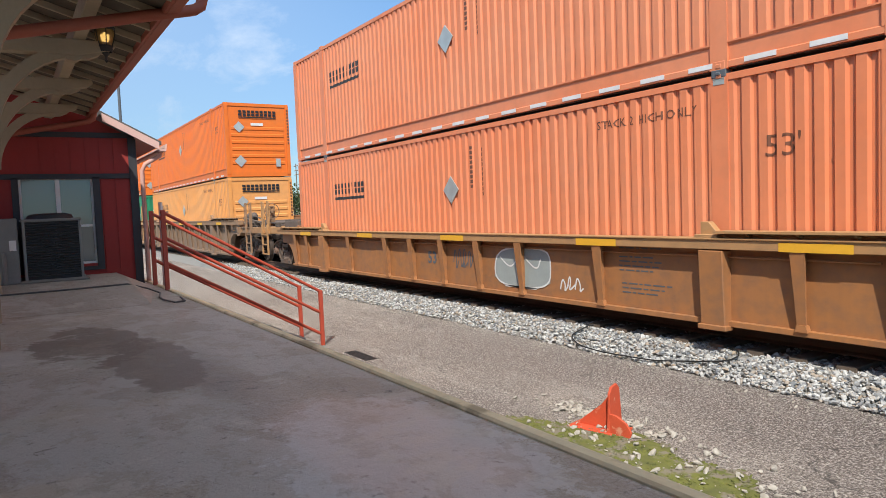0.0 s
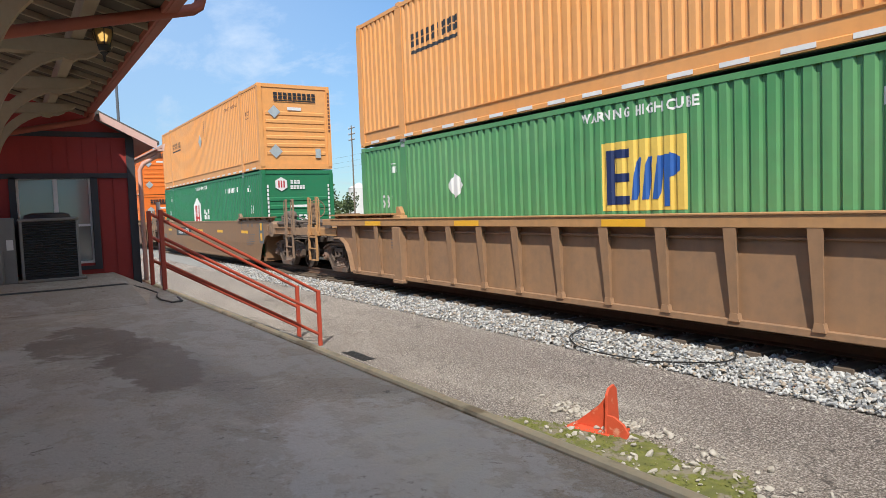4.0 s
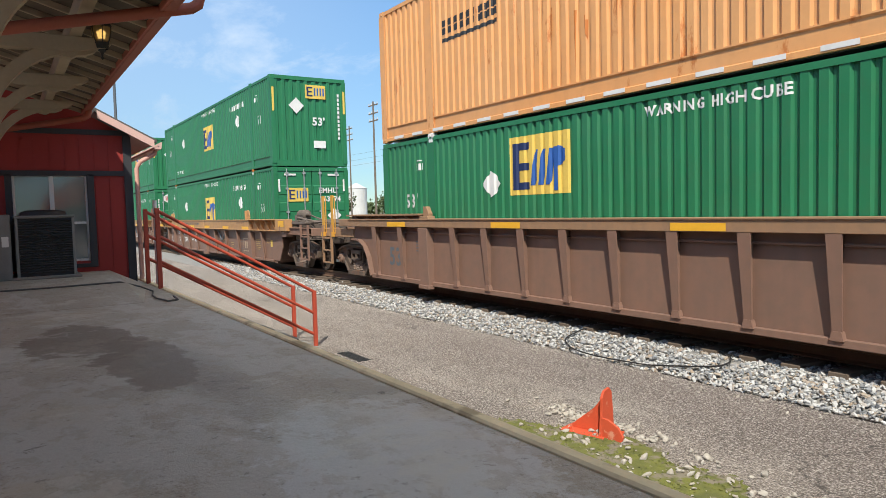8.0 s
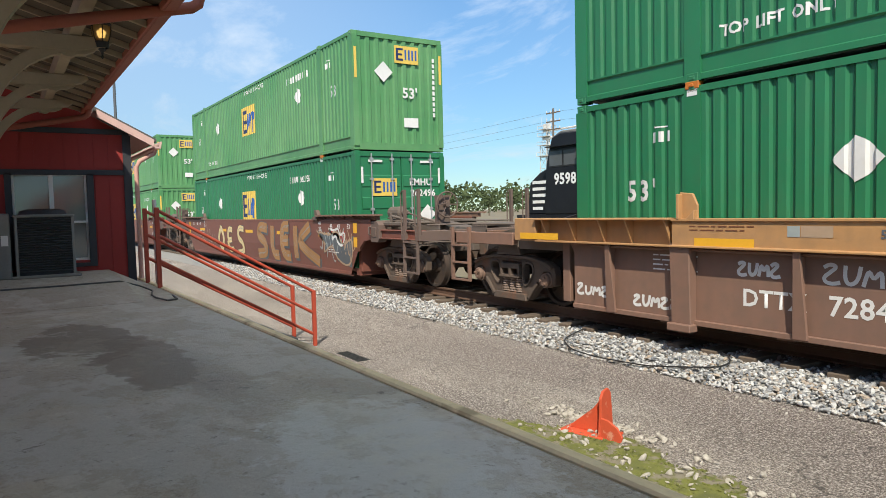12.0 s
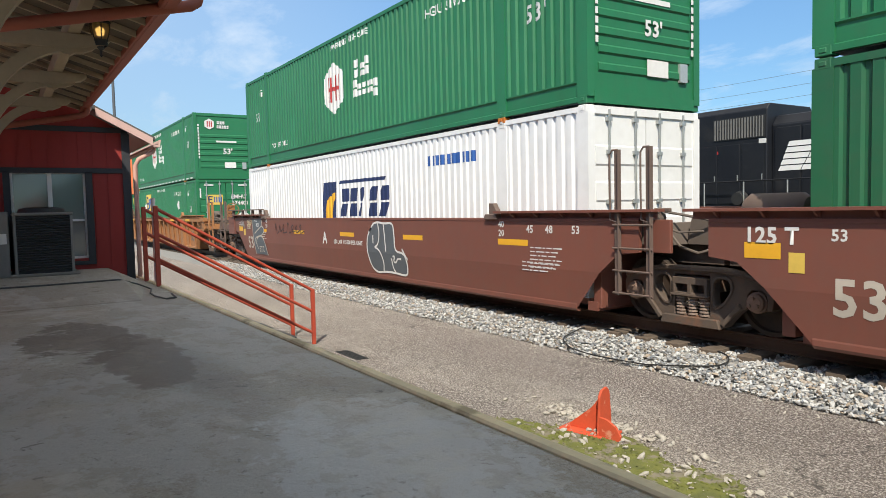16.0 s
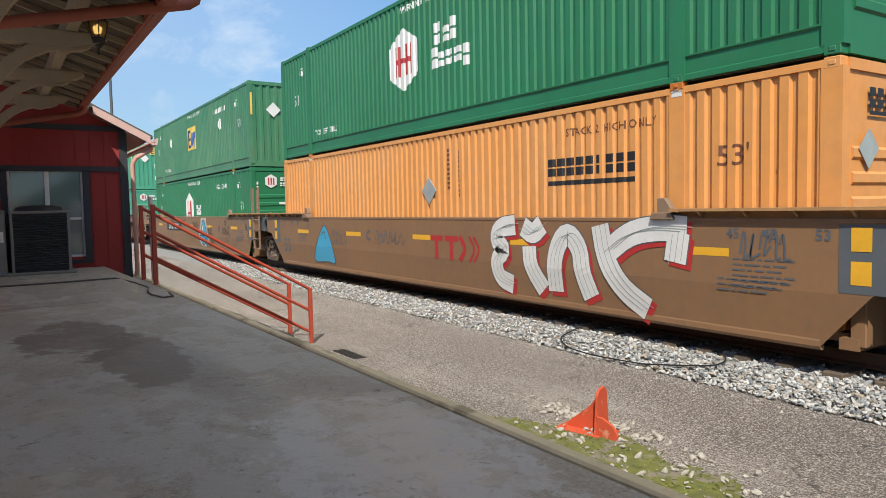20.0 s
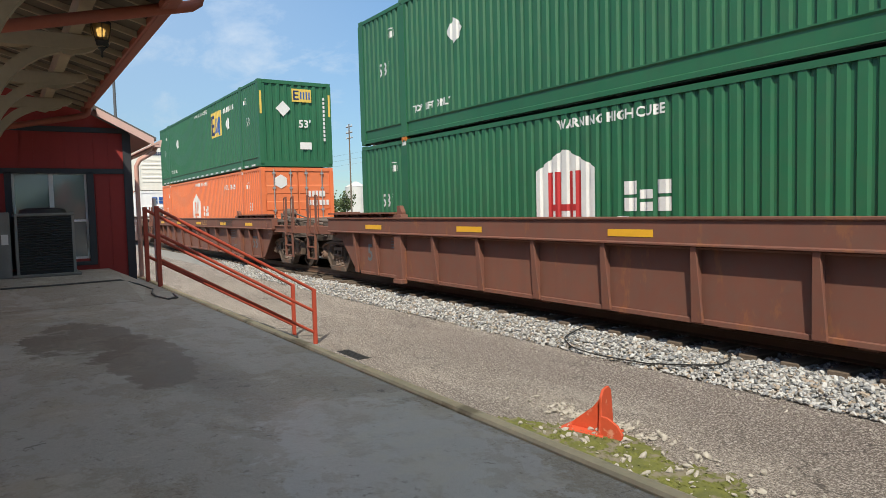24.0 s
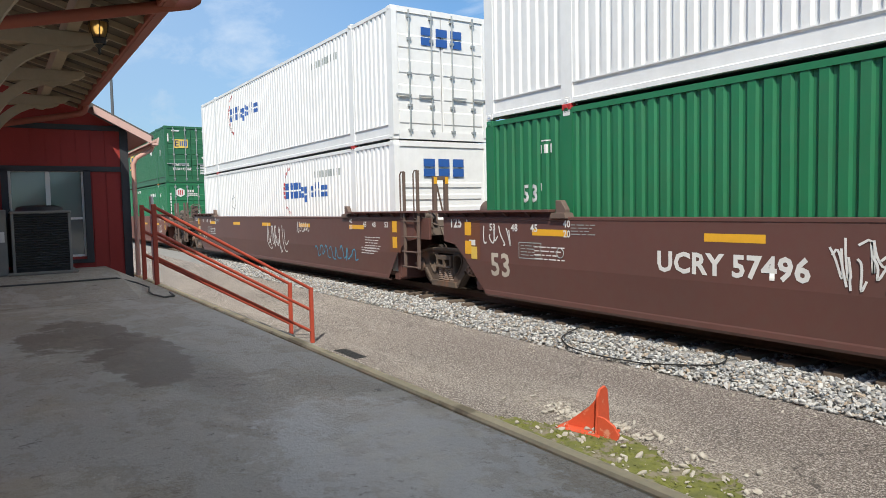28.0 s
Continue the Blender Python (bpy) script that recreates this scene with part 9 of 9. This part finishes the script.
for i in range(5):
    z, k = 2.56 + i * 0.178, i / 4
    for j in range(3):
        u0, u1 = j / 3, (j + 1) / 3 - 0.012
        lx, rx = -11.97 + 0.28 * k, -9.85 + 0.72 * k
        part("side_stripe", G().prism([(lx + (rx - lx) * u0, z), (lx + (rx - lx) * u1, z), (lx + (rx - lx) * u1 + (0.17 if j == 2 else 0.07), z + 0.145), (lx + (rx - lx) * u0 + 0.07, z + 0.145)], "y", -1.036, -1.03), STRIPE, loco, "white slanted stripe")
    part("nose_stripe", G().box(N + 0.75, N + 1.9 - 0.12 * (4 - i), -1.108, -1.10, 1.55 + i * 0.28, 1.68 + i * 0.28), STRIPE, loco, "white nose stripe")
for i in range(4):
    x = N + 8.5 + i * 0.82
    part("hood_door", G().box(x, x + 0.76, -1.268, -1.25, 1.6, 3.45), BLACK, loco, bevel=0.008)
    part("door_handle", shared("loco_handle", lambda g: g.box(0, 0.03, -1.285, -1.265, 2.3, 2.5)), STEEL, loco, at=(x + 0.68, 0, 0))
for i in range(9):
    x = N + 11.9 + i * 0.86
    part("hood_door", G().box(x, x + 0.80, -1.028, -1.0, 1.6, 3.85), BLACK, loco, bevel=0.01)
for i in range(12):
    x = N + 5.6 + i * 1.4
    part("handrail_post", shared("loco_post", lambda g: g.tube((0, -1.5, 1.35), (0, -1.5, 2.29), 0.022, 6)), STEEL, loco, at=(x, 0, 0))
part("handrail", G().tube((N + 5.6, -1.5, 2.29), (N + 21.5, -1.5, 2.29), 0.024, 6), BLACK, loco)
part("side_pipe", G().pipe([(N + 4.4, -1.6, 4.0), (N + 7.2, -1.62, 4.1), (N + 7.55, -1.62, 4.0), (N + 7.6, -1.62, 2.9), (N + 7.7, -1.6, 2.75)], 0.035, 8), AC_GREY, loco)
part("cable_conduit", G().pipe([(N + 7.7, -1.56, 2.75), (N + 8.5, -1.4, 2.75), (N + 8.8, -1.36, 2.6), (N + 8.85, -1.36, 1.5)], 0.04, 8), AC_GREY, loco)
part("yellow_tag", G().box(N + 8.55, N + 8.78, -1.38, -1.36, 1.9, 2.2), ink("gold"), loco, "small yellow tag")
part("bell_housing", G().lathe([(-0.1, 0.0), (-0.1, 0.2), (0.12, 0.26), (0.2, 0.12), (0.2, 0.0)], "y", (N + 11.0, -1.45, 1.75), 14), AC_DARK, loco)
horn = part("roof_horn", G().box(-10.1, -9.5, -0.25, 0.25, 4.25, 4.42), BLACK, loco, bevel=0.03)
for k in (-0.18, 0.0, 0.18):
    part("horn_trumpet", G().lathe([(-0.28, 0.03), (0.1, 0.04), (0.26, 0.09)], "x", (-9.8, k, 4.52 + 0.08 * (k == 0)), 10), AC_DARK, horn)
for cx in (N + 5.0, N + 17.6):
    for a in (-1.9, 0, 1.9):
        part("wheel", shared("loco_wheel", lambda g: g.lathe([(-0.82, 0.0), (-0.82, 0.5), (-0.70, 0.53), (0.70, 0.53), (0.82, 0.5), (0.82, 0.0)], "y", (0, 0, 0), 20)), WHEEL, loco, at=(cx + a, 0, 0.5))
    part("truck_frame", G().box(cx - 2.6, cx + 2.6, -1.2, -1.0, 0.45, 0.95), BLACK, loco, bevel=0.05)

# ---- distance ----
LATTICE = surface("pale_steel_lattice", (0.62, 0.62, 0.60), rough=0.5, scale=0.5)


def elevator_tower(x, y, h, w, head):
    t = thing("elevator_tower", "pale steel grain elevator tower with platforms", "tower", "grain elevator towers", at=(x, y, GROUND_Z))
    for sx in (-1, 1):
        for sy in (-1, 1):
            part("leg", G().tube((sx * w, sy * w, 0), (sx * w, sy * w, h), 0.11, 6), LATTICE, t)
    br = G()
    k = int(h / (2.2 * w))
    for i in range(k):
        z0, z1 = i * h / k, (i + 1) * h / k
        for s in (-1, 1):
            br.tube((-w, s * w, z0), (w, s * w, z1), 0.06, 5).tube((s * w, w, z0), (s * w, -w, z1), 0.06, 5).tube((-w, s * w, z1), (w, s * w, z1), 0.06, 5).tube((s * w, -w, z1), (s * w, w, z1), 0.06, 5)
    part("bracing", br, LATTICE, t)
    for z in head:
        k = 1.45 - 0.03 * z
        part("platform", G().box(-k * w, k * w, -k * w, k * w, h + z, h + z + 0.15), LATTICE, t)
        rl = G()
        for a, b in (((-1, -1), (1, -1)), ((1, -1), (1, 1)), ((1, 1), (-1, 1)), ((-1, 1), (-1, -1))):
            rl.tube((a[0] * k * w, a[1] * k * w, h + z + 1.1), (b[0] * k * w, b[1] * k * w, h + z + 1.1), 0.05, 5).tube((a[0] * k * w, a[1] * k * w, h + z), (a[0] * k * w, a[1] * k * w, h + z + 1.1), 0.05, 5)
            rl.tube((a[0] * w * 0.7, a[1] * w * 0.7, h + z), (a[0] * w * 0.7, a[1] * w * 0.7, h + z + 3.2), 0.07, 5)
        part("platform_rail", rl, LATTICE, t)
    part("leg_head", G().tube((0, 0, h * 0.2), (0, 0, h + max(head) + 1.6), 0.34, 10).tube((0.9, 0, h * 0.2), (0.9, 0, h + max(head)), 0.2, 8).box(-0.9, 1.1, -0.6, 0.6, h + max(head) + 0.4, h + max(head) + 1.7), LATTICE, t)
    return t


def at_bearing(u, d):
    """Place d metres off, on the bearing u degrees from the far end of the track towards the track side."""
    return -d * math.cos(radians(u)), d * math.sin(radians(u))


for u, d, h, w, head in ((46.7, 190, 25.5, 1.25, (-5, -2.5, 0, 2.2, 4.4, 6.2)), (48.4, 190, 24, 1.1, (-4, -1.5, 1, 3.5, 5.5)), (41.5, 200, 19.5, 1.4, (-3, 0, 2.5, 4.5))):
    elevator_tower(*at_bearing(u, d), h, w, head)
xa, ya = at_bearing(41.2, 200)
xb, yb = at_bearing(46.2, 190)
solid("conveyor_bridge", G().tube((xa, ya, 21), (xb, yb, 22), 0.5, 6).tube((xa, ya, 23), (xb, yb, 24), 0.3, 6), LATTICE, "pale conveyor bridge between elevator towers", "conveyor")
POLE = surface("weathered_pole_wood", (0.16, 0.13, 0.10), rough=0.9, scale=1)
poles = []
for x, y, h in ((*at_bearing(27.3, 95), 17), (*at_bearing(25.3, 130), 18), (-160, 60, 14), (-66.6, 60, 14.6), (-22, 60, 14), (40, 60, 14)):
    p = thing("utility_pole", "weathered wooden utility pole with crossarms", "utility pole", "utility poles", at=(x, y, GROUND_Z))
    part("shaft", G().tube((0, 0, 0), (0, 0, h), 0.17, 8, 0.11), POLE, p)
    for z in (h - 0.6, h - 1.7, h - 2.7):
        part("crossarm", G().box(-1.3, 1.3, -0.06, 0.06, z, z + 0.14), POLE, p)
        for k in (-1.2, -0.5, 0.5, 1.2):
            part("insulator", shared("insulator", lambda g: g.tube((0, 0, 0), (0, 0, 0.25), 0.06, 6)), LATTICE, p, at=(k, 0, z + 0.14))
    poles.append((x, y, GROUND_Z + h))
WIRE = surface("wire", (0.12, 0.13, 0.14), rough=0.6, relief=0)
for (ax, ay, az), (bx, by, bz), k in [(p, q, k) for p, q in zip(poles[2:], poles[3:]) for k in (0.4, 1.5, 2.5)]:
    pts = [(ax + (bx - ax) * i / 16, ay + (by - ay) * i / 16, az - k + (bz - az) * i / 16 - 2.0 * (i / 16) * (1 - i / 16)) for i in range(17)]
    solid("overhead_wire", G().pipe(pts, 0.016, 4), WIRE, "thin dark overhead wire", "wire", "overhead wires")
LEAF = surface("far_foliage", (0.055, 0.085, 0.03), (0.09, 0.11, 0.045), rough=0.9, scale=0.6, fine=3)
rt = random.Random(9)


def far_tree(x, y, h, seed):
    r = random.Random(seed)
    t = thing("tree", "distant green tree with an uneven crown", "tree", "distant trees", at=(x, y, GROUND_Z))
    tr = G().tube((0, 0, 0), (0, 0, h * 0.5), h * 0.03, 7, h * 0.018)
    for i in range(5):
        a = r.uniform(0, 6.28)
        tr.tube((0, 0, h * 0.35 + i * h * 0.05), (h * 0.22 * math.cos(a), h * 0.22 * math.sin(a), h * 0.6 + i * h * 0.05), h * 0.012, 5, h * 0.005)
    part("trunk", tr, POLE, t)
    cr = G()
    for i in range(500):
        a, b, q = r.uniform(0, 6.28), r.uniform(-1, 1), r.random() ** 0.4
        c = Vector((h * 0.33 * q * math.cos(a) * math.sqrt(1 - b * b), h * 0.33 * q * math.sin(a) * math.sqrt(1 - b * b), h * 0.66 + h * 0.32 * q * b))
        c *= 1 + 0.2 * math.sin(3 * a + seed)
        s = h * r.uniform(0.02, 0.045)
        u = Vector((r.gauss(0, 1), r.gauss(0, 1), r.gauss(0, 1))).normalized()
        v = u.orthogonal().normalized()
        cr.quad(tuple(c + u * s), tuple(c + v * s), tuple(c - u * s), tuple(c - v * s))
    me = bpy.data.meshes.new("crown")
    me.from_pydata(cr.v, [], cr.f)
    part("crown", me, LEAF, t)


for i in range(26):
    x, y = at_bearing(12 + i * 2.7 + rt.uniform(-0.8, 0.8), rt.uniform(150, 260))
    far_tree(x, y, rt.uniform(6, 10), i)
woods = G()
for i in range(420):
    x, y = at_bearing(8 + 78 * i / 420 + rt.uniform(-0.3, 0.3), rt.uniform(290, 420))
    h = rt.uniform(7, 12) + 3 * math.sin(i * 0.05)
    for k in range(40):
        c = Vector((x + rt.gauss(0, 2.2), y + rt.gauss(0, 2.2), GROUND_Z + h * rt.random() ** 0.7))
        u = Vector((rt.gauss(0, 1), rt.gauss(0, 1), rt.gauss(0, 1))).normalized() * rt.uniform(0.5, 1.1)
        v = u.orthogonal().normalized() * rt.uniform(0.5, 1.0)
        woods.quad(tuple(c + u), tuple(c + v), tuple(c - u), tuple(c - v))
wm = bpy.data.meshes.new("far_woods")
wm.from_pydata(woods.v, [], woods.f)
solid("far_woods", wm, LEAF, "distant green woods along the horizon", "woods", kind="stuff")
silo = thing("grain_silo", "pale cylindrical grain silo far behind the tracks", "silo", at=(*at_bearing(25.7, 210), GROUND_Z))
part("shell", G().tube((0, 0, 0), (0, 0, 9), 3.2, 24), LATTICE, silo)
part("cone_roof", G().tube((0, 0, 9), (0, 0, 10.6), 3.3, 24, 0.3), LATTICE, silo)
LAMP = surface("grey_lamp_pole", (0.10, 0.11, 0.12), rough=0.5, scale=2)
lp = thing("light_pole", "tall dark light pole beyond the annex roof", "light pole", at=(-26, 3.56, GROUND_Z))
part("shaft", G().tube((0, 0, 0), (0, 0, 7.0), 0.06, 10, 0.045), LAMP, lp)


# ---- motion ----
def motions():
    for ob, x, z in MOVING:
        walk(ob, [(t, pose(x + SPEED * t + d, TRACK_Y, z)) for t, d in LEAD])
    turn = SPEED / 0.46
    for w, off in WHEELS:
        x0 = next(x for ob, x, _ in MOVING if ob == w.parent)
        near = -x0 - off
        a, b = (near - 17) / SPEED, (near + 1) / SPEED
        rows = [(0, pose(off, 0, 0.46))] if a > 0 else []
        ts = [k / 30 for k in range(max(0, math.ceil(a * 30)), min(840, int(b * 30)) + 1)]
        if ts and rows and ts[0] - 0 < 0.02:
            rows = []
        for t in ts:
            rows.append((t, Matrix.Translation((off, 0, 0.46)) @ Matrix.Rotation(turn * (t - (ts[0])), 4, "Y")))
        last = rows[-1][1] if rows else pose(off, 0, 0.46)
        if not rows:
            rows.append((0, last))
        if rows[-1][0] < 28:
            rows.append((28, last))
        if len(rows) > 1:
            walk(w, rows)


motions()
